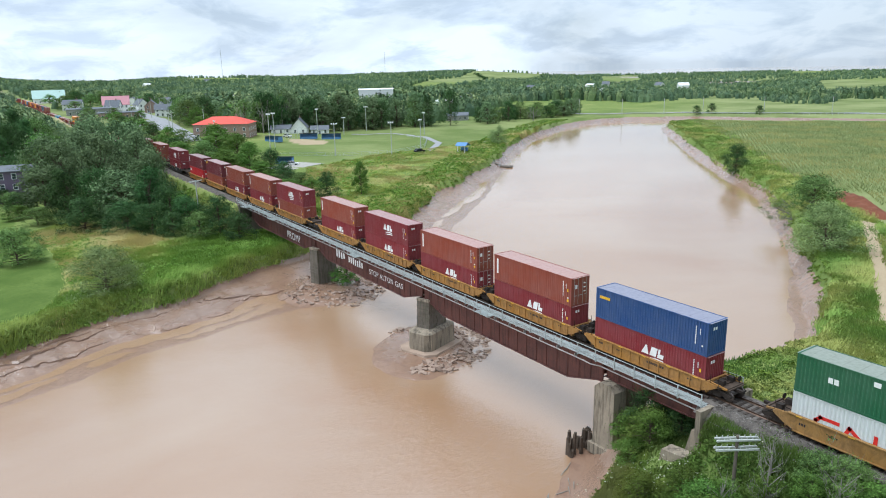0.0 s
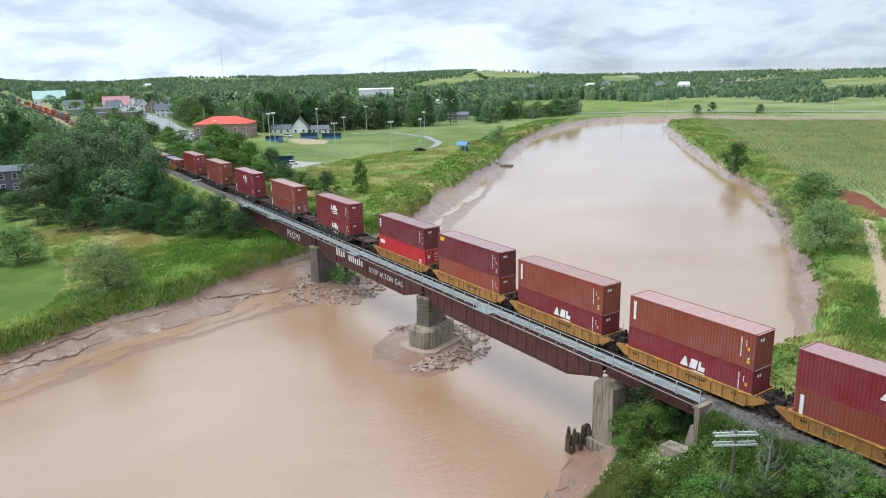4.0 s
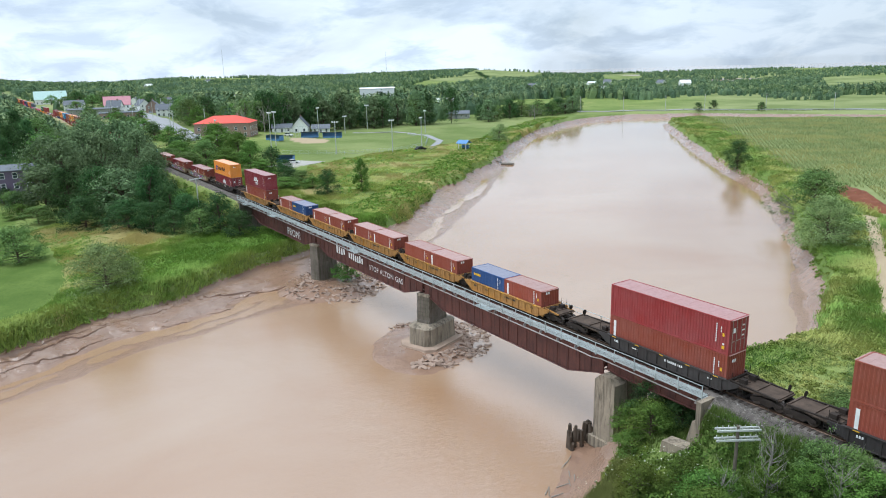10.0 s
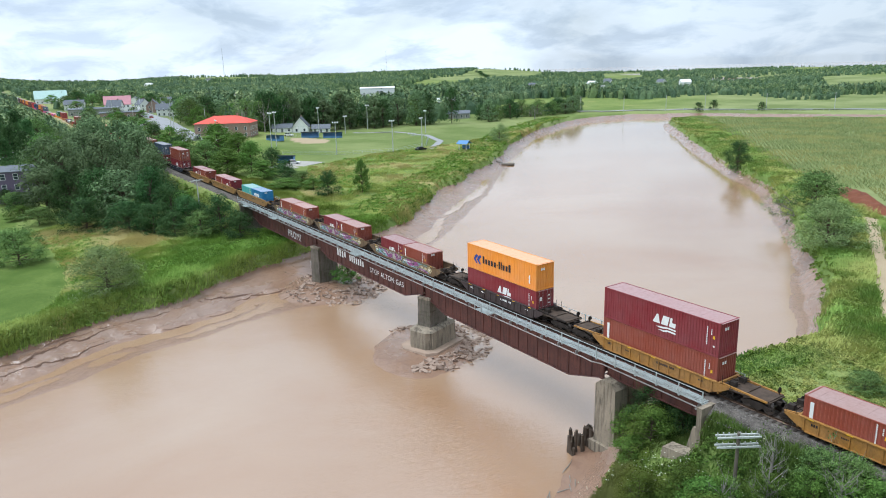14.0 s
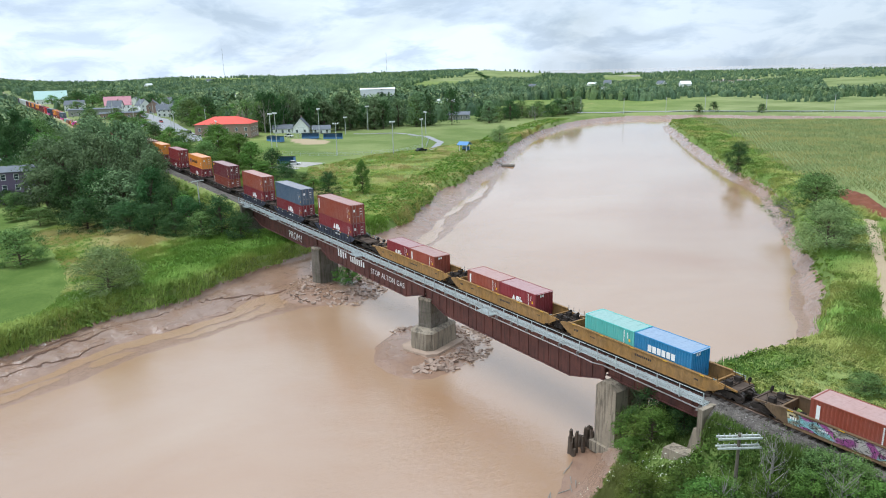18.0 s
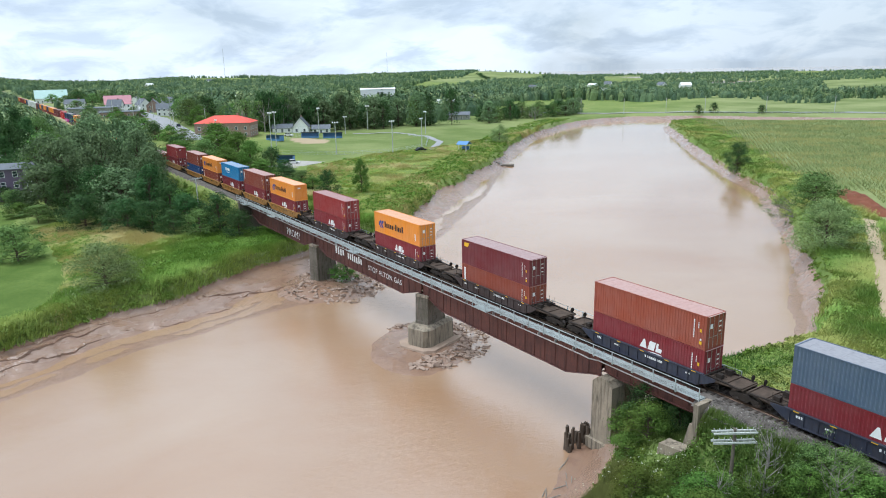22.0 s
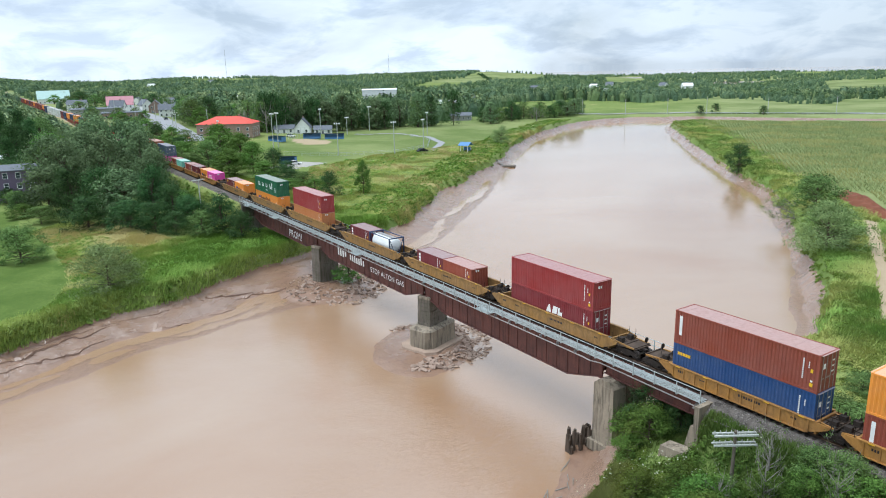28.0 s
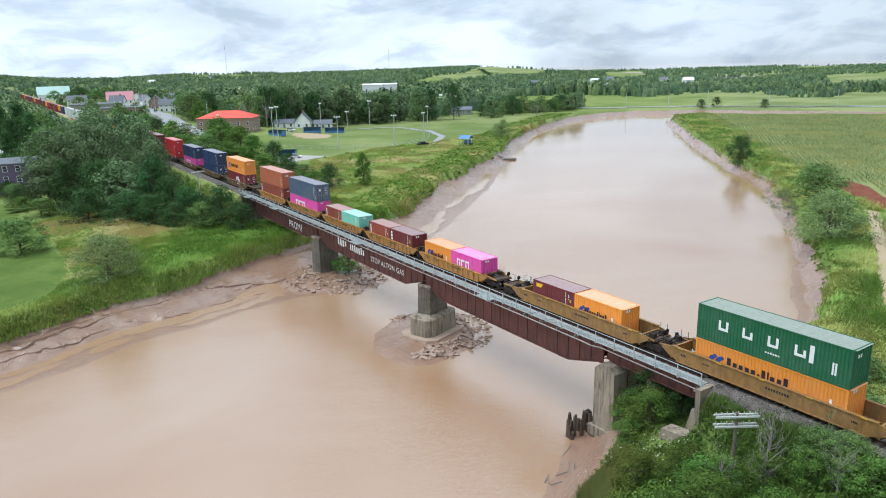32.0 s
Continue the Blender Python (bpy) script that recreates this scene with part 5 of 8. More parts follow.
def well_car(style, gap, first, last, long_well, simple=False, ahead=0.0, behind=0.0):
    """A well car unit, its middle at the empty; gap: half its pitch. The joint's truck hangs at the rear; ends of a set carry couplers."""
    key = ("car", style, round(gap, 1), first, last, long_well, simple, ahead, behind)
    if key in MADE:
        return copy_thing(MADE[key], pose(0, 0, 0))
    paint = "car_" + style
    label = {"yellow": "weathered yellow", "tan53": "faded tan-yellow", "black": "black", "dark": "rusty dark brown", "navycar": "dark navy", "dirty": "graffiti-smeared brown"}[style]
    ob = thing("well_car", label + " articulated railway well car", "railway car", group="well cars of the train")
    wl = (8.35 if long_well else 6.35)
    top = 1.42 if long_well else 1.24
    ends = (gap if not last else gap - 0.1 + behind, gap if not first else gap - 0.1 + ahead)
    for s in (-1, 1):
        y = s * 1.36
        bm = bmesh.new()
        prism(bm, [(-wl - 1.0, 1.02), (-wl - 0.2, 0.55), (-wl + 0.6, 0.26), (wl - 0.6, 0.26), (wl + 0.2, 0.55), (wl + 1.0, 1.02), (wl + 1.0, 1.2), (wl - 0.2, top), (-wl + 0.2, top), (-wl - 1.0, 1.2)], "y", y - 0.03, y + 0.03)
        ya, yb = sorted((y - s * 0.12, y + s * 0.12))
        box(bm, -wl + 0.1, wl - 0.1, ya, yb, top, top + 0.07)
        box(bm, -wl + 0.6, wl - 0.6, ya, yb, 0.19, 0.26)
        n = int(2 * wl / 1.15)
        if s > 0 and not long_well:
            for k in range(n + 1):
                x = -wl + 0.5 + (2 * wl - 1.0) * k / n
                box(bm, x - 0.05, x + 0.05, y + 0.03, y + 0.11, 0.27, top)
        sill = part("side_sill", bm, paint, ob)
        if simple:
            continue
        if s < 0 and not long_well:
            for k in range(n + 1):
                x = -wl + 0.5 + (2 * wl - 1.0) * k / n
                bm = bmesh.new()
                yy = sorted((y + s * 0.03, y + s * 0.11))
                box(bm, x - 0.05, x + 0.05, yy[0], yy[1], 0.27, top)
                part("rib", bm, paint, sill)
        if s < 0:
            bm = bmesh.new()
            for x, w, h, q in ((-wl + 1.0, 0.55, 0.2, 3), (-wl + 3.1, 0.7, 0.12, 6), (wl - 1.8, 0.45, 0.14, 4), (0.3, 1.9, 0.2, 9)):
                bars(bm, x, 0.8, w, h, q, y - 0.038 if not long_well else y - 0.031)
            part("marking", bm, "dark_paint" if style in ("yellow", "tan53") else "white_paint", sill, "painted stencil bars")["kind"] = "stuff"
            bm = bmesh.new()
            for k in range(5):
                x = -wl + 1.0 + k * (2 * wl - 2) / 4
                box(bm, x - 0.22, x + 0.22, y - 0.128, y - 0.122, top + 0.0, top + 0.065)
            part("reflector", bm, "yellow_paint", sill, "yellow reflective strips")["kind"] = "stuff"
            if style == "dirty" and long_well:
                bm = bmesh.new()
                quad_plate(bm, [(-wl + 0.9, 0.42), (wl - 1.4, 0.36), (wl - 0.9, 0.9), (wl - 1.2, 1.34), (0.8, 1.2), (-1.5, 1.38), (-wl + 0.7, 1.3)], y - 0.036)
                part("graffiti", bm, "spray_paint", sill, "sprawling multicoloured spray paint")
    bm = bmesh.new()
    for k in range(7):
        x = -wl + 0.6 + (2 * wl - 1.2) * k / 6
        box(bm, x - 0.2, x + 0.2, -1.33, 1.33, 0.2, 0.28)
    box(bm, -wl + 0.6, wl - 0.6, -0.3, 0.3, 0.2, 0.26)
    part("well_floor", bm, "black_steel", ob)
    for s, e in ((-1, ends[0]), (1, ends[1])):
        bm = bmesh.new()
        prism(bm, [(s * x, y) for x, y in ((wl + 0.09, -1.28), (wl + 1.1, -1.28), (e - 0.5, -1.0), (e - 0.12, -1.0), (e - 0.12, 1.0), (e - 0.5, 1.0), (wl + 1.1, 1.28), (wl + 0.09, 1.28))], "z", 0.96, 1.06)
        for x in (wl + 0.3, (wl + e) / 2, e - 0.3):
            box(bm, s * x - 0.07, s * x + 0.07, -0.98, 0.98, 1.061, 1.15)
        deck_paint = "black_steel" if style in ("black", "dark", "navycar") else paint
        part("end_platform", bm, "deck_rust", ob, "rusty brown end deck")
        bm = bmesh.new()
        box(bm, s * wl - 0.08, s * wl + 0.08, -1.33, 1.33, 0.3, 1.25)
        part("bulkhead", bm, deck_paint, ob)
        for y in () if simple else (-1.05, 1.05):
            bm = bmesh.new()
            xb = sorted((s * (wl + 0.08), s * (e - 0.3)))
            prism(bm, [(xb[0], 0.98), (xb[1], 0.98), (xb[1], 1.1 if s > 0 else 1.26), (xb[0], 1.26 if s > 0 else 1.1)], "y", y - 0.07, y + 0.07)
            part("end_beam", bm, deck_paint, ob)
        if simple:
            continue
        bm = bmesh.new()
        for y in (-0.62, 0.62):
            box(bm, s * (wl + 0.9) - 0.25, s * (wl + 0.9) + 0.25, y - 0.2, y + 0.2, 1.12, 1.5)
        for y in (-1.18, 1.18):
            for x in (wl + 0.25, wl + 1.0):
                rod(bm, (s * x, y, 1.1), (s * x, y, 1.95), 0.02, 4)
        for j in range(4):
            rod(bm, (s * (wl + 0.15), -1.0 + j * 0.66, 1.18), (s * (min(wl + 1.3, e - 0.1)), -0.9 + j * 0.6, 1.2 + 0.06 * (j % 2)), 0.04, 5)
        for j in range(4):
            rod(bm, (s * (wl + 0.86), -1.24, 0.35 + j * 0.24), (s * (wl + 1.26), -1.24, 0.35 + j * 0.24), 0.022, 4)
        for x in (wl + 0.86, wl + 1.26):
            rod(bm, (s * x, -1.24, 0.3), (s * x, -1.24, 1.12), 0.025, 4)
        rod(bm, (s * (e - 0.55), 0.86, 1.45), (s * (e - 0.5), 0.86, 1.45), 0.24, 12)
        rod(bm, (s * (e - 0.5), 0.86, 1.05), (s * (e - 0.5), 0.86, 1.45), 0.03, 5)
        part("end_fitting", bm, "black_steel", ob, "brake gear, pipes and grab irons")["kind"] = "stuff"
    truck(ob, -gap if not last else -(ends[0] - 1.2), simple)
    if last:
        bm = bmesh.new()
        box(bm, -ends[0] - 0.5, -ends[0] + 0.4, -0.14, 0.14, 0.72, 0.95)
        part("coupler", bm, "black_steel", ob)
    if first:
        truck(ob, ends[1] - 1.2, simple)
        bm = bmesh.new()
        box(bm, ends[1] - 0.4, ends[1] + 0.5, -0.14, 0.14, 0.72, 0.95)
        part("coupler", bm, "black_steel", ob)
    MADE[key] = ob
    return ob


SHORT = {"A": ("acl", "acl"), "V": ("acl", "aclv"), "b": ("brown", "sign"), "B": ("brown2", "plain"), "r": ("red", "plain"), "c": ("cai", "cai"), "m": ("maroon", "tex"), "M": ("maroon", "triton"), "s": ("blue", "seaco"),
         "k": ("sky", "script"), "n": ("navy", "plain"), "l": ("slate", "plain"), "H": ("orange", "hapag"), "t": ("tan", "plain"), "U": ("green", "uasc"), "G": ("green2", "fifty3"), "N": ("white", "cn"),
         "p": ("pink", "one"), "q": ("teal", "plain"), "i": ("mint", "plain"), "w": ("white", "plain"), "x": ("salmon", "plain"), "h": ("amber", "hapag"), "T": ("tank", "")}
# sets of cars from the head back: rear of the first load, pitch, paint, loads
# "upper/lower" for a stack, ' for doors that lead, "rear+front" for two short boxes in the well
SETS = [
    (-24.6, 19.5, "tan53", 1, "G/N"),
    (-44.1, 15.5, "yellow", 0, "s/A b'/A b'/A' A/A b/A"),
    (-125.9, 15.5, "yellow", 0, "A/b b/A b/A M/B m/c'"),
    (-209.5, 21.5, "black", 0, "A/A b/b' A/V B/b r'/b"),
    (-317.2, 15.3, "yellow", 0, "s+b B+b b+b b+b b+s"),
    (-397.7, 21.0, "yellow", 0, "A/b"),
    (-419.4, 21.6, "dark", 0, "H/A'"),
    (-440.6, 19.6, "dirty", 1, "A+b A+b b+B"),
    (-502.0, 19.45, "tan53", 1, "q+k b+A A+b"),
    (-564.3, 19.4, "navycar", 0, "b'/A' l'/A' B'/A'"),
    (-624.6, 21.7, "dark", 0, "M'/b' H'/A' r'/A'"),
    (-688.4, 15.5, "yellow", 0, "H/A' b'/A' k'/A' H/b' b'/s'"),
    (-772.0, 19.7, "tan53", 1, "r/A' m+B m+T"),
    (-834.4, 20.2, "tan53", 1, "r/t U/h M+H"),
    (-896.2, 15.45, "yellow", 0, "H+p b+m b+i l'/p x/b"),
    (-979.8, 19.6, "dirty", 0, "H/A' n/n' n/p"),
    (-1040.0, 20.5, "dark", 0, "c/c"),
    (-1062.0, 15.5, "yellow", 0, "m/m m/A H/A H/A n/A"),
    (-1146.0, 15.5, "dirty", 0, "H/A n/b H/b n/n m/b"),
    (-1230.0, 15.5, "yellow", 0, "w/w w/w w/w w/w w/w"),
    (-1314.0, 15.5, "yellow", 0, "n/n H/m m/m b/A A/A"),
    (-1398.0, 15.5, "yellow", 0, "b/A H/b m/m b/A n/A"),
    (-1482.0, 15.5, "yellow", 0, "b/b A/A H/A b/A m/b"),
    (-1566.0, 15.5, "yellow", 0, "b/A s/A b/A A/A H/A"),
    (-1650.0, 15.5, "yellow", 0, "b/A b/b A/A n/A b/A"),
]
FLOOR = 0.30


def load(letter, feet, simple=False):
    if letter == "T":
        return tank_container()
    colour, mark = SHORT[letter[0]]
    return container(colour, mark, feet, letter[1:] == "'", simple)


def train():
    def spare(i):
        """Room that the ends of set i and the next share, for each of them."""
        if not 0 <= i < len(SETS) - 1:
            return 0.0
        (ra, pa, _, _, la), (rb, pb, _, _, lb) = SETS[i], SETS[i + 1]
        d = ra - (len(la.split()) - 1) * pa - rb - (pa + pb) / 2
        return round(min(max(d / 2 - 0.3, 0.0), 2.6), 1)

    for i, (rear, pitch, style, long_well, loads) in enumerate(SETS):
        units = loads.split()
        joined = pitch < 20.4
        for k, what in enumerate(units):
            x = rear - k * pitch
            feet = 53 if what[0] == "G" else 40
            mid = x + LENGTH[feet] / 2
            single = not joined
            far = rear < -1045
            car = well_car(style, pitch / 2, single or k == 0, single or k == len(units) - 1, bool(long_well), far, spare(i - 1) if k == 0 else 0.0, spare(i) if k == len(units) - 1 else 0.0)
            MOVERS.append((car, mid, RAIL))
            if "/" in what:
                hi, lo = what.split("/")
                MOVERS.append((load(lo, feet, far), mid, RAIL + FLOOR))
                MOVERS.append((load(hi, feet, far), mid, RAIL + FLOOR + height(SHORT[lo[0]][0], feet) + 0.01))
            else:
                a, b = what.split("+")
                MOVERS.append((load(a, 20), x + 3.03, RAIL + FLOOR))
                MOVERS.append((load(b, 20), x + 9.16, RAIL + FLOOR))


train()


# ---- at the bridge: rocks, pilings, line poles ----
def rocks(cx, cy, rx, ry, n, seed, label, keep):
    ob = thing("rock_bank", label, "rocks", pose(0, 0, 0), "rock banks at the piers", "structure")
    r = random.Random(seed)
    shapes = []
    for k in range(8):
        bm = bmesh.new()
        lump(bm, (0, 0, 0), (1.0, 0.75, 0.4), seed * 31 + k)
        shapes.append(finish("stone", bm, "rock"))
    made = 0
    while made < n:
        a, q = r.uniform(0, 2 * math.pi), math.sqrt(r.uniform(0.15, 1.0))
        x, y = cx + rx * q * math.cos(a), cy + ry * q * math.sin(a)
        if not keep(x, y, r):
            continue
        z = max(up(x, y), -0.1)
        s = r.uniform(0.22, 0.62) * (1.5 if r.random() < 0.12 else 1.0)
        st = part("stone", shapes[made % 8], "", ob)
        st.matrix_local = pose(x, y, z + s * 0.12, r.uniform(-25, 25), r.uniform(-25, 25), r.uniform(0, 360)) @ Matrix.Scale(s, 4)
        made += 1


rocks(-75, -1.0, 8.4, 9.2, 300, 4, "broken rock scattered round the middle pier's footing", lambda x, y, r: ((x + 75 > 2.2 - 0.55 * (y + 1) and (x + 75) ** 2 + (y + 1) ** 2 > 22) or ((x + 75) ** 2 + (y + 1) ** 2 > 46 and y > -2 and r.random() < 0.75)) and ((x + 75.4) / 2.3) ** 2 + (y / 3.4) ** 2 > 1)
rocks(-106.5, 0.5, 10.0, 8.5, 260, 9, "pale rubble heaped beside the stone pier", lambda x, y, r: (x > -112 - 0.6 * y or r.random() < 0.15) and ((x + 109.4) / 1.7) ** 2 + (y / 3.2) ** 2 > 1)


def pilings():
    r = random.Random(12)
    for k in range(26):
        x, y = -43.2 - r.uniform(0, 2.0), -2.6 + r.uniform(-1.8, 2.4)
        bm = bmesh.new()
        h = r.uniform(1.0, 2.5)
        z = max(up(x, y), 0) - 0.4
        lean = Vector((r.uniform(-0.15, 0.15), r.uniform(-0.15, 0.15), 0))
        rod(bm, (x, y, z), Vector((x, y, z + h)) + lean, 0.24, 9, 0.15)
        for v in bm.verts:
            v.co += Vector((r.uniform(-0.05, 0.05), r.uniform(-0.05, 0.05), r.uniform(-0.12, 0.12)))
        solid("old_piling", bm, "bark", "rotten dark timber piling stump in the mud", "piling", group="pilings beside the pier")
    for k in range(9):
        y = -6 - r.uniform(0, 6)
        x = -41.6 - 0.55 * (y + 7) + r.uniform(-0.5, 1.5)
        z = max(up(x, y), 0.02) + 0.05
        bm = bmesh.new()
        a = r.uniform(0, 6)
        rod(bm, (x, y, z), (x + math.cos(a) * 1.2, y + math.sin(a) * 1.2, z + 0.1), 0.05, 5, 0.03)
        solid("driftwood", bm, "dead_wood", "grey driftwood stick stranded on the mud", "driftwood", group="driftwood on the bank")


pilings()


def line_pole(x, y, top, arms, label, turn, drop):
    base = up(x, y) - 0.5
    ob = thing("line_pole", label, "utility pole", pose(x, y, base, 0, 0, turn))
    h = top - base
    bm = bmesh.new()
    rod(bm, (0, 0, 0), (0, 0, h), 0.15, 9, 0.11)
    part("pole", bm, "insulator_grey" if arms == 1 else "old_wood", ob)
    for k in range(arms):
        z = h - 0.25 - k * drop
        for s in (-1, 1):
            bm = bmesh.new()
            box(bm, s * 0.2 - 0.06, s * 0.2 + 0.06, -1.55, 1.55, z - 0.06, z + 0.06)
            arm = part("crossarm", bm, "insulator_grey", ob, "weathered pale crossarm")
            for j in range(8):
                yy = -1.4 + j * 0.4
                bm = bmesh.new()
                rod(bm, (s * 0.2, yy, z + 0.06), (s * 0.2, yy, z + 0.2), 0.035, 6)
                part("insulator", bm, "insulator_grey", arm)
    return ob


line_pole(-25.6, -6.1, 11.1, 2, "short grey timber pole with two pairs of old crossarms", -33, 0.75)
line_pole(-158, -7.8, 13.9, 1, "grey timber line pole with crossarm among the bushes", 20, 0.5)


def graffiti():
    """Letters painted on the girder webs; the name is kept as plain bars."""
    def word(text, x, z, size):
        c = bpy.data.curves.new("graffiti", "FONT")
        c.body, c.size, c.extrude = text, size, 0.004
        c.space_character = 1.12
        ob = new("graffiti", c)
        dg = bpy.context.evaluated_depsgraph_get()
        me = bpy.data.meshes.new_from_object(ob.evaluated_get(dg))
        bpy.data.objects.remove(ob)
        me.materials.append(MATS["white_paint"])
        g = new("graffiti", me)
        g.matrix_world = pose(x, -GIRDER_Y - 0.09, z, 90, 0, 0)
        tagged(g, "white hand-painted words on the rusty girder", "graffiti", group="words painted on the bridge", kind="structure")
    word("PROM?", -122.4, RAIL - 3.7, 1.9)
    word("STOP ALTON GAS", -90.0, RAIL - 3.3, 1.1)
    r = random.Random(8)
    bm = bmesh.new()
    x = -101.2
    for k in range(4):
        box(bm, x, x + 0.5, -GIRDER_Y - 0.094, -GIRDER_Y - 0.084, RAIL - 2.9 + r.uniform(-0.1, 0.1), RAIL - 1.9 + r.uniform(-0.1, 0.2))
        x += 0.85
    x = -96.8
    for k in range(7):
        box(bm, x, x + 0.42, -GIRDER_Y - 0.094, -GIRDER_Y - 0.084, RAIL - 3.0 + r.uniform(-0.1, 0.1), RAIL - 2.1 + r.uniform(-0.1, 0.2))
        x += 0.72
    ob = new("graffiti", finish("graffiti", bm, "white_paint"))
    tagged(ob, "white painted strokes on the rusty girder", "graffiti", group="words painted on the bridge", kind="structure")


graffiti()


def mound():
    bm = bmesh.new()
    bmesh.ops.create_grid(bm, x_segments=40, y_segments=14, size=1.0)
    for v in bm.verts:
        u, w = v.co.x, v.co.y
        q = max(0.0, 1 - u * u) ** 0.5 * max(0.0, 1 - w * w)
        v.co = Vector((u * 16, w * 3.2, -0.3 + q * 2.1 * (1 + 0.35 * noise.noise((u * 5, w * 3, 2.0)))))
    solid("earth_mound", bm, "earth", "long heap of bare brown earth beside the corn field", "earth mound", pose(-78, 119, up(-78, 119), 0, 0, -48), smooth_faces=True)


mound()


# ---- town, ball park, farms ----
def window(ob, axis, at, u, z, w, h, out):
    """A framed window on a wall; axis: which way the wall's normal points."""
    def bx(bm, u0, u1, z0, z1, d0, d1):
        a, b = sorted((at + out * d0, at + out * d1))
        if axis == "y":
            box(bm, u0, u1, a, b, z0, z1)
        else:
            box(bm, a, b, u0, u1, z0, z1)
    bm = bmesh.new()
    for u0, u1, z0, z1 in ((u - w / 2 - 0.1, u + w / 2 + 0.1, z - 0.1, z), (u - w / 2 - 0.1, u + w / 2 + 0.1, z + h, z + h + 0.1), (u - w / 2 - 0.1, u - w / 2, z, z + h), (u + w / 2, u + w / 2 + 0.1, z, z + h), (u - w / 2, u + w / 2, z + h / 2 - 0.03, z + h / 2 + 0.03)):
        bx(bm, u0, u1, z0, z1, 0.002, 0.06)
    f = part("window", bm, "white_siding", ob)
    bm = bmesh.new()
    bx(bm, u - w / 2, u + w / 2, z, z + h, -0.02, 0.02)
    part("pane", bm, "window_glass", f)


def house(name, label, x, y, turn, length, width, wall, rise, wall_mat, roof_mat, hip=False, rows=1, every=2.8, chimney=True, category="house", base=None):
    """A house with its long side along local x: walls, roof with eaves, windows, door."""
    z = min(up(x + dx, y + dy) for dx in (-4, 4) for dy in (-4, 4)) - 0.2 if base is None else base
    ob = thing(name, label, category, pose(x, y, z, 0, 0, turn))
    a, b = length / 2, width / 2
    bm = bmesh.new()
    if hip:
        box(bm, -a, a, -b, b, 0, wall)
    else:
        prism(bm, [(-b, 0), (b, 0), (b, wall), (0, wall + rise * 0.97), (-b, wall)], "x", -a, a)
    part("wall", bm, wall_mat, ob)
    bm = bmesh.new()
    e, t = 0.45, 0.16
    if hip:
        k = min(b, a * 0.6)
        lo = [bm.verts.new(p) for p in ((-a - e, -b - e, wall), (a + e, -b - e, wall), (a + e, b + e, wall), (-a - e, b + e, wall))]
        hi = [bm.verts.new(p) for p in ((-a + k, 0, wall + rise), (a - k, 0, wall + rise))]
        for f in ((lo[0], lo[1], hi[1], hi[0]), (lo[2], lo[3], hi[0], hi[1]), (lo[1], lo[2], hi[1]), (lo[3], lo[0], hi[0]), (lo[3], lo[2], lo[1], lo[0])):
            bm.faces.new(f)
    else:
        s = rise / b
        prism(bm, [(-b - e, wall - e * s), (0, wall + rise), (b + e, wall - e * s), (b + e, wall - e * s + t), (0, wall + rise + t), (-b - e, wall - e * s + t)], "x", -a - e, a + e)
    part("roof", bm, roof_mat, ob)
    n = max(1, int(length / every))
    for r in range(rows):
        zz = 1.0 + r * 2.8
        for k in range(n):
            u = -a + length * (k + 0.5) / n
            for s in (-1, 1):
                if not (s < 0 and r == 0 and k == n // 2):
                    window(ob, "y", s * b, u, zz, 1.0, 1.4, s)
        for k in range(max(1, int(width / 3.2))):
            u = -b + width * (k + 0.5) / max(1, int(width / 3.2))
            for s in (-1, 1):
                window(ob, "x", s * a, u, zz, 1.0, 1.4, s)
    bm = bmesh.new()
    u = -a + length * (n // 2 + 0.5) / n
    box(bm, u - 0.5, u + 0.5, -b - 0.05, -b - 0.002, 0.15, 2.25)
    part("door", bm, "roof_grey", ob)
    if chimney:
        bm = bmesh.new()
        box(bm, a * 0.4, a * 0.4 + 0.7, -0.35, 0.35, wall, wall + rise + 0.9)
        part("chimney", bm, "brick_wall", ob)
    return ob


house("hall", "brown brick hall with a bright red hipped roof", -340, 55, 57, 26, 15, 7.0, 3.2, "brick_wall", "roof_red", True, 2, 4.2, True, "hall", 6.5)
house("house", "dark purple clapboard house with a pale grey roof", -221, -41.4, 78, 15, 10, 8.6, 1.0, "purple_siding", "roof_grey", False, 3, 3.0, False, "house", 4.2)
house("house", "white house with grey roof behind the ball park", -350, 97, 152, 10, 8, 3.6, 4.6, "white_siding", "roof_grey", False, 1)
house("shed", "low white shed beside the white house", -353, 88, 62, 10, 6, 2.8, 1.8, "white_siding", "roof_grey", chimney=False, category="shed")
house("shed", "low white garage beside the white house", -345, 106, 62, 9, 6, 2.8, 1.8, "white_siding", "roof_grey", chimney=False, category="shed")
house("shop", "large pale building with a faded red gable roof", -545, 42, 80, 17, 12, 6, 5.5, "white_siding", "roof_pink", False, 2, 4.0, True, "shop")
house("shop", "long flat grey shop front along the street", -515, 22, 82, 30, 10, 4.2, 0.6, "grey_siding", "roof_grey", False, 1, 4.0, False, "shop")
house("house", "white house with a steep grey gable on the street", -585, 66, 10, 11, 8, 5.5, 4, "white_siding", "roof_grey", False, 2)
house("house", "white house with a low grey roof beside the shop", -590, 20, 70, 13, 8, 5, 3, "white_siding", "roof_grey", False, 2)
house("house", "small white house on the main street", -560, 88, 30, 12, 9, 6, 3.6, "white_siding", "roof_grey", False, 2)
house("shop", "white shop at the corner of the main street", -486, 61, 75, 12, 7, 5.0, 3.2, "white_siding", "roof_grey", False, 2, 3.0, False, "shop")
house("house", "pale yellow house further up the street", -640, 96, 30, 14, 9, 6, 4, "white_siding", "roof_grey", False, 2)
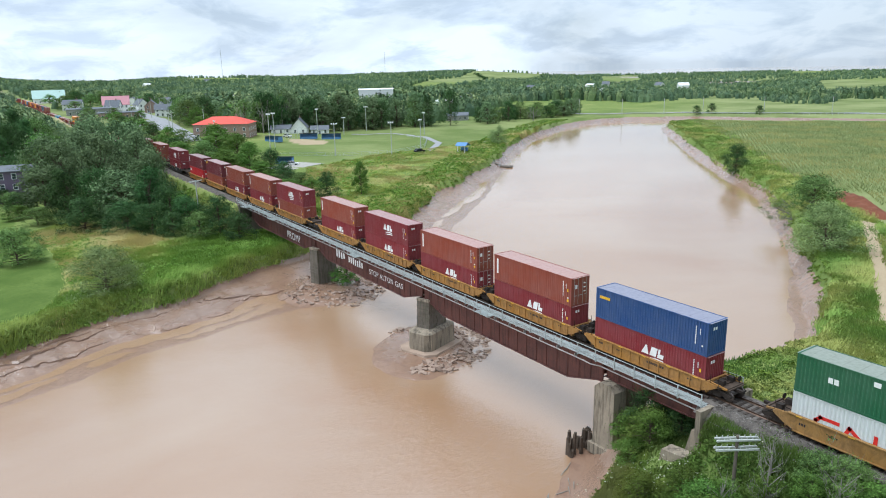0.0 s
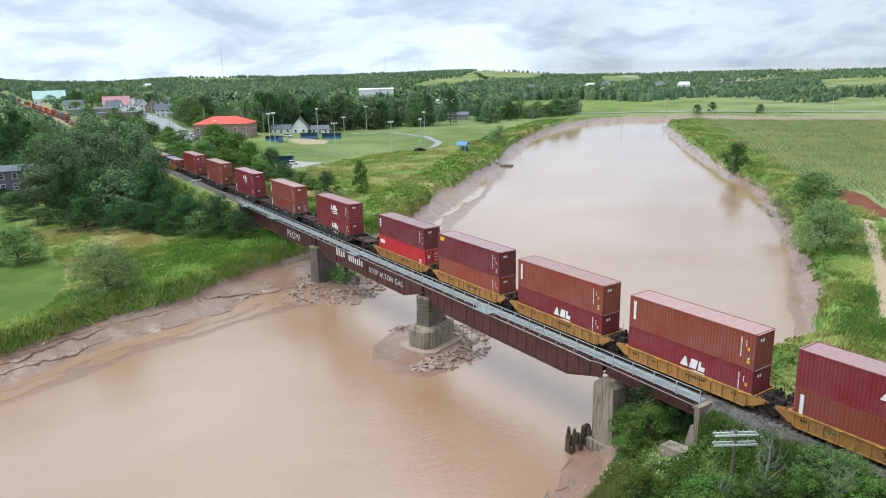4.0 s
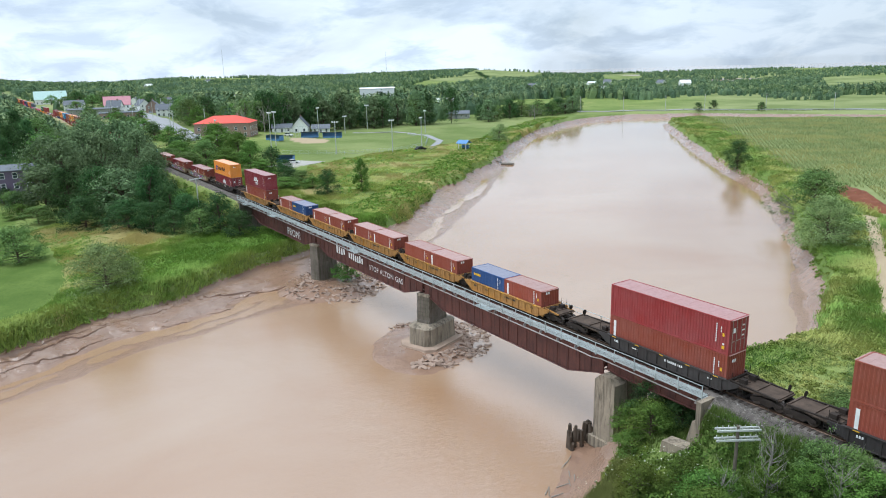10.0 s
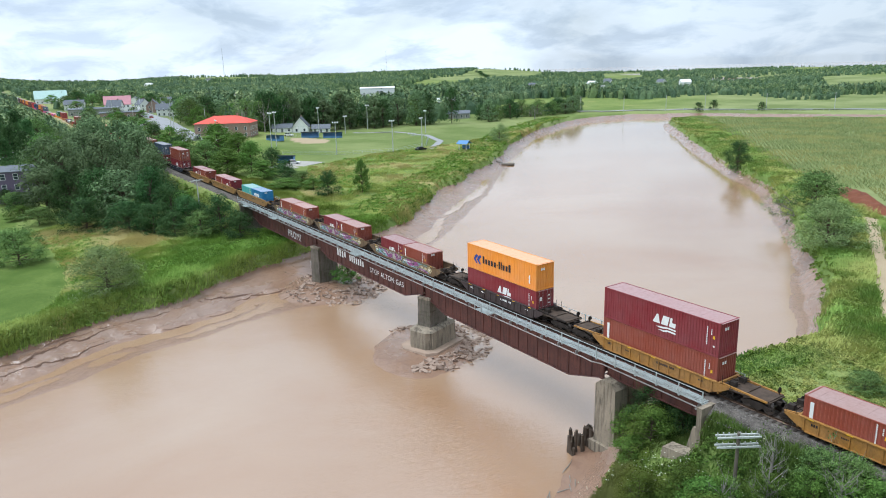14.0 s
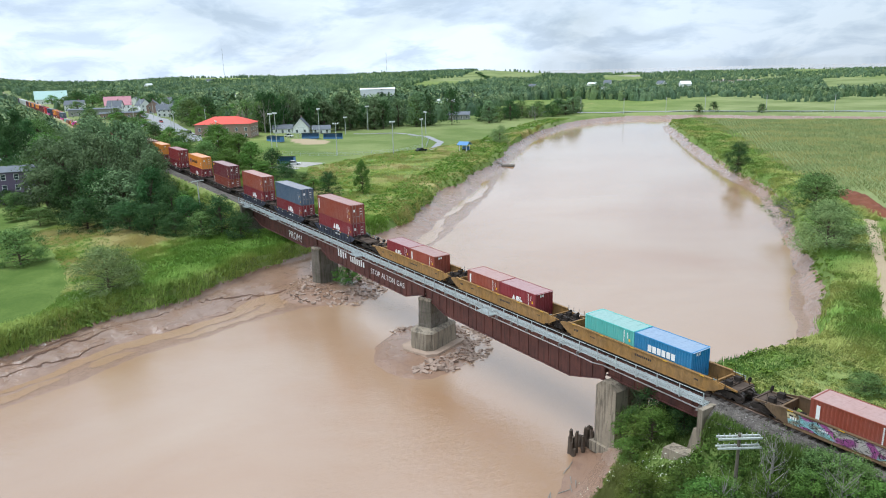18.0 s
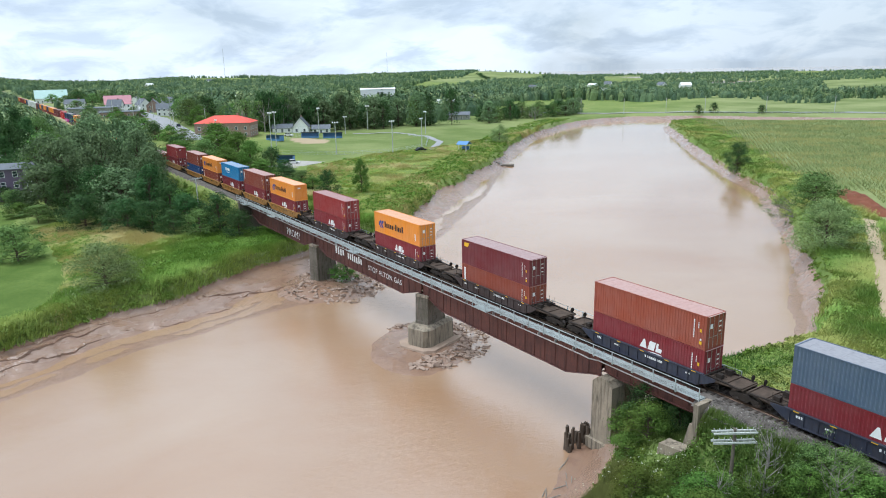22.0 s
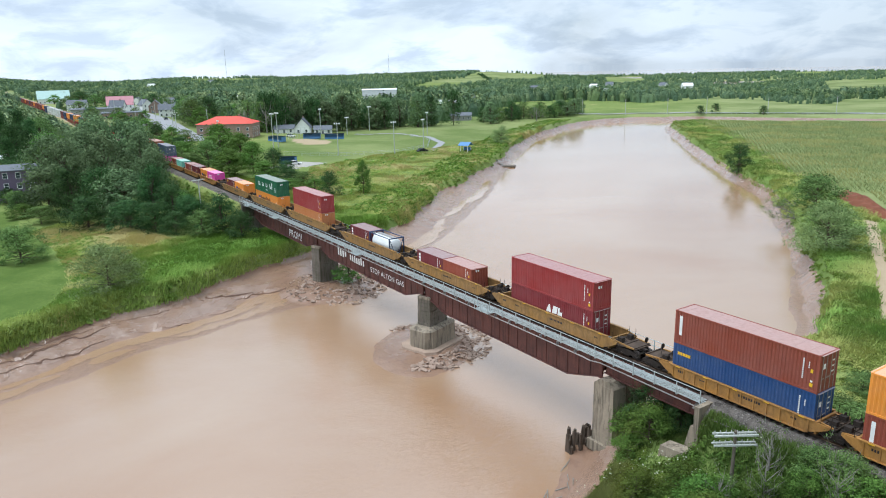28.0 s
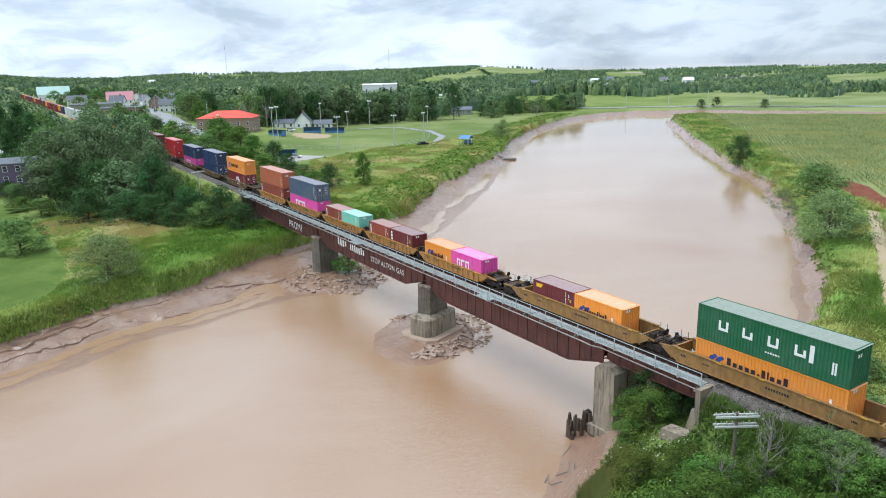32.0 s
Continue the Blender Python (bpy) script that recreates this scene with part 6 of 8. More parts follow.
house("barn", "long white barn with a pale green metal roof", -800, 24, 85, 28, 18, 5.0, 7.5, "white_siding", "roof_green", False, 1, 4.0, False, "barn")
house("warehouse", "white flat-roofed warehouse among the trees", -560, 258, 60, 30, 20, 15, 0.8, "white_siding", "white_siding", False, 2, 5.0, False, "warehouse", 5)
house("shed", "long low grey-roofed shed near the river", -372, 212, 50, 16, 8, 3.4, 1.6, "grey_siding", "roof_grey", chimney=False, category="shed")
house("shed", "low pale shed hidden under trees", -300, -30, 75, 22, 9, 3.6, 1.6, "white_siding", "white_siding", chimney=False, category="shed", base=5.0)
house("shop", "narrow white gabled shop on the main street", -500, 62, 165, 10, 8, 5.5, 4.0, "white_siding", "roof_grey", False, 2, 3.0, False, "shop")
house("house", "brown clapboard house with a dark roof on the main street", -548, 66, 165, 13, 9, 5.5, 4.0, "brick_wall", "roof_grey", False, 2)
house("house", "white house with a steep gable beside the shop", -520, 36, 60, 9, 7, 5.0, 4.2, "white_siding", "roof_grey", False, 2)
house("shop", "low tan shop with a flat roof beside the car park", -462, 29, 80, 22, 9, 3.8, 0.5, "brick_wall", "roof_grey", False, 1, 4.0, False, "shop")
_r = random.Random(21)
for _x, _y in ((-690, 130), (-760, 95), (-650, 160), (-470, 290), (-520, 330), (-440, 250), (-640, 612), (-668, 634), (-640, 735), (-610, 745), (-590, 720), (-700, 560), (-560, 540), (-820, 180), (-900, 60), (-1500, 260), (-1650, 420), (-760, 760)):
    house("house", "distant white house among trees and fields", _x, _y, _r.uniform(0, 180), _r.uniform(10, 16), _r.uniform(8, 10), _r.uniform(4.5, 6.5), _r.uniform(3, 4.5), "white_siding", _r.choice(["roof_grey", "roof_grey", "white_siding"]), False, 1, 4.0)


def light_pole(x, y, h, turn):
    ob = thing("light_pole", "tall grey floodlight pole at the ball field", "light pole", pose(x, y, up(x, y) - 0.2, 0, 0, turn), "floodlight poles round the field")
    bm = bmesh.new()
    rod(bm, (0, 0, 0), (0, 0, h), 0.2, 8, 0.12)
    part("pole", bm, "insulator_grey", ob)
    bm = bmesh.new()
    box(bm, -1.1, 1.1, -0.05, 0.05, h - 0.3, h - 0.15)
    part("crossarm", bm, "insulator_grey", ob)
    for k in (-0.9, 0.0, 0.9):
        bm = bmesh.new()
        prism(bm, [(-0.12, h - 0.1), (0.3, h - 0.25), (0.38, h + 0.2), (-0.05, h + 0.3)], "x", k - 0.25, k + 0.25)
        part("lamp_head", bm, "white_siding", ob)


for _x, _y, _h, _t in ((-284, 56, 14.5, 20), (-289, 60, 14.5, 20), (-251, 70, 12.5, 60), (-240, 89, 12.5, 90), (-244, 105, 12.5, 120), (-339, 102, 13.0, -60), (-346, 134, 13.0, -90), (-301, 143, 11.0, 180), (-337, 116, 9.0, -80), (-306, 40, 10.0, 0)):
    light_pole(_x, _y, _h, _t)


def dugout(x, y, turn, length, label):
    ob = thing("dugout", label, "dugout", pose(x, y, up(x, y), 0, 0, turn), "dugouts of the ball field")
    a = length / 2
    bm = bmesh.new()
    box(bm, -a, a, 1.2, 1.35, 0, 2.3)
    part("back_wall", bm, "roof_blue", ob)
    for s in (-1, 1):
        bm = bmesh.new()
        box(bm, s * a - 0.07, s * a + 0.07, -1.2, 1.2, 0, 2.2)
        part("side_wall", bm, "roof_blue", ob)
    bm = bmesh.new()
    box(bm, -a, a, -1.25, -1.15, 0, 0.9)
    part("front_wall", bm, "roof_blue", ob)
    bm = bmesh.new()
    prism(bm, [(-1.8, 2.75), (1.6, 2.25), (1.6, 2.4), (-1.8, 2.9)], "x", -a - 0.3, a + 0.3)
    part("roof", bm, "roof_grey", ob)
    bm = bmesh.new()
    box(bm, -a + 0.2, a - 0.2, 0.5, 1.0, 0.4, 0.5)
    part("bench", bm, "old_wood", ob)


dugout(-309, 67, 20, 9, "grey-roofed dugout beside the infield")
dugout(-318, 88, 62, 8, "blue dugout with an open front")
dugout(-312, 97, 62, 9, "larger blue dugout with a flat grey roof")
dugout(-243, 46, 50, 6, "blue booth at the parking lot")


def fence(name, pts, h, step, label):
    ob = thing(name, label, "fence", pose(0, 0, 0))
    for (ax, ay), (bx, by) in zip(pts, pts[1:]):
        n = max(1, round(math.hypot(bx - ax, by - ay) / step))
        for k in range(n):
            x, y = ax + (bx - ax) * k / n, ay + (by - ay) * k / n
            z = up(x, y)
            bm = bmesh.new()
            rod(bm, (x, y, z - 0.1), (x, y, z + h), 0.05, 5)
            part("post", bm, "galvanised", ob)
        for q in (0.1, 0.55, 0.98):
            bm = bmesh.new()
            rod(bm, (ax, ay, up(ax, ay) + h * q), (bx, by, up(bx, by) + h * q), 0.035, 4)
            part("rail", bm, "galvanised", ob)


fence("outfield_fence", [(-262, 52), (-248, 72), (-242, 92), (-252, 112), (-275, 128), (-300, 132)], 1.3, 3.5, "low chain-link fence round the outfield")
fence("backstop", [(-318, 76), (-322, 84), (-318, 94)], 5.0, 2.2, "tall chain-link backstop behind home plate")


def gazebo():
    ob = thing("gazebo", "small open shelter with a blue roof by the path", "gazebo", pose(-227, 114, up(-227, 114), 0, 0, 25))
    for x in (-1.6, 1.6):
        for y in (-1.3, 1.3):
            bm = bmesh.new()
            box(bm, x - 0.1, x + 0.1, y - 0.1, y + 0.1, 0, 2.6)
            part("post", bm, "white_siding", ob)
    bm = bmesh.new()
    prism(bm, [(-2.1, 2.5), (0, 3.7), (2.1, 2.5), (2.1, 2.62), (0, 3.84), (-2.1, 2.62)], "x", -2.4, 2.4)
    part("roof", bm, "roof_blue", ob)
    bm = bmesh.new()
    box(bm, -1.6, 1.6, 1.2, 1.3, 0, 1.8)
    part("back_panel", bm, "roof_blue", ob)
    bm = bmesh.new()
    box(bm, -0.8, 0.8, -0.4, 0.4, 0.7, 0.78)
    part("table", bm, "old_wood", ob)


gazebo()


def dock():
    ob = thing("dock", "grey boat ramp with a small floating dock", "dock", pose(-207.5, 117.5, 0, 0, 0, 40))
    bm = bmesh.new()
    prism(bm, [(-9, 3.4), (0, 0.7), (0, 0.9), (-9, 3.6)], "y", -0.8, 0.8)
    part("ramp", bm, "old_wood", ob)
    for s in (-0.8, 0.8):
        bm = bmesh.new()
        rod(bm, (-9, s, 4.5), (0, s, 1.8), 0.04, 5)
        for k in range(5):
            rod(bm, (-9 + k * 2.2, s, 3.5 - k * 0.66), (-9 + k * 2.2, s, 4.5 - k * 0.66), 0.04, 5)
        part("handrail", bm, "galvanised", ob)
    bm = bmesh.new()
    box(bm, 0, 4.5, -1.6, 1.6, 0.1, 0.55)
    part("float", bm, "old_wood", ob)


dock()


def car(x, y, turn, paint, label, big=False, name="parked_car", group="parked cars"):
    ob = thing(name, label, "car", pose(x, y, up(x, y) + 0.06, 0, 0, turn), group)
    k = 1.12 if big else 1.0
    bm = bmesh.new()
    prism(bm, [(-2.2 * k, 0.35), (2.2 * k, 0.35), (2.25 * k, 0.75), (1.25 * k, 0.95), (-2.0 * k, 1.0), (-2.25 * k, 0.8)], "y", -0.88, 0.88)
    part("body", bm, paint, ob)
    bm = bmesh.new()
    prism(bm, [(-1.7 * k, 0.98), (1.1 * k, 0.95), (0.45 * k, 1.45), (-1.3 * k, 1.5)], "y", -0.76, 0.76)
    part("cabin", bm, "glass_dark", ob)
    bm = bmesh.new()
    box(bm, -1.25 * k, 0.42 * k, -0.74, 0.74, 1.46, 1.53)
    part("roof", bm, paint, ob)
    for sx in (-1.35, 1.35):
        for sy in (-0.85, 0.85):
            bm = bmesh.new()
            rod(bm, (sx * k, sy - 0.1, 0.33), (sx * k, sy + 0.1, 0.33), 0.33, 10)
            part("wheel", bm, "rubber", ob)
    return ob


car(-236, 46, 60, "car_paint_white", "white car parked on the gravel lot")
car(-237, 100, 100, "car_paint_dark", "dark pickup parked beside the outfield", True)
car(-325, 80, 30, "car_paint_white", "white car parked behind the backstop")
for _k, (_x, _y) in enumerate(((-416, 33), (-408, 32), (-400, 32), (-392, 33))):
    car(_x, _y, 78, ("car_paint_dark", "car_paint_grey", "car_paint_dark", "car_paint_grey")[_k], "dark car parked along the street")
car(-520, 58, 170, "car_paint_grey", "grey car standing on the main street")
car(-365, 62, 60, "car_paint_dark", "dark car parked beside the red-roofed hall")

ROAD = [(-320, 34), (-336, 36), (-394, 42), (-438, 46), (-481, 48), (-532, 51), (-640, 66)]
RED_CAR = car(-409, 42, 0, "car_paint_red", "red car driving down the main street", name="moving_car", group="cars driving on the street")
DARK_CAR = car(-372, 44, 180, "car_paint_dark", "dark car driving up the main street", name="moving_car", group="cars driving on the street")


def on_road(x, side, turn):
    """A car's place on the main street at x, side metres from its middle."""
    for (ax, ay), (bx, by) in zip(ROAD, ROAD[1:]):
        if bx <= x <= ax:
            f = (x - ax) / (bx - ax)
            y = ay + (by - ay) * f + side
            return pose(x, y, max(up(x, y), up(x, y + 2), up(x, y - 2)) + 0.1, 0, 0, math.degrees(math.atan2(ay - by, ax - bx)) + turn)


draped("road", ROAD + [(-760, 104), (-1000, 170)], 9, 0.06, "asphalt", "grey asphalt main street of the town", "road")
draped("road_marking", ROAD[1:6], 0.4, 0.11, "white_paint", "white centre line of the main street", "road marking")
draped("parking_lot", [(-430, 37), (-372, 31)], 12, 0.06, "asphalt", "asphalt strip with parked cars", "parking lot")
draped("parking_lot", [(-229, 38), (-238, 54)], 12, 0.05, "gravel", "grey gravel parking lot", "parking lot")
draped("path", [(-232, 96), (-246, 112), (-262, 126), (-290, 136), (-320, 136), (-336, 120)], 3.0, 0.05, "asphalt", "grey asphalt path round the field", "path")
draped("path", [(-224, 120), (-232, 128), (-245, 140), (-258, 150)], 3.2, 0.05, "asphalt", "short asphalt drive to the dock", "path")
draped("road", [(-560, 250), (-470, 262), (-400, 292), (-374, 308), (-352, 322), (-336, 344), (-318, 368), (-294, 386), (-262, 404), (-228, 424), (-150, 462), (200, 640)], 7, 0.25, "asphalt", "far road along the river bend", "road")


def guard_rail():
    ob = thing("guard_rail", "grey steel guard rail along the far road", "guard rail", pose(0, 0, 0))
    for k in range(36):
        x, y = -316 + k * 2.85, 364 + k * 1.6
        z = up(x, y)
        bm = bmesh.new()
        box(bm, x - 0.1, x + 0.1, y - 0.1, y + 0.1, z, z + 1.1)
        part("post", bm, "galvanised", ob)
        bm = bmesh.new()
        x2, y2 = x + 2.85, y + 1.6
        prism(bm, [(x, y), (x2, y2), (x2, y2 + 0.1), (x, y + 0.1)], "z", z + 0.75, z + 1.15)
        part("rail", bm, "insulator_grey", ob)


guard_rail()


def utility_pole(x, y, h=11.0):
    ob = thing("utility_pole", "tall timber utility pole", "utility pole", pose(x, y, up(x, y) - 0.3, 0, 0, 30), "poles along the roads")
    bm = bmesh.new()
    rod(bm, (0, 0, 0), (0, 0, h), 0.2, 7, 0.14)
    part("pole", bm, "insulator_grey", ob)
    bm = bmesh.new()
    box(bm, -1.2, 1.2, -0.07, 0.07, h - 0.7, h - 0.55)
    part("crossarm", bm, "old_wood", ob)


for _x, _y in ((-362, 311), (-337, 327), (-321, 351), (-303, 369), (-274, 394), (-240, 415), (-345, 32), (-372, 54), (-420, 58), (-455, 46), (-480, 62), (-510, 50), (-540, 70), (-575, 60), (-620, 84), (-440, 32), (-470, 26), (-360, 34), (-590, 40), (-660, 40)):
    utility_pole(_x, _y)


def mast(x, y, h):
    ob = thing("radio_mast", "thin distant lattice radio mast", "mast", pose(x, y, up(x, y)), "far masts")
    for k in range(3):
        a = k * 2.094
        bm = bmesh.new()
        rod(bm, (1.2 * math.cos(a), 1.2 * math.sin(a), 0), (0.3 * math.cos(a), 0.3 * math.sin(a), h), 0.16, 4)
        part("leg", bm, "insulator_grey", ob)
    bm = bmesh.new()
    n = 14
    for k in range(n):
        f = 1.2 - 0.9 * k / n
        for j in range(3):
            a, b = j * 2.094, (j + 1) * 2.094
            rod(bm, (f * math.cos(a), f * math.sin(a), h * k / n), (f * math.cos(b), f * math.sin(b), h * (k + 1) / n), 0.08, 3)
    part("lattice", bm, "insulator_grey", ob)


mast(-2250, 640, 88)
mast(-2000, 1080, 70)


# ---- trees and shrubs ----
LEFT_TREES = [
    (-143, -44, 6.6, 8.7, "broad"),
    (-113, -34, 7.1, 10.1, "willow"),
    (-214, -32, 17.3, 12.2, "poplar"),
    (-194, -30, 17, 11, "poplar"),
    (-214, -23, 18.6, 13, "poplar"),
    (-188, -22, 18.3, 11.5, "poplar"),
    (-217, -13, 20.3, 13.3, "poplar"),
    (-197, -12, 18, 10.5, "poplar"),
    (-186, -11, 14.4, 9.2, "poplar"),
    (-190, -35, 11, 10.7, "poplar"),
    (-179, -31, 11.7, 10.9, "dark"),
    (-171, -26, 12.1, 11.1, "dark"),
    (-166, -22, 12.2, 10.9, "poplar"),
    (-162, -17, 12.1, 10, "dark"),
    (-157, -14, 8.7, 8.4, "dark"),
    (-151, -12, 7.3, 7.5, "dark"),
    (-152, -19, 6.2, 7.5, "dark"),
    (-142, -8, 8, 8.9, "dark"),
    (-136, -6, 5.4, 6.3, "dark"),
    (-142, -12, 5.2, 7.1, "broad"),
    (-147, -16, 4.9, 7.3, "dark"),
    (-156, -23, 6.8, 8.9, "dark"),
    (-165, -30, 7, 9.4, "dark"),
    (-151, -7, 4, 5, "broad"),
    (-157, -8.5, 4.4, 6, "dark"),
    (-164, -8.5, 4.4, 6, "broad"),
    (-171, -9, 5, 6.5, "bright"),
    (-178, -8, 4.6, 6, "broad"),
    (-186, -7.5, 4.6, 6, "dark"),
]
SCREEN_TREES = [
    (-235, -23, 15.5, 13, "poplar"),
    (-239, -16, 20, 14, "poplar"),
    (-230, -7, 18.5, 13, "poplar"),
    (-222, -8, 15.5, 12, "poplar"),
    (-209, -8, 12, 10, "poplar"),
    (-222, -20, 16, 12, "poplar"),
    (-247, -16, 20.5, 13, "poplar"),
    (-228, -32, 13, 12, "broad"),
    (-205, -41, 4.5, 7, "broad"),
    (-196, -40, 5, 8, "dark"),
    (-188, -41, 3.5, 6, "bright"),
    (-214, -43, 4, 7, "dark"),
    (-178, -38, 4, 7, "broad"),
    (-222, -41, 4.5, 8, "bright"),
]
TOWN_SIDE_TREES = [
    (-330, -32, 16, 12, "spruce"),
    (-329, -25, 12, 12, "broad"),
    (-318, -39, 17, 11, "spruce"),
    (-303, -30, 15, 10, "spruce"),
    (-290, -37, 15, 10.5, "spruce"),
    (-282, -33, 13, 9, "spruce"),
    (-274, -39, 12, 9, "spruce"),
    (-269, -28, 13.3, 12, "bright"),
    (-260, -36, 8, 12.6, "dark"),
    (-254, -27, 8.4, 10.3, "broad"),
    (-319, -19, 6, 11, "bright"),
    (-379, -20, 6, 11, "bright"),
    (-429, -24, 6, 12, "broad"),
    (-519, -36, 11, 18, "broad"),
    (-599, -36, 12, 18, "broad"),
    (-244, 5, 4.6, 11.1, "broad"),
    (-255, 12, 9.2, 12.7, "bright"),
    (-233, 9, 6.5, 9.7, "broad"),
]
BEHIND_TRACK_TREES = [
    (-259, 27, 14, 15.3, "bright"),
    (-246, 30, 11.8, 12.5, "bright"),
    (-237, 16, 10.8, 11.9, "broad"),
    (-225, 19, 9.1, 11.4, "bright"),
    (-228, 28, 10.2, 9.7, "bright"),
    (-214, 30, 8.7, 8.3, "dark"),
    (-201, 29, 5.8, 7.8, "dark"),
    (-208, 25, 5.7, 8.9, "bright"),
    (-190, 30, 3.9, 6.6, "broad"),
    (-196, 29, 3.7, 6.8, "dark"),
    (-187, 24, 2.9, 9.7, "bright"),
    (-168, 28, 6.7, 5.7, "dark"),
    (-166, 37, 9, 4.2, "bright"),
    (-464, 75, 13, 19, "broad"),
    (-245, 146, 7.3, 9.1, "willow"),
    (-180, 29, 3.2, 6.5, "bright"),
]
RIGHT_BANK_TREES = [
    (-133, 154, 9.1, 8.2, "dark"),
    (-62, 74.5, 8.5, 12, "willow"),
    (-66, 82, 6.0, 9, "broad"),
    (-79, 101, 8.5, 10, "broad"),
    (-72, 93, 5.0, 8, "broad"),
]

TREE_LABEL = {"broad": "leafy green broadleaf tree", "poplar": "tall grey-green poplar with airy foliage", "willow": "silvery round willow bush", "dark": "dense dark green tree", "bright": "young bright green tree", "dead": "half-dead tree with bare grey branches", "spruce": "dark pointed spruce"}
TREE_LEAF = {"broad": "leaf_broad", "poplar": "leaf_poplar", "willow": "leaf_willow", "dark": "leaf_dark", "bright": "leaf_bright", "dead": "leaf_broad", "shrub": "leaf_shrub", "spruce": "leaf_dark"}


def leaf_quads(centres, sizes, rs, flat=0.0, out=None, loose=0.42):
    """Open diamonds at the centres: of random turn, or facing roughly outwards from their clump."""
    n = len(centres)
    if out is not None:
        m = out / (np.linalg.norm(out, axis=1, keepdims=True) + 1e-6) + rs.normal(size=(n, 3)) * loose
        m /= np.linalg.norm(m, axis=1, keepdims=True)
        a = np.cross(m, rs.normal(size=(n, 3)))
        a /= np.linalg.norm(a, axis=1, keepdims=True)
        b = np.cross(m, a)
        s = sizes[:, None]
        return np.stack([centres - a * s, centres - b * s * 0.6, centres + a * s, centres + b * s * 0.6], 1)
    a = rs.normal(size=(n, 3))
    a[:, 2] *= 1 - flat
    a /= np.linalg.norm(a, axis=1, keepdims=True)
    b = np.cross(a, rs.normal(size=(n, 3)))
    b /= np.linalg.norm(b, axis=1, keepdims=True)
    s = sizes[:, None]
    return np.stack([centres - a * s, centres + b * s * 0.55, centres + a * s, centres - b * s * 0.55], 1)


def soft_normals(me, corners, out, share=0.5):
    """Leaves take part of their shading from the round form of the clump."""
    k = corners.shape[1]
    f = np.cross(corners[:, 1] - corners[:, 0], corners[:, 2] - corners[:, 0])
    f /= np.linalg.norm(f, axis=1, keepdims=True) + 1e-9
    o = out / (np.linalg.norm(out, axis=1, keepdims=True) + 1e-9)
    m = o * share + f * (1 - share)
    m /= np.linalg.norm(m, axis=1, keepdims=True) + 1e-9
    me.normals_split_custom_set_from_vertices(np.repeat(m, k, axis=0).tolist())
    return me


def crown_points(rs, h, w, n, kind):
    """Leaves in loose, overlapping clumps round the ends of limbs: returns the points, their outward ways and the limb ends."""
    kind = "dark" if kind == "shrub" else kind
    lo = {"poplar": 0.08, "willow": 0.0, "dark": 0.02, "bright": 0.08, "broad": 0.06, "dead": 0.3, "spruce": 0.05}[kind]
    clumps = {"poplar": 95, "willow": 80, "dark": 80, "bright": 70, "broad": 85, "dead": 14, "spruce": 110}[kind]
    pts, outs, ends = [], [], []
    lobe = rs.uniform(0, 2 * math.pi, 3)
    for k in range(clumps):
        f = rs.uniform(0, 1) ** 0.85
        z = h * (lo + (0.97 - lo) * f)
        belly = {"poplar": math.sin(math.pi * min(0.97, 0.2 + 0.76 * f)) ** 0.75, "willow": math.cos(f * 1.45) ** 0.6, "dark": math.cos(f * 1.4) ** 0.65, "bright": math.sin(math.pi * min(0.96, 0.22 + 0.74 * f)), "broad": math.sin(math.pi * min(0.95, 0.26 + 0.68 * f)) ** 0.75, "dead": 1.0, "spruce": 1.05 - f}[kind]
        a = rs.uniform(0, 2 * math.pi)
        uneven = 1 + 0.16 * math.sin(2 * a + lobe[0]) + 0.12 * math.sin(3 * a + lobe[1] + 4 * f)
        r = w / 2 * belly * uneven * rs.uniform(0.15, 1.0) ** 0.5
        c = np.array([r * math.cos(a), r * math.sin(a), z])
        size = rs.uniform(0.09, 0.19) * w
        m = int(n / clumps * rs.uniform(0.5, 1.5))
        d = rs.normal(size=(m, 3)) * 0.55
        d *= size
        d[:, 2] *= 0.8
        pts.append(c + d)
        outs.append(d / size + np.array([0.35 * math.cos(a), 0.35 * math.sin(a), 0.25]))
        ends.append(c)
    p, o = np.concatenate(pts), np.concatenate(outs)
    ok = p[:, 2] > 0.02 * h
    return p[ok], o[ok], ends


PROTO = {}


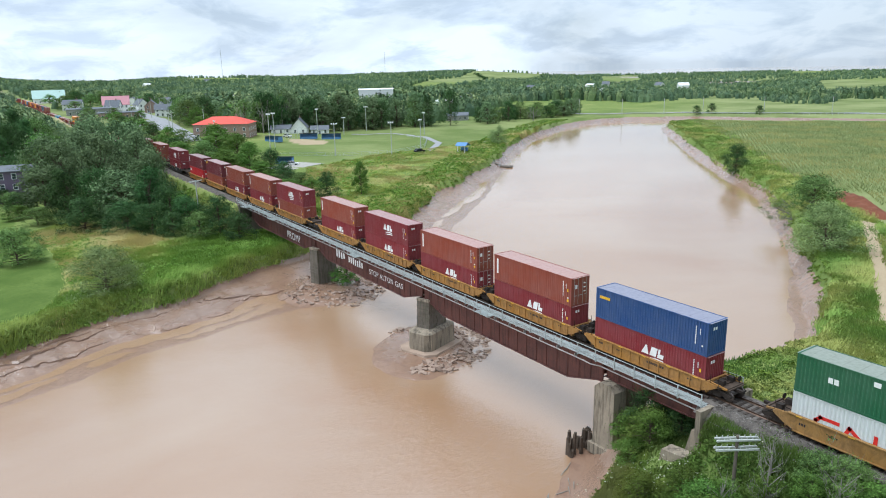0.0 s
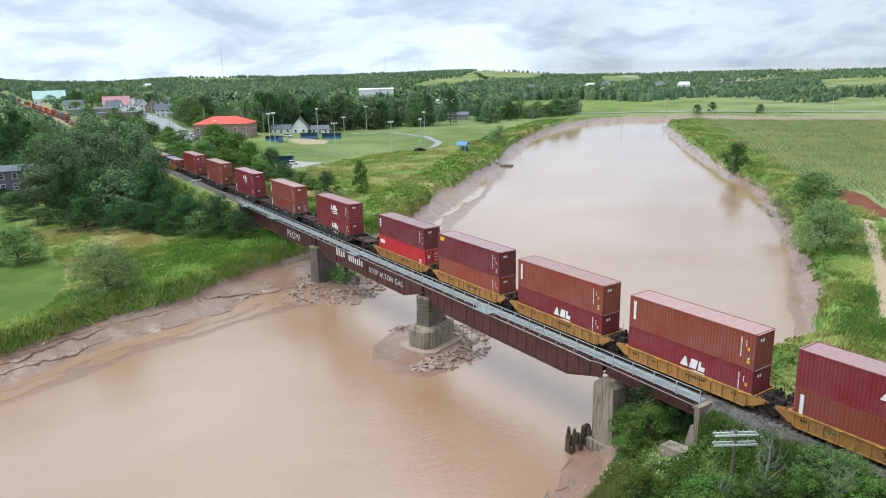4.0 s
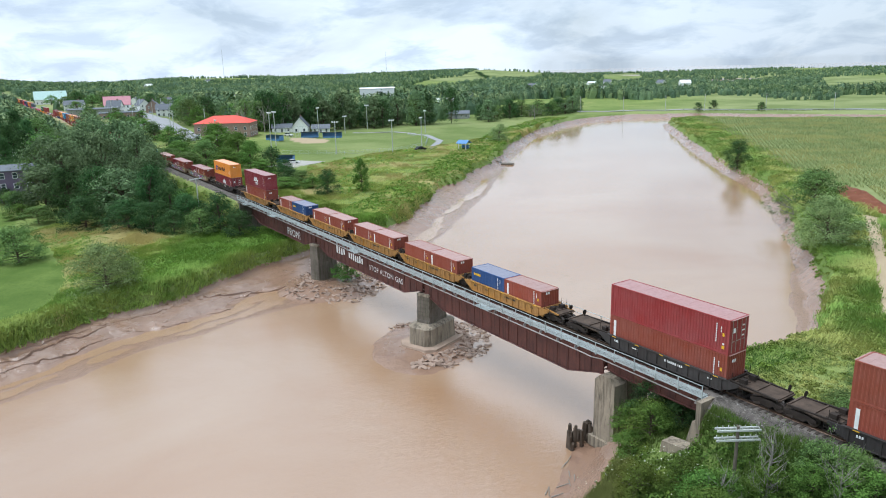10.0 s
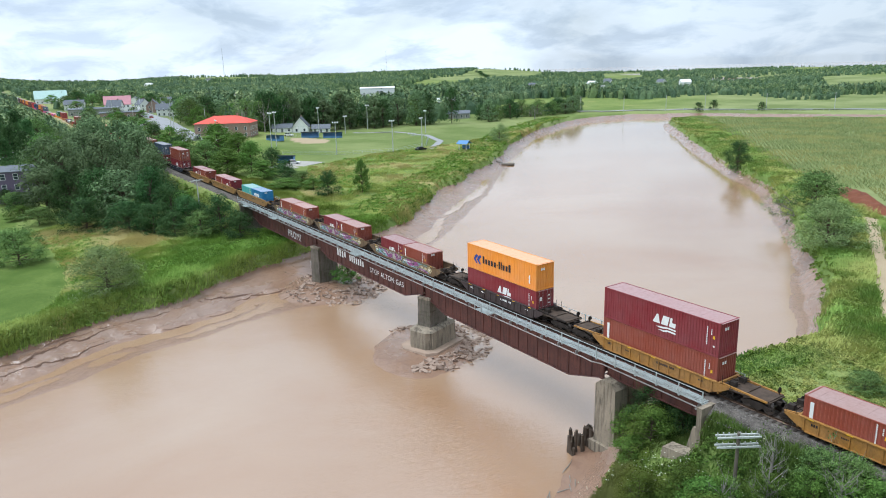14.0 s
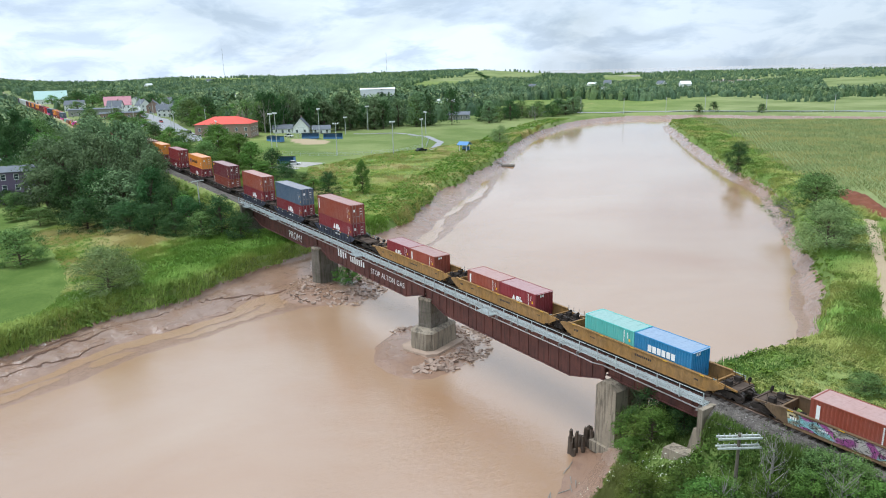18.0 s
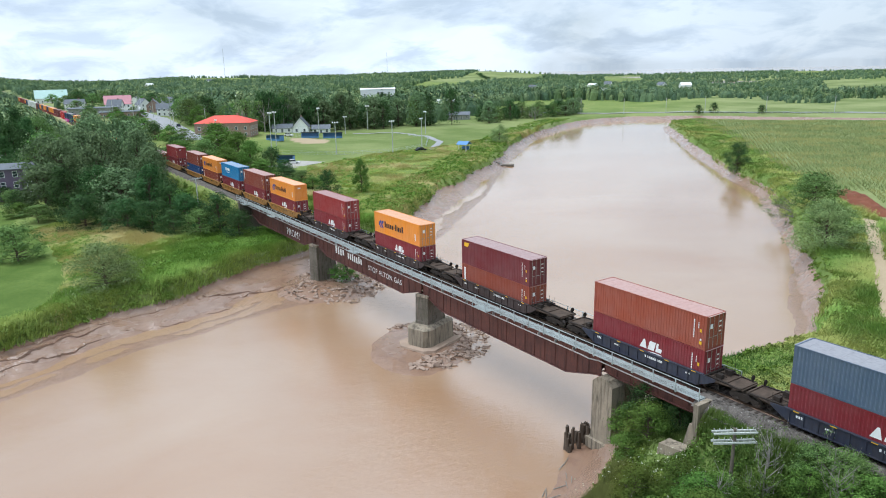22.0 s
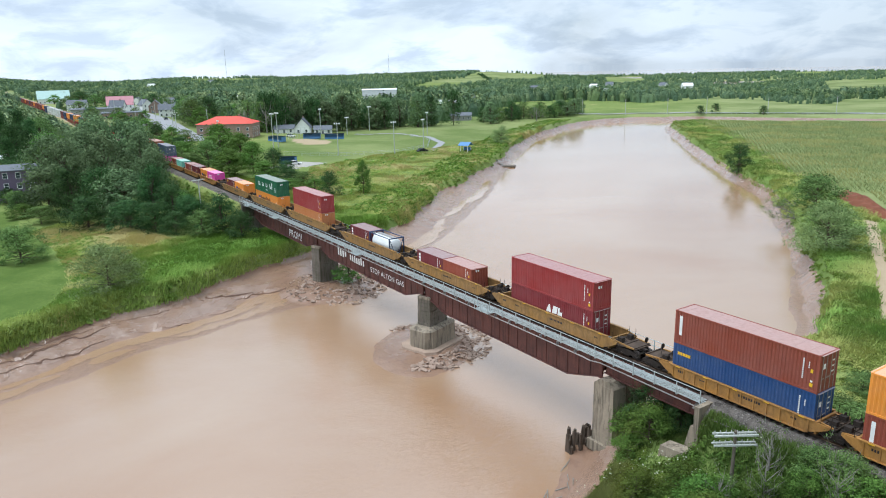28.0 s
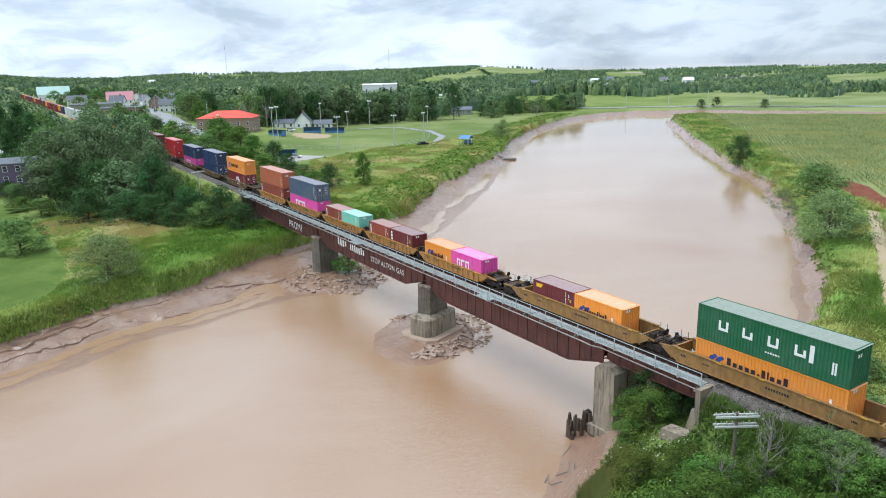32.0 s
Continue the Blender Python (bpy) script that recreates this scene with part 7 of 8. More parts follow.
def tree_proto(kind, seed, rich):
    key = (kind, seed, rich)
    if key in PROTO:
        return PROTO[key]
    rs = np.random.RandomState(seed * 17 + len(kind))
    h, w = 10.0, {"poplar": 6.5, "willow": 11.0, "dark": 9.0, "bright": 7.0, "broad": 8.5, "dead": 6.0, "shrub": 9.0, "spruce": 6.0}[kind]
    pts, outs, ends = crown_points(rs, h, w, (320 if kind == "dead" else 13000 if kind == "willow" else 7000) if rich else 2000, kind)
    q = leaf_quads(pts, rs.uniform(0.09, 0.22, len(pts)) * ((0.85 if kind == "willow" else 1.0) if rich else 1.6), rs, 0.0, outs)
    crown = soft_normals(quads_mesh("crown", q, TREE_LEAF[kind]), q, outs)
    top = 0.82 * h
    bm = bmesh.new()
    rings = [[bm.verts.new((cx + q * math.cos(a * math.pi / 4), cy + q * math.sin(a * math.pi / 4), z)) for a in range(8)] for cx, cy, z, q in ((0, 0, -0.6, 0.26), (0.02, 0.0, 0.08 * h, 0.2), (0.05, 0.03, top * 0.5, 0.15), (-0.03, 0.06, top * 0.8, 0.09), (0.0, 0.1, top, 0.03))]
    for a, b in zip(rings, rings[1:]):
        for k in range(8):
            bm.faces.new((a[k], a[(k + 1) % 8], b[(k + 1) % 8], b[k]))
    wood = "dead_wood" if kind == "dead" else "bark"
    trunk = finish("trunk", bm, wood)
    bm = bmesh.new()
    for e in ends[::2]:
        z = max(0.15 * h, e[2] * 0.62)
        rod(bm, (0.03, 0.02, z), tuple(e), 0.075 if kind != "dead" else 0.1, 5, 0.015)
    if kind == "dead":
        for k in range(70):
            e = ends[k % len(ends)]
            q = e * rs.uniform(0.5, 1.0) + rs.normal(size=3) * 0.2
            way = e / np.linalg.norm(e) * 0.7 + np.array([0, 0, 0.55]) + rs.normal(size=3) * 0.4
            rod(bm, tuple(q), tuple(q + way * rs.uniform(0.7, 1.7)), 0.035, 4, 0.01)
    PROTO[key] = (trunk, finish("branchwork", bm, wood), crown, h, w)
    return PROTO[key]


TREES = 0


def plant(kind, x, y, h, w, name="tree", label="", group="", z=None, rich=True):
    global TREES
    TREES += 1
    trunk, branches, crown, ph, pw = tree_proto(kind, TREES % 3, rich)
    z = max(up(x, y), 0.3) if z is None else z
    ob = thing(name, label or TREE_LABEL[kind], "tree" if name == "tree" else "bush", pose(x, y, z - 0.1, 0, 0, TREES * 67.0) @ Matrix.Diagonal((w / pw, w / pw, h / ph, 1)), group)
    part("trunk", trunk, "", ob)
    tagged(part("branchwork", branches, "", ob), kind="stuff")
    part("crown", crown, "", ob)
    return ob


for _rows, _place in ((LEFT_TREES, " on the grassy bank"), (SCREEN_TREES, " between the bank and the town"), (TOWN_SIDE_TREES, " at the edge of town"), (BEHIND_TRACK_TREES, " beside the railway"), (RIGHT_BANK_TREES, " on the river bank")):
    for _x, _y, _h, _w, _k in _rows:
        plant(_k, _x, _y, max(_h, 3.0), _w, "tree" if _h > 5 else "bush", TREE_LABEL[_k] + _place)

_r = random.Random(5)
# clump by the river beyond the field, and the edge of the wood behind the ball park
for _k in range(26):
    _t = _k / 25
    plant(_r.choice(["broad", "dark", "poplar", "broad"]), -338 - 30 * _t + _r.uniform(-8, 8), 205 + 110 * _t + _r.uniform(-6, 6), _r.uniform(7, 13), _r.uniform(8, 12), "tree", "leafy tree by the river beyond the field", rich=False)
for _k in range(44):
    _t = _k / 43
    _x, _y = (-352 + 6 * _t, 76 + 60 * _t) if _t < 0.5 else (-349 + 40 * (_t - 0.5), 106 + 150 * (_t - 0.5))
    plant(_r.choice(["poplar", "poplar", "dark", "broad"]), _x - 14 + _r.uniform(-7, 7), _y + _r.uniform(-5, 5), _r.uniform(13, 21), _r.uniform(8, 13), "tree", "tall tree at the edge of the wood", rich=False)
for _x, _y, _h in ((-352, 78, 17), (-356, 90, 17), (-349, 66, 15), (-335, 245, 9)):
    plant("dead", _x, _y, _h, 9, "tree", "bare grey dead tree at the edge of the wood")
for _x, _y, _h in ((-300, 358, 6), (-270, 383, 6), (-302, 377, 7)):
    plant("dark", _x, _y, _h, 7, "tree", "small tree in the far meadow", rich=False)
for _x, _y, _t, _l in ((-82, 102, 62, 9), (-84, 106, 50, 8), (-80, 99, 70, 7)):
    _o = plant("dead", _x, _y, _l, 5, "tree", "fallen half-dead tree leaning over the river")
    _o.matrix_world = pose(_x, _y, 2.6, 0, -_t, 52) @ Matrix.Diagonal((0.8, 0.8, _l / 10, 1))
plant("bright", -105.8, 2.6, 4.0, 4.2, "bush", "green bush beside the stone pier", z=0.9)
for _k in range(44):
    plant(_r.choice(["broad", "dark", "bright", "poplar"]), _r.uniform(-640, -392), _r.uniform(74, 112) if _k % 4 else _r.uniform(14, 34), _r.uniform(6, 11) if _k % 4 else _r.uniform(3, 4.5), _r.uniform(7, 12), "tree", "leafy tree among the houses of the town", rich=False)
for _x, _y, _h, _w, _k in ((-401, 54, 14, 14, "broad"), (-414, 58, 15, 15, "poplar"), (-427, 56, 13, 13, "broad"), (-388, 55, 11, 11, "bright"), (-440, 62, 14, 14, "broad"), (-456, 60, 9, 9, "dark"), (-372, 52, 7, 8, "bright"), (-432, 72, 15, 15, "dark"), (-455, 40, 5, 7, "bright"), (-475, 39, 6, 7, "broad"), (-447, 24, 7, 9, "broad"), (-430, 22, 6, 9, "bright"), (-412, 20, 6, 9, "broad"), (-395, 20, 6, 8, "dark"), (-378, 20, 7, 9, "broad"), (-360, 22, 7, 9, "bright"), (-344, 22, 7, 9, "broad"), (-330, 20, 7, 10, "dark"), (-312, 22, 8, 10, "bright"), (-296, 24, 8, 10, "broad"), (-282, 18, 7, 10, "dark"), (-270, 34, 8, 9, "broad"), (-504, 17, 6, 9, "dark"), (-485, 16, 6, 9, "broad"), (-563, 18, 8, 12, "broad"), (-600, 18, 9, 13, "dark"), (-640, 20, 10, 13, "broad"), (-590, 44, 10, 12, "broad"), (-620, 50, 11, 13, "dark"), (-650, 40, 11, 14, "broad"), (-690, 34, 12, 14, "dark"), (-700, 56, 13, 15, "broad"), (-740, 40, 12, 15, "broad"), (-755, 20, 9, 12, "bright"), (-600, 84, 12, 13, "broad"), (-640, 84, 13, 14, "dark"), (-570, 78, 10, 11, "broad"), (-535, 80, 11, 11, "dark"), (-512, 78, 11, 12, "broad")):
    plant(_k, _x, _y, _h, _w, "tree", "leafy green tree between the houses of the town", rich=False)
for _k in range(16):
    plant("dark", -1150 - 18 * _k + _r.uniform(-4, 4), 830 + 12 * _k + _r.uniform(-4, 4), _r.uniform(3, 6), _r.uniform(9, 14), "bush", "dark hedge bush across the hill field", "hedge across the hill field", rich=False)
# shrubs at the near end of the bridge
# under the span dark-leaved kinds, their colour partly standing in for its shade
for _x, _y, _h, _w, _k in ((-35.6, -3.0, 3.3, 4.6, "broad"), (-37.5, -0.5, 3.8, 5.0, "dark"), (-33.2, 1.5, 3.6, 4.5, "dark"), (-35.0, 0.5, 3.6, 4.5, "dark"), (-38.0, 3.0, 3.5, 4.5, "dark"), (-34.0, 4.5, 3.5, 4.0, "dark"), (-30.5, -10.5, 2.6, 4.0, "broad"), (-27.8, -9.0, 2.6, 3.6, "broad"), (-25.2, -8.0, 2.6, 3.4, "broad"), (-22.8, -6.6, 2.4, 3.4, "broad"), (-20.5, -5.2, 2.3, 3.2, "broad"), (-18.4, -4.4, 2.2, 3.2, "broad"), (-24.0, -11.0, 2.6, 4.2, "broad"), (-20.5, -9.0, 2.6, 4.0, "broad"), (-17.2, -7.4, 2.6, 4.0, "broad")):
    plant("shrub" if _k == "broad" else _k, _x, _y, _h, _w, "bush", "leafy green shrub on the railway bank", "shrubs on the railway bank")
for _x, _y, _h, _w, _k in ((-38.6, -1.6, 3.2, 3.6, "bright"), (-36.4, -4.4, 2.4, 3.0, "bright"), (-25.6, -9.6, 2.8, 3.4, "bright"), (-20.8, -4.0, 2.6, 3.0, "broad"), (-18.8, -3.9, 2.8, 3.2, "broad"), (-17.0, -4.6, 2.8, 3.4, "bright")):
    plant(_k, _x, _y, _h, _w, "bush", "fresh green leafy shrub on the railway bank", "shrubs on the railway bank")
for _x, _y, _h in ((-23.6, -5.0, 4.4), (-22.6, -7.0, 4.6), (-18.6, -5.6, 4.2), (-19.6, -4.2, 3.8), (-24.6, -9.0, 3.6)):
    plant("dead", _x, _y, _h, 2.6, "bush", "shrub of bare grey twigs on the railway bank")
for _x, _y, _h, _w in ((-25, 10, 3.5, 5), (-20, 12, 4, 6), (-28, 14, 2.5, 4), (-17, 9, 4, 5), (-30, 22, 2, 4)):
    plant("broad", _x, _y, _h, _w, "bush", "leafy bush beyond the track", "bushes beyond the track")


# ---- grass, crop and far woods ----
def blades(n, sampler, height, width, per, name, material, label, seed, lean=0.75, floor=2.15):
    """Tufts of grass blades on the ground as one object."""
    rs = np.random.RandomState(seed)
    x, y, k = sampler(rs, n)
    z = land(x, y)
    ok = (z > floor) & ~in_poly(x, y, LAWN) & ~((x > -34.5) & (x < -30.9) & (y > -6.2) & (y < -2.5) & (rs.uniform(size=len(x)) < 0.75))
    ok &= ~((np.abs(x + 63 - (93 - y) * 0.53) < 1.6) & (y > 44) & (y < 103))
    x, y, z, k = x[ok], y[ok], z[ok], k[ok]
    m = len(x)
    h = (height * k * rs.uniform(0.6, 1.3, m))[:, None] * rs.uniform(0.6, 1.1, (m, per))
    a = (3.5 * rough(x, y, 8, 6, 3))[:, None] + rs.normal(size=(m, per)) * 0.8
    o = rs.normal(size=(m, per, 2)) * (width * 1.6)
    tip = np.stack([np.cos(a) * h * lean, np.sin(a) * h * lean], -1) * rs.uniform(0.3, 1.0, (m, per, 1))
    side = np.stack([-np.sin(a), np.cos(a)], -1) * width * 0.5
    base = np.stack([np.broadcast_to(x[:, None], (m, per)), np.broadcast_to(y[:, None], (m, per))], -1) + o
    zb = np.broadcast_to(z[:, None], (m, per)) - 0.1
    q = np.stack([np.concatenate([base - side, zb[..., None]], -1), np.concatenate([base + side, zb[..., None]], -1), np.concatenate([base + tip, (zb + h)[..., None]], -1)], 2)
    me = quads_mesh(name, q.reshape(-1, 3, 3), material)
    return tagged(new(name, me), label, "grass", kind="stuff")


def strip(poly_a, poly_b):
    """Random points between two plan lines of equal count."""
    A, B = np.array(poly_a, float), np.array(poly_b, float)

    def sample(rs, n):
        t = rs.uniform(0, len(A) - 1, n)
        i = np.minimum(t.astype(int), len(A) - 2)
        f = (t - i)[:, None]
        a, b = A[i] * (1 - f) + A[i + 1] * f, B[i] * (1 - f) + B[i + 1] * f
        s = rs.uniform(0, 1, n)[:, None]
        p = a * (1 - s) + b * s
        k = np.clip(0.75 + 0.7 * rough(p[:, 0], p[:, 1], 5, 2), 0.25, 1.8)
        return p[:, 0], p[:, 1], k
    return sample


blades(40000, strip([(-85, -90), (-92, -49), (-95, -39), (-100, -31), (-106, -22), (-114, -14), (-119, -4), (-121, 6), (-130, 26)], [(-106, -90), (-108, -52), (-112, -42), (-122, -34), (-134, -28), (-142, -20), (-144, -8), (-146, 4), (-148, 24)]), 1.0, 0.16, 5, "tall_grass", "reed", "tall bright green grass along the river bank", 2)
blades(20000, strip([(-104, -42), (-116, -34), (-128, -26), (-138, -16)], [(-150, -42), (-170, -40), (-176, -34), (-168, -26)]), 0.7, 0.16, 5, "meadow_grass", "grass_blade", "uneven meadow grass with pale patches", 3)
blades(38000, strip([(-134, 30), (-142, 44), (-158, 60), (-186, 92), (-228, 130), (-262, 172), (-320, 246)], [(-146, 18), (-186, 26), (-226, 48), (-242, 84), (-248, 116), (-276, 186), (-332, 262)]), 0.7, 0.22, 5, "meadow_grass", "grass_blade", "rough meadow beside the river", 4)
blades(32000, strip([(-45, 30), (-46, 42), (-52, 59), (-61, 71), (-77, 94), (-101, 117), (-150, 168), (-214, 240), (-300, 326)], [(-24, 26), (-28, 44), (-36, 64), (-50, 84), (-70, 108), (-90, 128), (-132, 174), (-198, 248), (-280, 334)]), 1.0, 0.2, 5, "tall_grass", "bank_grass", "tall grass along the river bank", 5, 0.75, 1.3)
blades(22000, strip([(-42, -4), (-40, -8), (-35, -16), (-30, -26)], [(-30, 2), (-22, -2.6), (-14, -2.6), (-4, -2.6)]), 0.5, 0.07, 6, "weeds", "weed", "lush weeds on the slope under the bridge", 6, 0.4)
blades(9000, strip([(-39.5, -4), (-37.5, -8), (-35, -12), (-32, -17)], [(-36.5, -3), (-34.5, -8), (-32, -12), (-29, -17)]), 1.1, 0.07, 7, "reeds", "weed", "long bent reeds beside the pier", 7, 0.7)
blades(16000, strip([(-42, 3.5), (-20, 3.5), (2, 3.5)], [(-44, 34), (-22, 40), (2, 40)]), 0.55, 0.12, 6, "weeds", "weed", "weedy grass beyond the track", 8, 0.45)
blades(8000, strip([(-146, 5), (-200, 6), (-250, 7)], [(-140, 22), (-180, 24), (-230, 22)]), 1.0, 0.22, 6, "tall_grass", "reed", "rank growth beside the railway", 9)

blades(6000, strip([(-29.8, -2.9), (-15, -2.9), (2, -2.9)], [(-29.8, -5.2), (-15, -5.2), (2, -5.2)]), 0.24, 0.05, 6, "weeds", "weed", "weeds creeping onto the ballast shoulder", 19, 0.4)


def mounds(n, sampler, r0, r1, leaf, per, material, label, seed, floor=2.0):
    """Low leafy clumps of herbs and tussocks as one object."""
    rs = np.random.RandomState(seed)
    x, y, k = sampler(rs, n)
    z = land(x, y)
    ok = (z > floor) & ~in_poly(x, y, LAWN) & ~((x > -34.5) & (x < -30.4) & (y > -7) & (y < 3.5)) & ~((np.abs(y) < 3.2) & (x > -31))
    ok &= ~((np.abs(x + 63 - (93 - y) * 0.53) < 1.8) & (y > 44) & (y < 103))
    x, y, z, k = x[ok], y[ok], z[ok], k[ok]
    m = len(x)
    r = rs.uniform(r0, r1, m) * np.clip(k, 0.5, 1.4)
    d = rs.normal(size=(m, per, 3))
    d /= np.linalg.norm(d, axis=2, keepdims=True)
    d[..., 2] = np.abs(d[..., 2])
    c = np.stack([x, y, z], -1)[:, None] + d * np.array([1.0, 1.0, 0.8]) * (r[:, None] * rs.uniform(0.55, 1.0, (m, per)))[..., None]
    o = (d + np.array([0, 0, 0.4])).reshape(-1, 3)
    q = leaf_quads(c.reshape(-1, 3), rs.uniform(0.7, 1.4, m * per) * leaf, rs, 0.0, o, 0.6)
    tagged(new("undergrowth", soft_normals(quads_mesh("undergrowth", q, material), q, o, 0.35)), label, "undergrowth", kind="stuff")


mounds(1500, strip([(-101, -52), (-104.5, -42), (-102.5, -36), (-108, -33), (-110, -24), (-119, -21), (-125, -12), (-126, -3.5), (-129, 4)], [(-107, -53), (-110, -45), (-110, -38), (-116, -35), (-122, -28), (-128, -23), (-133, -13), (-133, -4), (-136, 4)]), 0.5, 1.1, 0.16, 36, "bank_herb", "bright green tussocks and herbs along the river bank", 31)
mounds(500, strip([(-106, -44), (-116, -36), (-130, -28)], [(-150, -42), (-165, -36), (-165, -28)]), 0.4, 0.9, 0.16, 30, "bank_herb", "scattered green tussocks in the meadow", 32)
mounds(2200, strip([(-131, 26), (-150, 50), (-171, 76), (-196, 104), (-221, 129), (-246, 159), (-288, 208), (-328, 268)], [(-148, 24), (-168, 46), (-190, 70), (-214, 96), (-238, 122), (-262, 150), (-302, 200), (-340, 262)]), 0.5, 1.2, 0.26, 26, "bank_herb", "rank green herbs along the far bank", 33)
mounds(350, strip([(-150, 30), (-200, 60), (-240, 110)], [(-190, 20), (-232, 56), (-246, 108)]), 0.4, 0.9, 0.24, 24, "bank_herb", "scattered green tussocks in the rough meadow", 36)
mounds(2400, strip([(-40, 6), (-43, 30), (-50.5, 47), (-60, 63), (-68, 77), (-88, 104), (-123, 143), (-167, 184), (-224, 241), (-276, 295)], [(-16, 6), (-22, 30), (-34, 50), (-45, 68), (-57, 88), (-77, 114), (-113, 152), (-155, 192), (-211, 248), (-262, 300)]), 0.45, 1.1, 0.14, 50, "bank_herb", "lush green herbs on the river bank", 34, 1.75)
mounds(2600, strip([(-39, 5), (-42, 22), (-42, 34)], [(-6, 5), (-12, 26), (-22, 40)]), 0.35, 0.75, 0.075, 48, "bank_grass", "thick fresh grass beyond the track", 37)
mounds(800, strip([(-41, -4), (-40, -8), (-36, -16)], [(-35, -4), (-29, -8), (-18, -7)]), 0.3, 0.7, 0.085, 60, "bank_herb", "fresh green bramble under the bridge", 35)

mounds(1000, strip([(-146, -3.8), (-200, -3.8), (-255, -3.8)], [(-146, -10), (-200, -9), (-255, -9)]), 0.6, 1.4, 0.2, 44, "bank_herb", "thick scrub on the railway embankment", 38)
mounds(1300, strip([(-124, 146), (-165, 185), (-222, 242), (-274, 294)], [(-112, 150), (-151, 188), (-206, 247), (-262, 304)]), 0.5, 1.2, 0.26, 26, "bank_grass", "rank grass between the river and the maize", 39)


def ballast_stones():
    """Loose stones on the near shoulder of the track bed."""
    rs = np.random.RandomState(23)
    n = 9000
    x, y = rs.uniform(-30.3, 4, n), -1.5 - 1.9 * rs.uniform(0, 1, n) ** 1.3
    z = np.where(y > -2.9, RAIL - 0.22 - 0.635 * np.maximum(-1.75 - y, 0), RAIL - 0.95) + 0.02
    t = rs.normal(size=(n, 4, 3))
    t /= np.linalg.norm(t, axis=2, keepdims=True)
    t = np.stack([x, y, z], -1)[:, None] + t * rs.uniform(0.03, 0.085, (n, 1, 1))
    f = t[:, [[0, 1, 2], [0, 2, 3], [0, 3, 1], [1, 3, 2]]]
    tagged(new("ballast_stones", quads_mesh("ballast_stones", f.reshape(-1, 3, 3), "loose_stone")), "loose grey crushed stones on the ballast shoulder", "ballast", kind="stuff")


ballast_stones()


def flowers():
    rs = np.random.RandomState(11)
    t = rs.uniform(0, 1, 420)
    x, y = -36 + 12 * t + rs.normal(size=420) * 2.2, -5 - 4.5 * rs.uniform(0, 1, 420) + rs.normal(size=420)
    c = np.stack([x, y, land(x, y) + rs.uniform(0.4, 0.8, 420)], -1)
    tagged(new("wildflowers", quads_mesh("wildflowers", leaf_quads(c, rs.uniform(0.05, 0.09, 420), rs, 0.9), "flower")), "small white wildflowers among the weeds", "flowers", kind="stuff")


flowers()


def low_growth():
    """Leafy herbs and bramble on the slopes near the bridge."""
    rs = np.random.RandomState(13)
    c, o = [], []
    for k in range(900):
        t = rs.uniform(0, 1)
        x, y = -38 + 26 * t + rs.normal() * 1.5, -4.0 - 9.5 * rs.uniform(0, 1) ** 0.9
        z = up(x, y)
        if z < 2 or (-34 < x < -30.9 and y > -6.2):
            continue
        r = rs.uniform(0.35, 0.9)
        d = rs.normal(size=(46, 3))
        d /= np.linalg.norm(d, axis=1, keepdims=True)
        d[:, 2] = np.abs(d[:, 2]) * 0.8
        c.append(np.array([x, y, z]) + d * r * rs.uniform(0.5, 1, (46, 1)))
        o.append(d)
    c, o = np.concatenate(c), np.concatenate(o)
    q = leaf_quads(c, rs.uniform(0.06, 0.15, len(c)), rs, 0.0, o)
    tagged(new("undergrowth", soft_normals(quads_mesh("undergrowth", q, "leaf_shrub"), q, o)), "leafy green undergrowth on the railway bank", "undergrowth", kind="stuff")


low_growth()


def corn():
    """Rows of young maize on the flat field."""
    rs = np.random.RandomState(6)
    d = np.array([-0.60, 0.80])
    n = np.array([0.80, 0.60])
    u, v = np.meshgrid(np.arange(-60, 420, 1.25), np.arange(-120, 260, 1.35))
    p = np.array([-60, 110]) + u[..., None] * d + v[..., None] * n
    x, y = p[..., 0].ravel(), p[..., 1].ravel()
    ok = in_poly(x, y, CORN) & (x > -310) & (x < -20) & (y > 60) & ~((np.abs(x + 78 + (y - 119) * 0.9) < 7) & (y < 135))
    x, y = x[ok] + rs.normal(size=ok.sum()) * 0.12, y[ok] + rs.normal(size=ok.sum()) * 0.12
    z = land(x, y)
    m = len(x)
    h = rs.uniform(0.5, 0.95, m)
    q = []
    for k in range(3):
        a = rs.uniform(0, 6.28, m)
        s = np.stack([np.cos(a), np.sin(a), np.zeros(m)], -1)
        b = np.stack([x, y, z - 0.05], -1)
        t = b + np.stack([np.zeros(m), np.zeros(m), h], -1)
        q.append(np.stack([b - s * 0.12, b + s * 0.12, t + s * 0.5, t + s * 0.28 + np.array([0, 0, 0.12])], 1))
    tagged(new("maize_crop", quads_mesh("maize_crop", np.concatenate(q), "corn_leaf")), "rows of young green maize on a flat field", "crop", kind="stuff")


corn()

FIELDS = [[(-671, 1194), (-617, 1302), (-554, 1437), (-334, 852), (-399, 828), (-406, 758), (-408, 726), (-547, 959)],
          [(-833, 1096), (-791, 1172), (-823, 1336), (-738, 1213), (-667, 982), (-718, 939)],
          [(-1211, 2031), (-1130, 2115), (-1019, 1933), (-956, 1655), (-1042, 1742)],
          [(-1522, 1544), (-1538, 1724), (-1030, 1157), (-872, 914), (-1019, 1026)],
          [(-920, 490), (-1222, 740), (-1320, 893), (-1958, 1407), (-1796, 1604), (-1784, 1617), (-1125, 925), (-1027, 746), (-948, 605), (-878, 517)],
          [(-2364, 555), (-2217, 636), (-2195, 735), (-1810, 598), (-1761, 413)]]
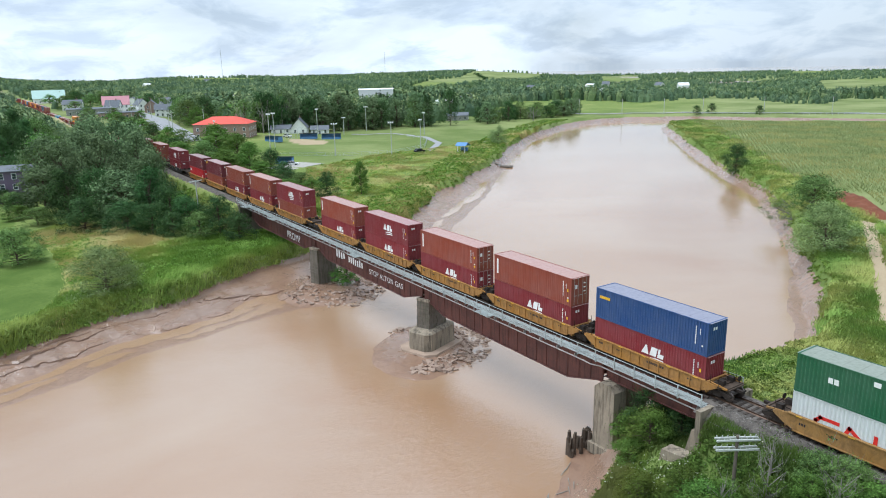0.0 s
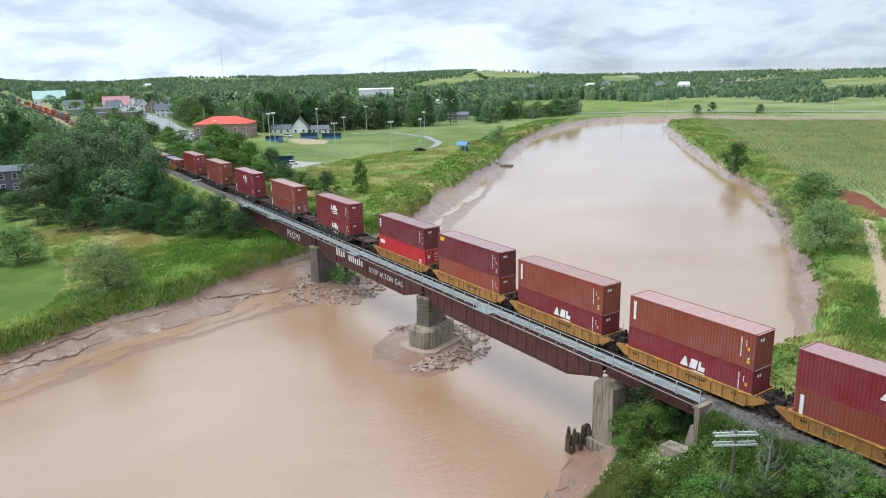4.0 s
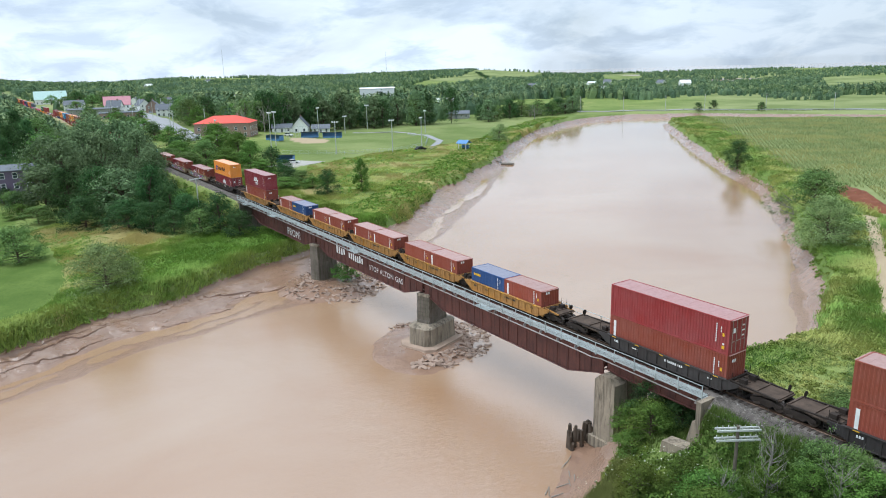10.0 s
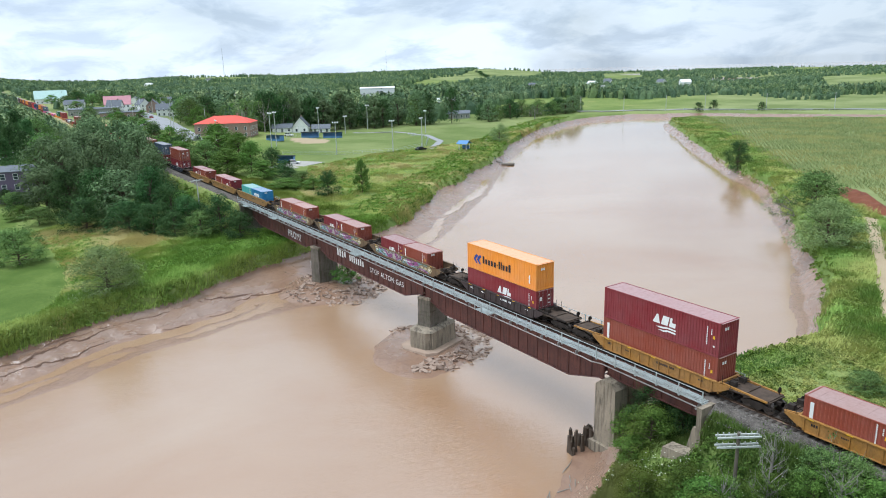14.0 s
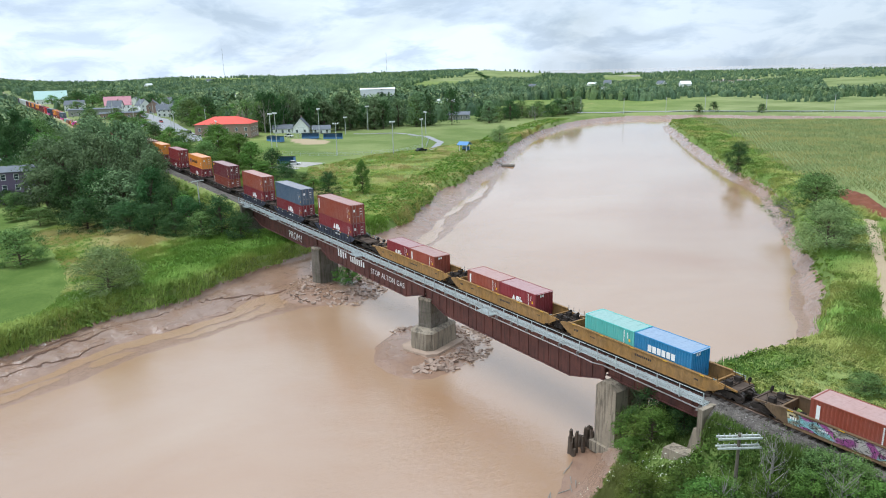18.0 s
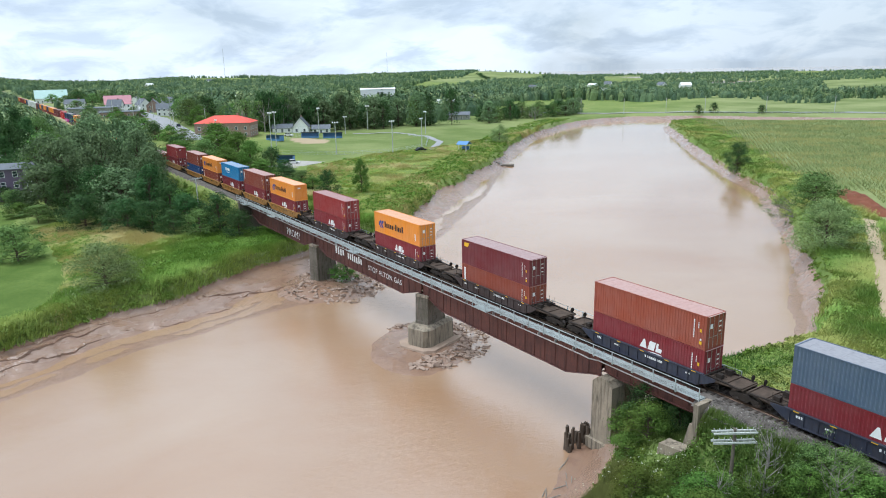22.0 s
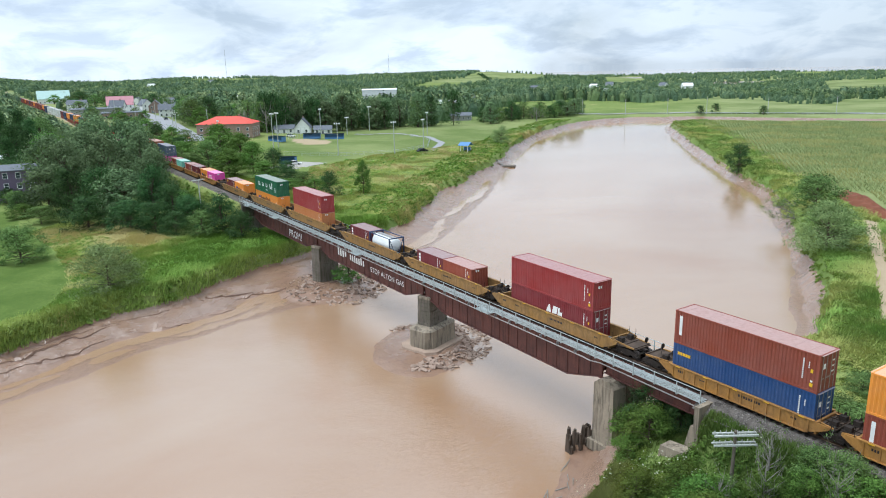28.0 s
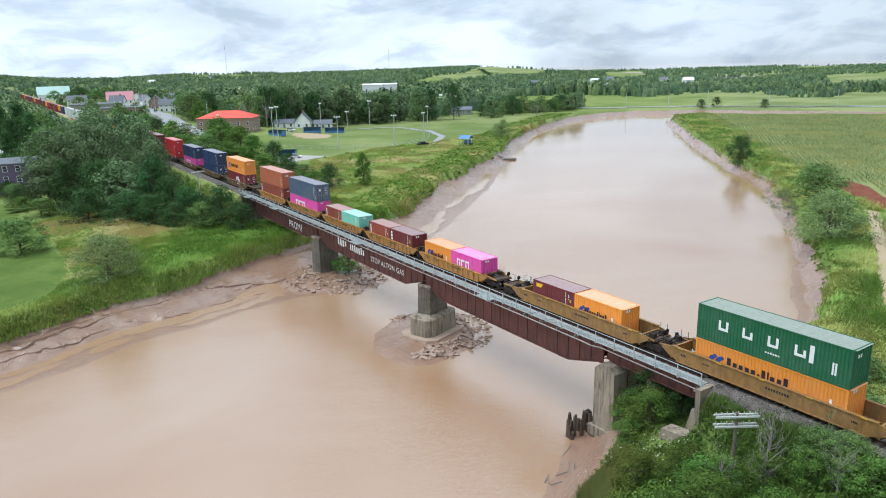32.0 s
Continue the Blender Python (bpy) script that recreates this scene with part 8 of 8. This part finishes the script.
MEADOW = [(-419, 271), (-498, 344), (-521, 375), (-531, 457), (-428, 461), (-435, 552), (-409, 558), (-324, 509), (-297, 517), (-326, 590), (-297, 606), (-254, 638), (-92, 253), (-83, 141), (-247, 187)]
TOWN = [(-392, 14), (-398, 64), (-470, 86), (-560, 104), (-700, 112), (-800, 70), (-800, 14)]
NEAR_WOODS = [(-392, 72), (-380, 104), (-370, 130), (-356, 150), (-356, 178), (-388, 232), (-422, 276), (-470, 330), (-530, 385), (-900, 520), (-1500, 300), (-1500, -300), (-330, -90), (-310, -7), (-420, -6), (-800, -6), (-800, 120), (-560, 112), (-470, 92)]


def toned(me, values):
    """A tone for each tree of a joined wood."""
    me.attributes.new("tone", "FLOAT", "POINT").data.foreach_set("value", values.astype(np.float32))


def far_woods():
    """Closed woods beyond the park and the meadows: a rounded core and loose leaf clumps for each crown."""
    rs = np.random.RandomState(3)
    ico = bmesh.new()
    bmesh.ops.create_icosphere(ico, subdivisions=1, radius=1.0)
    iv = np.array([v.co[:] for v in ico.verts])
    it = np.array([[v.index for v in f.verts] for f in ico.faces])
    ico.free()
    for name, r0, r1, n, per, leaf, h0, h1 in (("woods", 352, 820, 8200, 84, 0.062, 8, 16), ("far_woods", 800, 1450, 15000, 24, 0.095, 7, 12), ("far_woods", 1430, 2460, 15000, 8, 0.17, 7, 12)):
        a = np.radians(rs.uniform(98, 190, n))
        r = np.sqrt(r0 ** 2 + (r1 ** 2 - r0 ** 2) * rs.uniform(0, 1, n))
        x, y = r * np.cos(a), -48 + r * np.sin(a)
        k = (river_side(x, y) > 12) & ~((y < 13) & (y > -7) & (x > -1300))
        for c in FIELDS + [TOWN, PARK]:
            k &= ~in_poly(x, y, c)
        k &= in_poly(x, y, NEAR_WOODS) | (r > 620) & ~in_poly(x, y, MEADOW)
        x, y = x[k], y[k]
        h = rs.uniform(h0, h1, len(x)) * (1 + 0.16 * rough(x, y, 40, 3, 2)) * (0.8 + 0.2 * wobble(x, y, 90, 5))
        h = h * np.where((y > -0.95 * x) & (r[k] < 1000), 0.66, np.where(y > -0.95 * x, 0.78, 1.0))
        h = np.where((y < 0) & (x > -770), np.minimum(h, 0.4 * np.abs(y) + 0.6), h)
        z = land(x, y)
        m = len(x)
        w = h * rs.uniform(0.3, 0.46, m)
        conifer = rs.uniform(size=m) < np.where(wobble(x, y, 120, 2) > 0.25, 0.35, 0.06)
        w = np.where(conifer, w * 0.72, w)
        d = rs.normal(size=(m, per, 3))
        d /= np.linalg.norm(d, axis=2, keepdims=True)
        d[..., 2] = np.where(d[..., 2] < -0.3, -d[..., 2], d[..., 2])
        bulge = (1 + 0.22 * np.sin(3 * np.arctan2(d[..., 1], d[..., 0]) + rs.uniform(0, 6, (m, 1))) * np.sin(4 * d[..., 2] + rs.uniform(0, 6, (m, 1)))) * rs.uniform(0.82, 1.06, (m, per))
        f = (d[..., 2] * bulge + 1) / 2
        full = np.where(d[..., 2] < 0, 1 / np.sqrt(np.maximum(1 - d[..., 2] ** 2, 0.1)), 1.0)
        shape = np.where(conifer[:, None], 1.25 * (1.02 - f), full)
        c = np.stack([x[:, None] + d[..., 0] * bulge * w[:, None] * shape, y[:, None] + d[..., 1] * bulge * w[:, None] * shape, z[:, None] + h[:, None] * (0.02 + 0.96 * f)], -1)
        o = (d + np.array([0, 0, 0.35])).reshape(-1, 3)
        s = (np.broadcast_to((h * leaf)[:, None], (m, per)) * rs.uniform(0.7, 1.4, (m, per))).ravel()
        q = leaf_quads(c.reshape(-1, 3), s, rs, 0.0, o, 0.5 if name == "woods" else 0.3)
        label = "dense green woods covering the far land"
        me = quads_mesh(name, q, "leaf_far")
        tone = rs.uniform(0, 1, m) ** 1.2
        toned(me, np.repeat(tone, per * 4))
        if name == "woods":
            soft_normals(me, q, o, 0.6)
        tagged(new(name, me), label, "woods", kind="stuff")
        low = np.stack([iv[:, 0], iv[:, 1], np.maximum(iv[:, 2], -0.5)], -1)
        g = low[None] * np.stack([w * 0.84, w * 0.84, h * 0.58], -1)[:, None]
        g[..., :2] *= np.where(iv[:, 2] < -0.2, 1.2, 1.0)[None, :, None]
        taper = np.where(conifer[:, None], np.clip(1.05 - (iv[None, :, 2] + 1) * 0.5, 0.1, 1), 1.0)
        g[..., :2] *= taper[..., None] * rs.uniform(0.8, 1.15, (m, len(iv), 1))
        g += np.stack([x, y, z + h * 0.29 - 0.2], -1)[:, None]
        o = np.repeat(iv[it].mean(1)[None] + np.array([0, 0, 0.2]), m, 0).reshape(-1, 3)
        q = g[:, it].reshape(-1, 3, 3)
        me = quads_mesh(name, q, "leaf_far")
        # inner crowns toned darker: the shade between leaf clumps, put into the colour
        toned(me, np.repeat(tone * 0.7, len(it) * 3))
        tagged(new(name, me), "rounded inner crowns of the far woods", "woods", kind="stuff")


far_woods()


def travelled(t):
    """Metres that the train has gone by t seconds."""
    return 25.461 * t - 0.02242 * t * t + 0.000914 * t ** 3


def motions():
    for ob, x, z in MOVERS:
        walk(ob, [(t, pose(x + travelled(t), 0, z)) for t in (0, 4, 8, 12, 16, 20, 24, 28, 32)])
    walk(RED_CAR, [(t, on_road(-578.6 + 8.9 * min(t, 28), -2.2, 0)) for t in range(0, 33, 2)])
    walk(DARK_CAR, [(t, on_road(-323 - 8.9 * max(t - 15, 0), 2.2, 180)) for t in (0, 14.9, 15, 17, 19, 21, 23, 25, 27, 29, 32)])


motions()
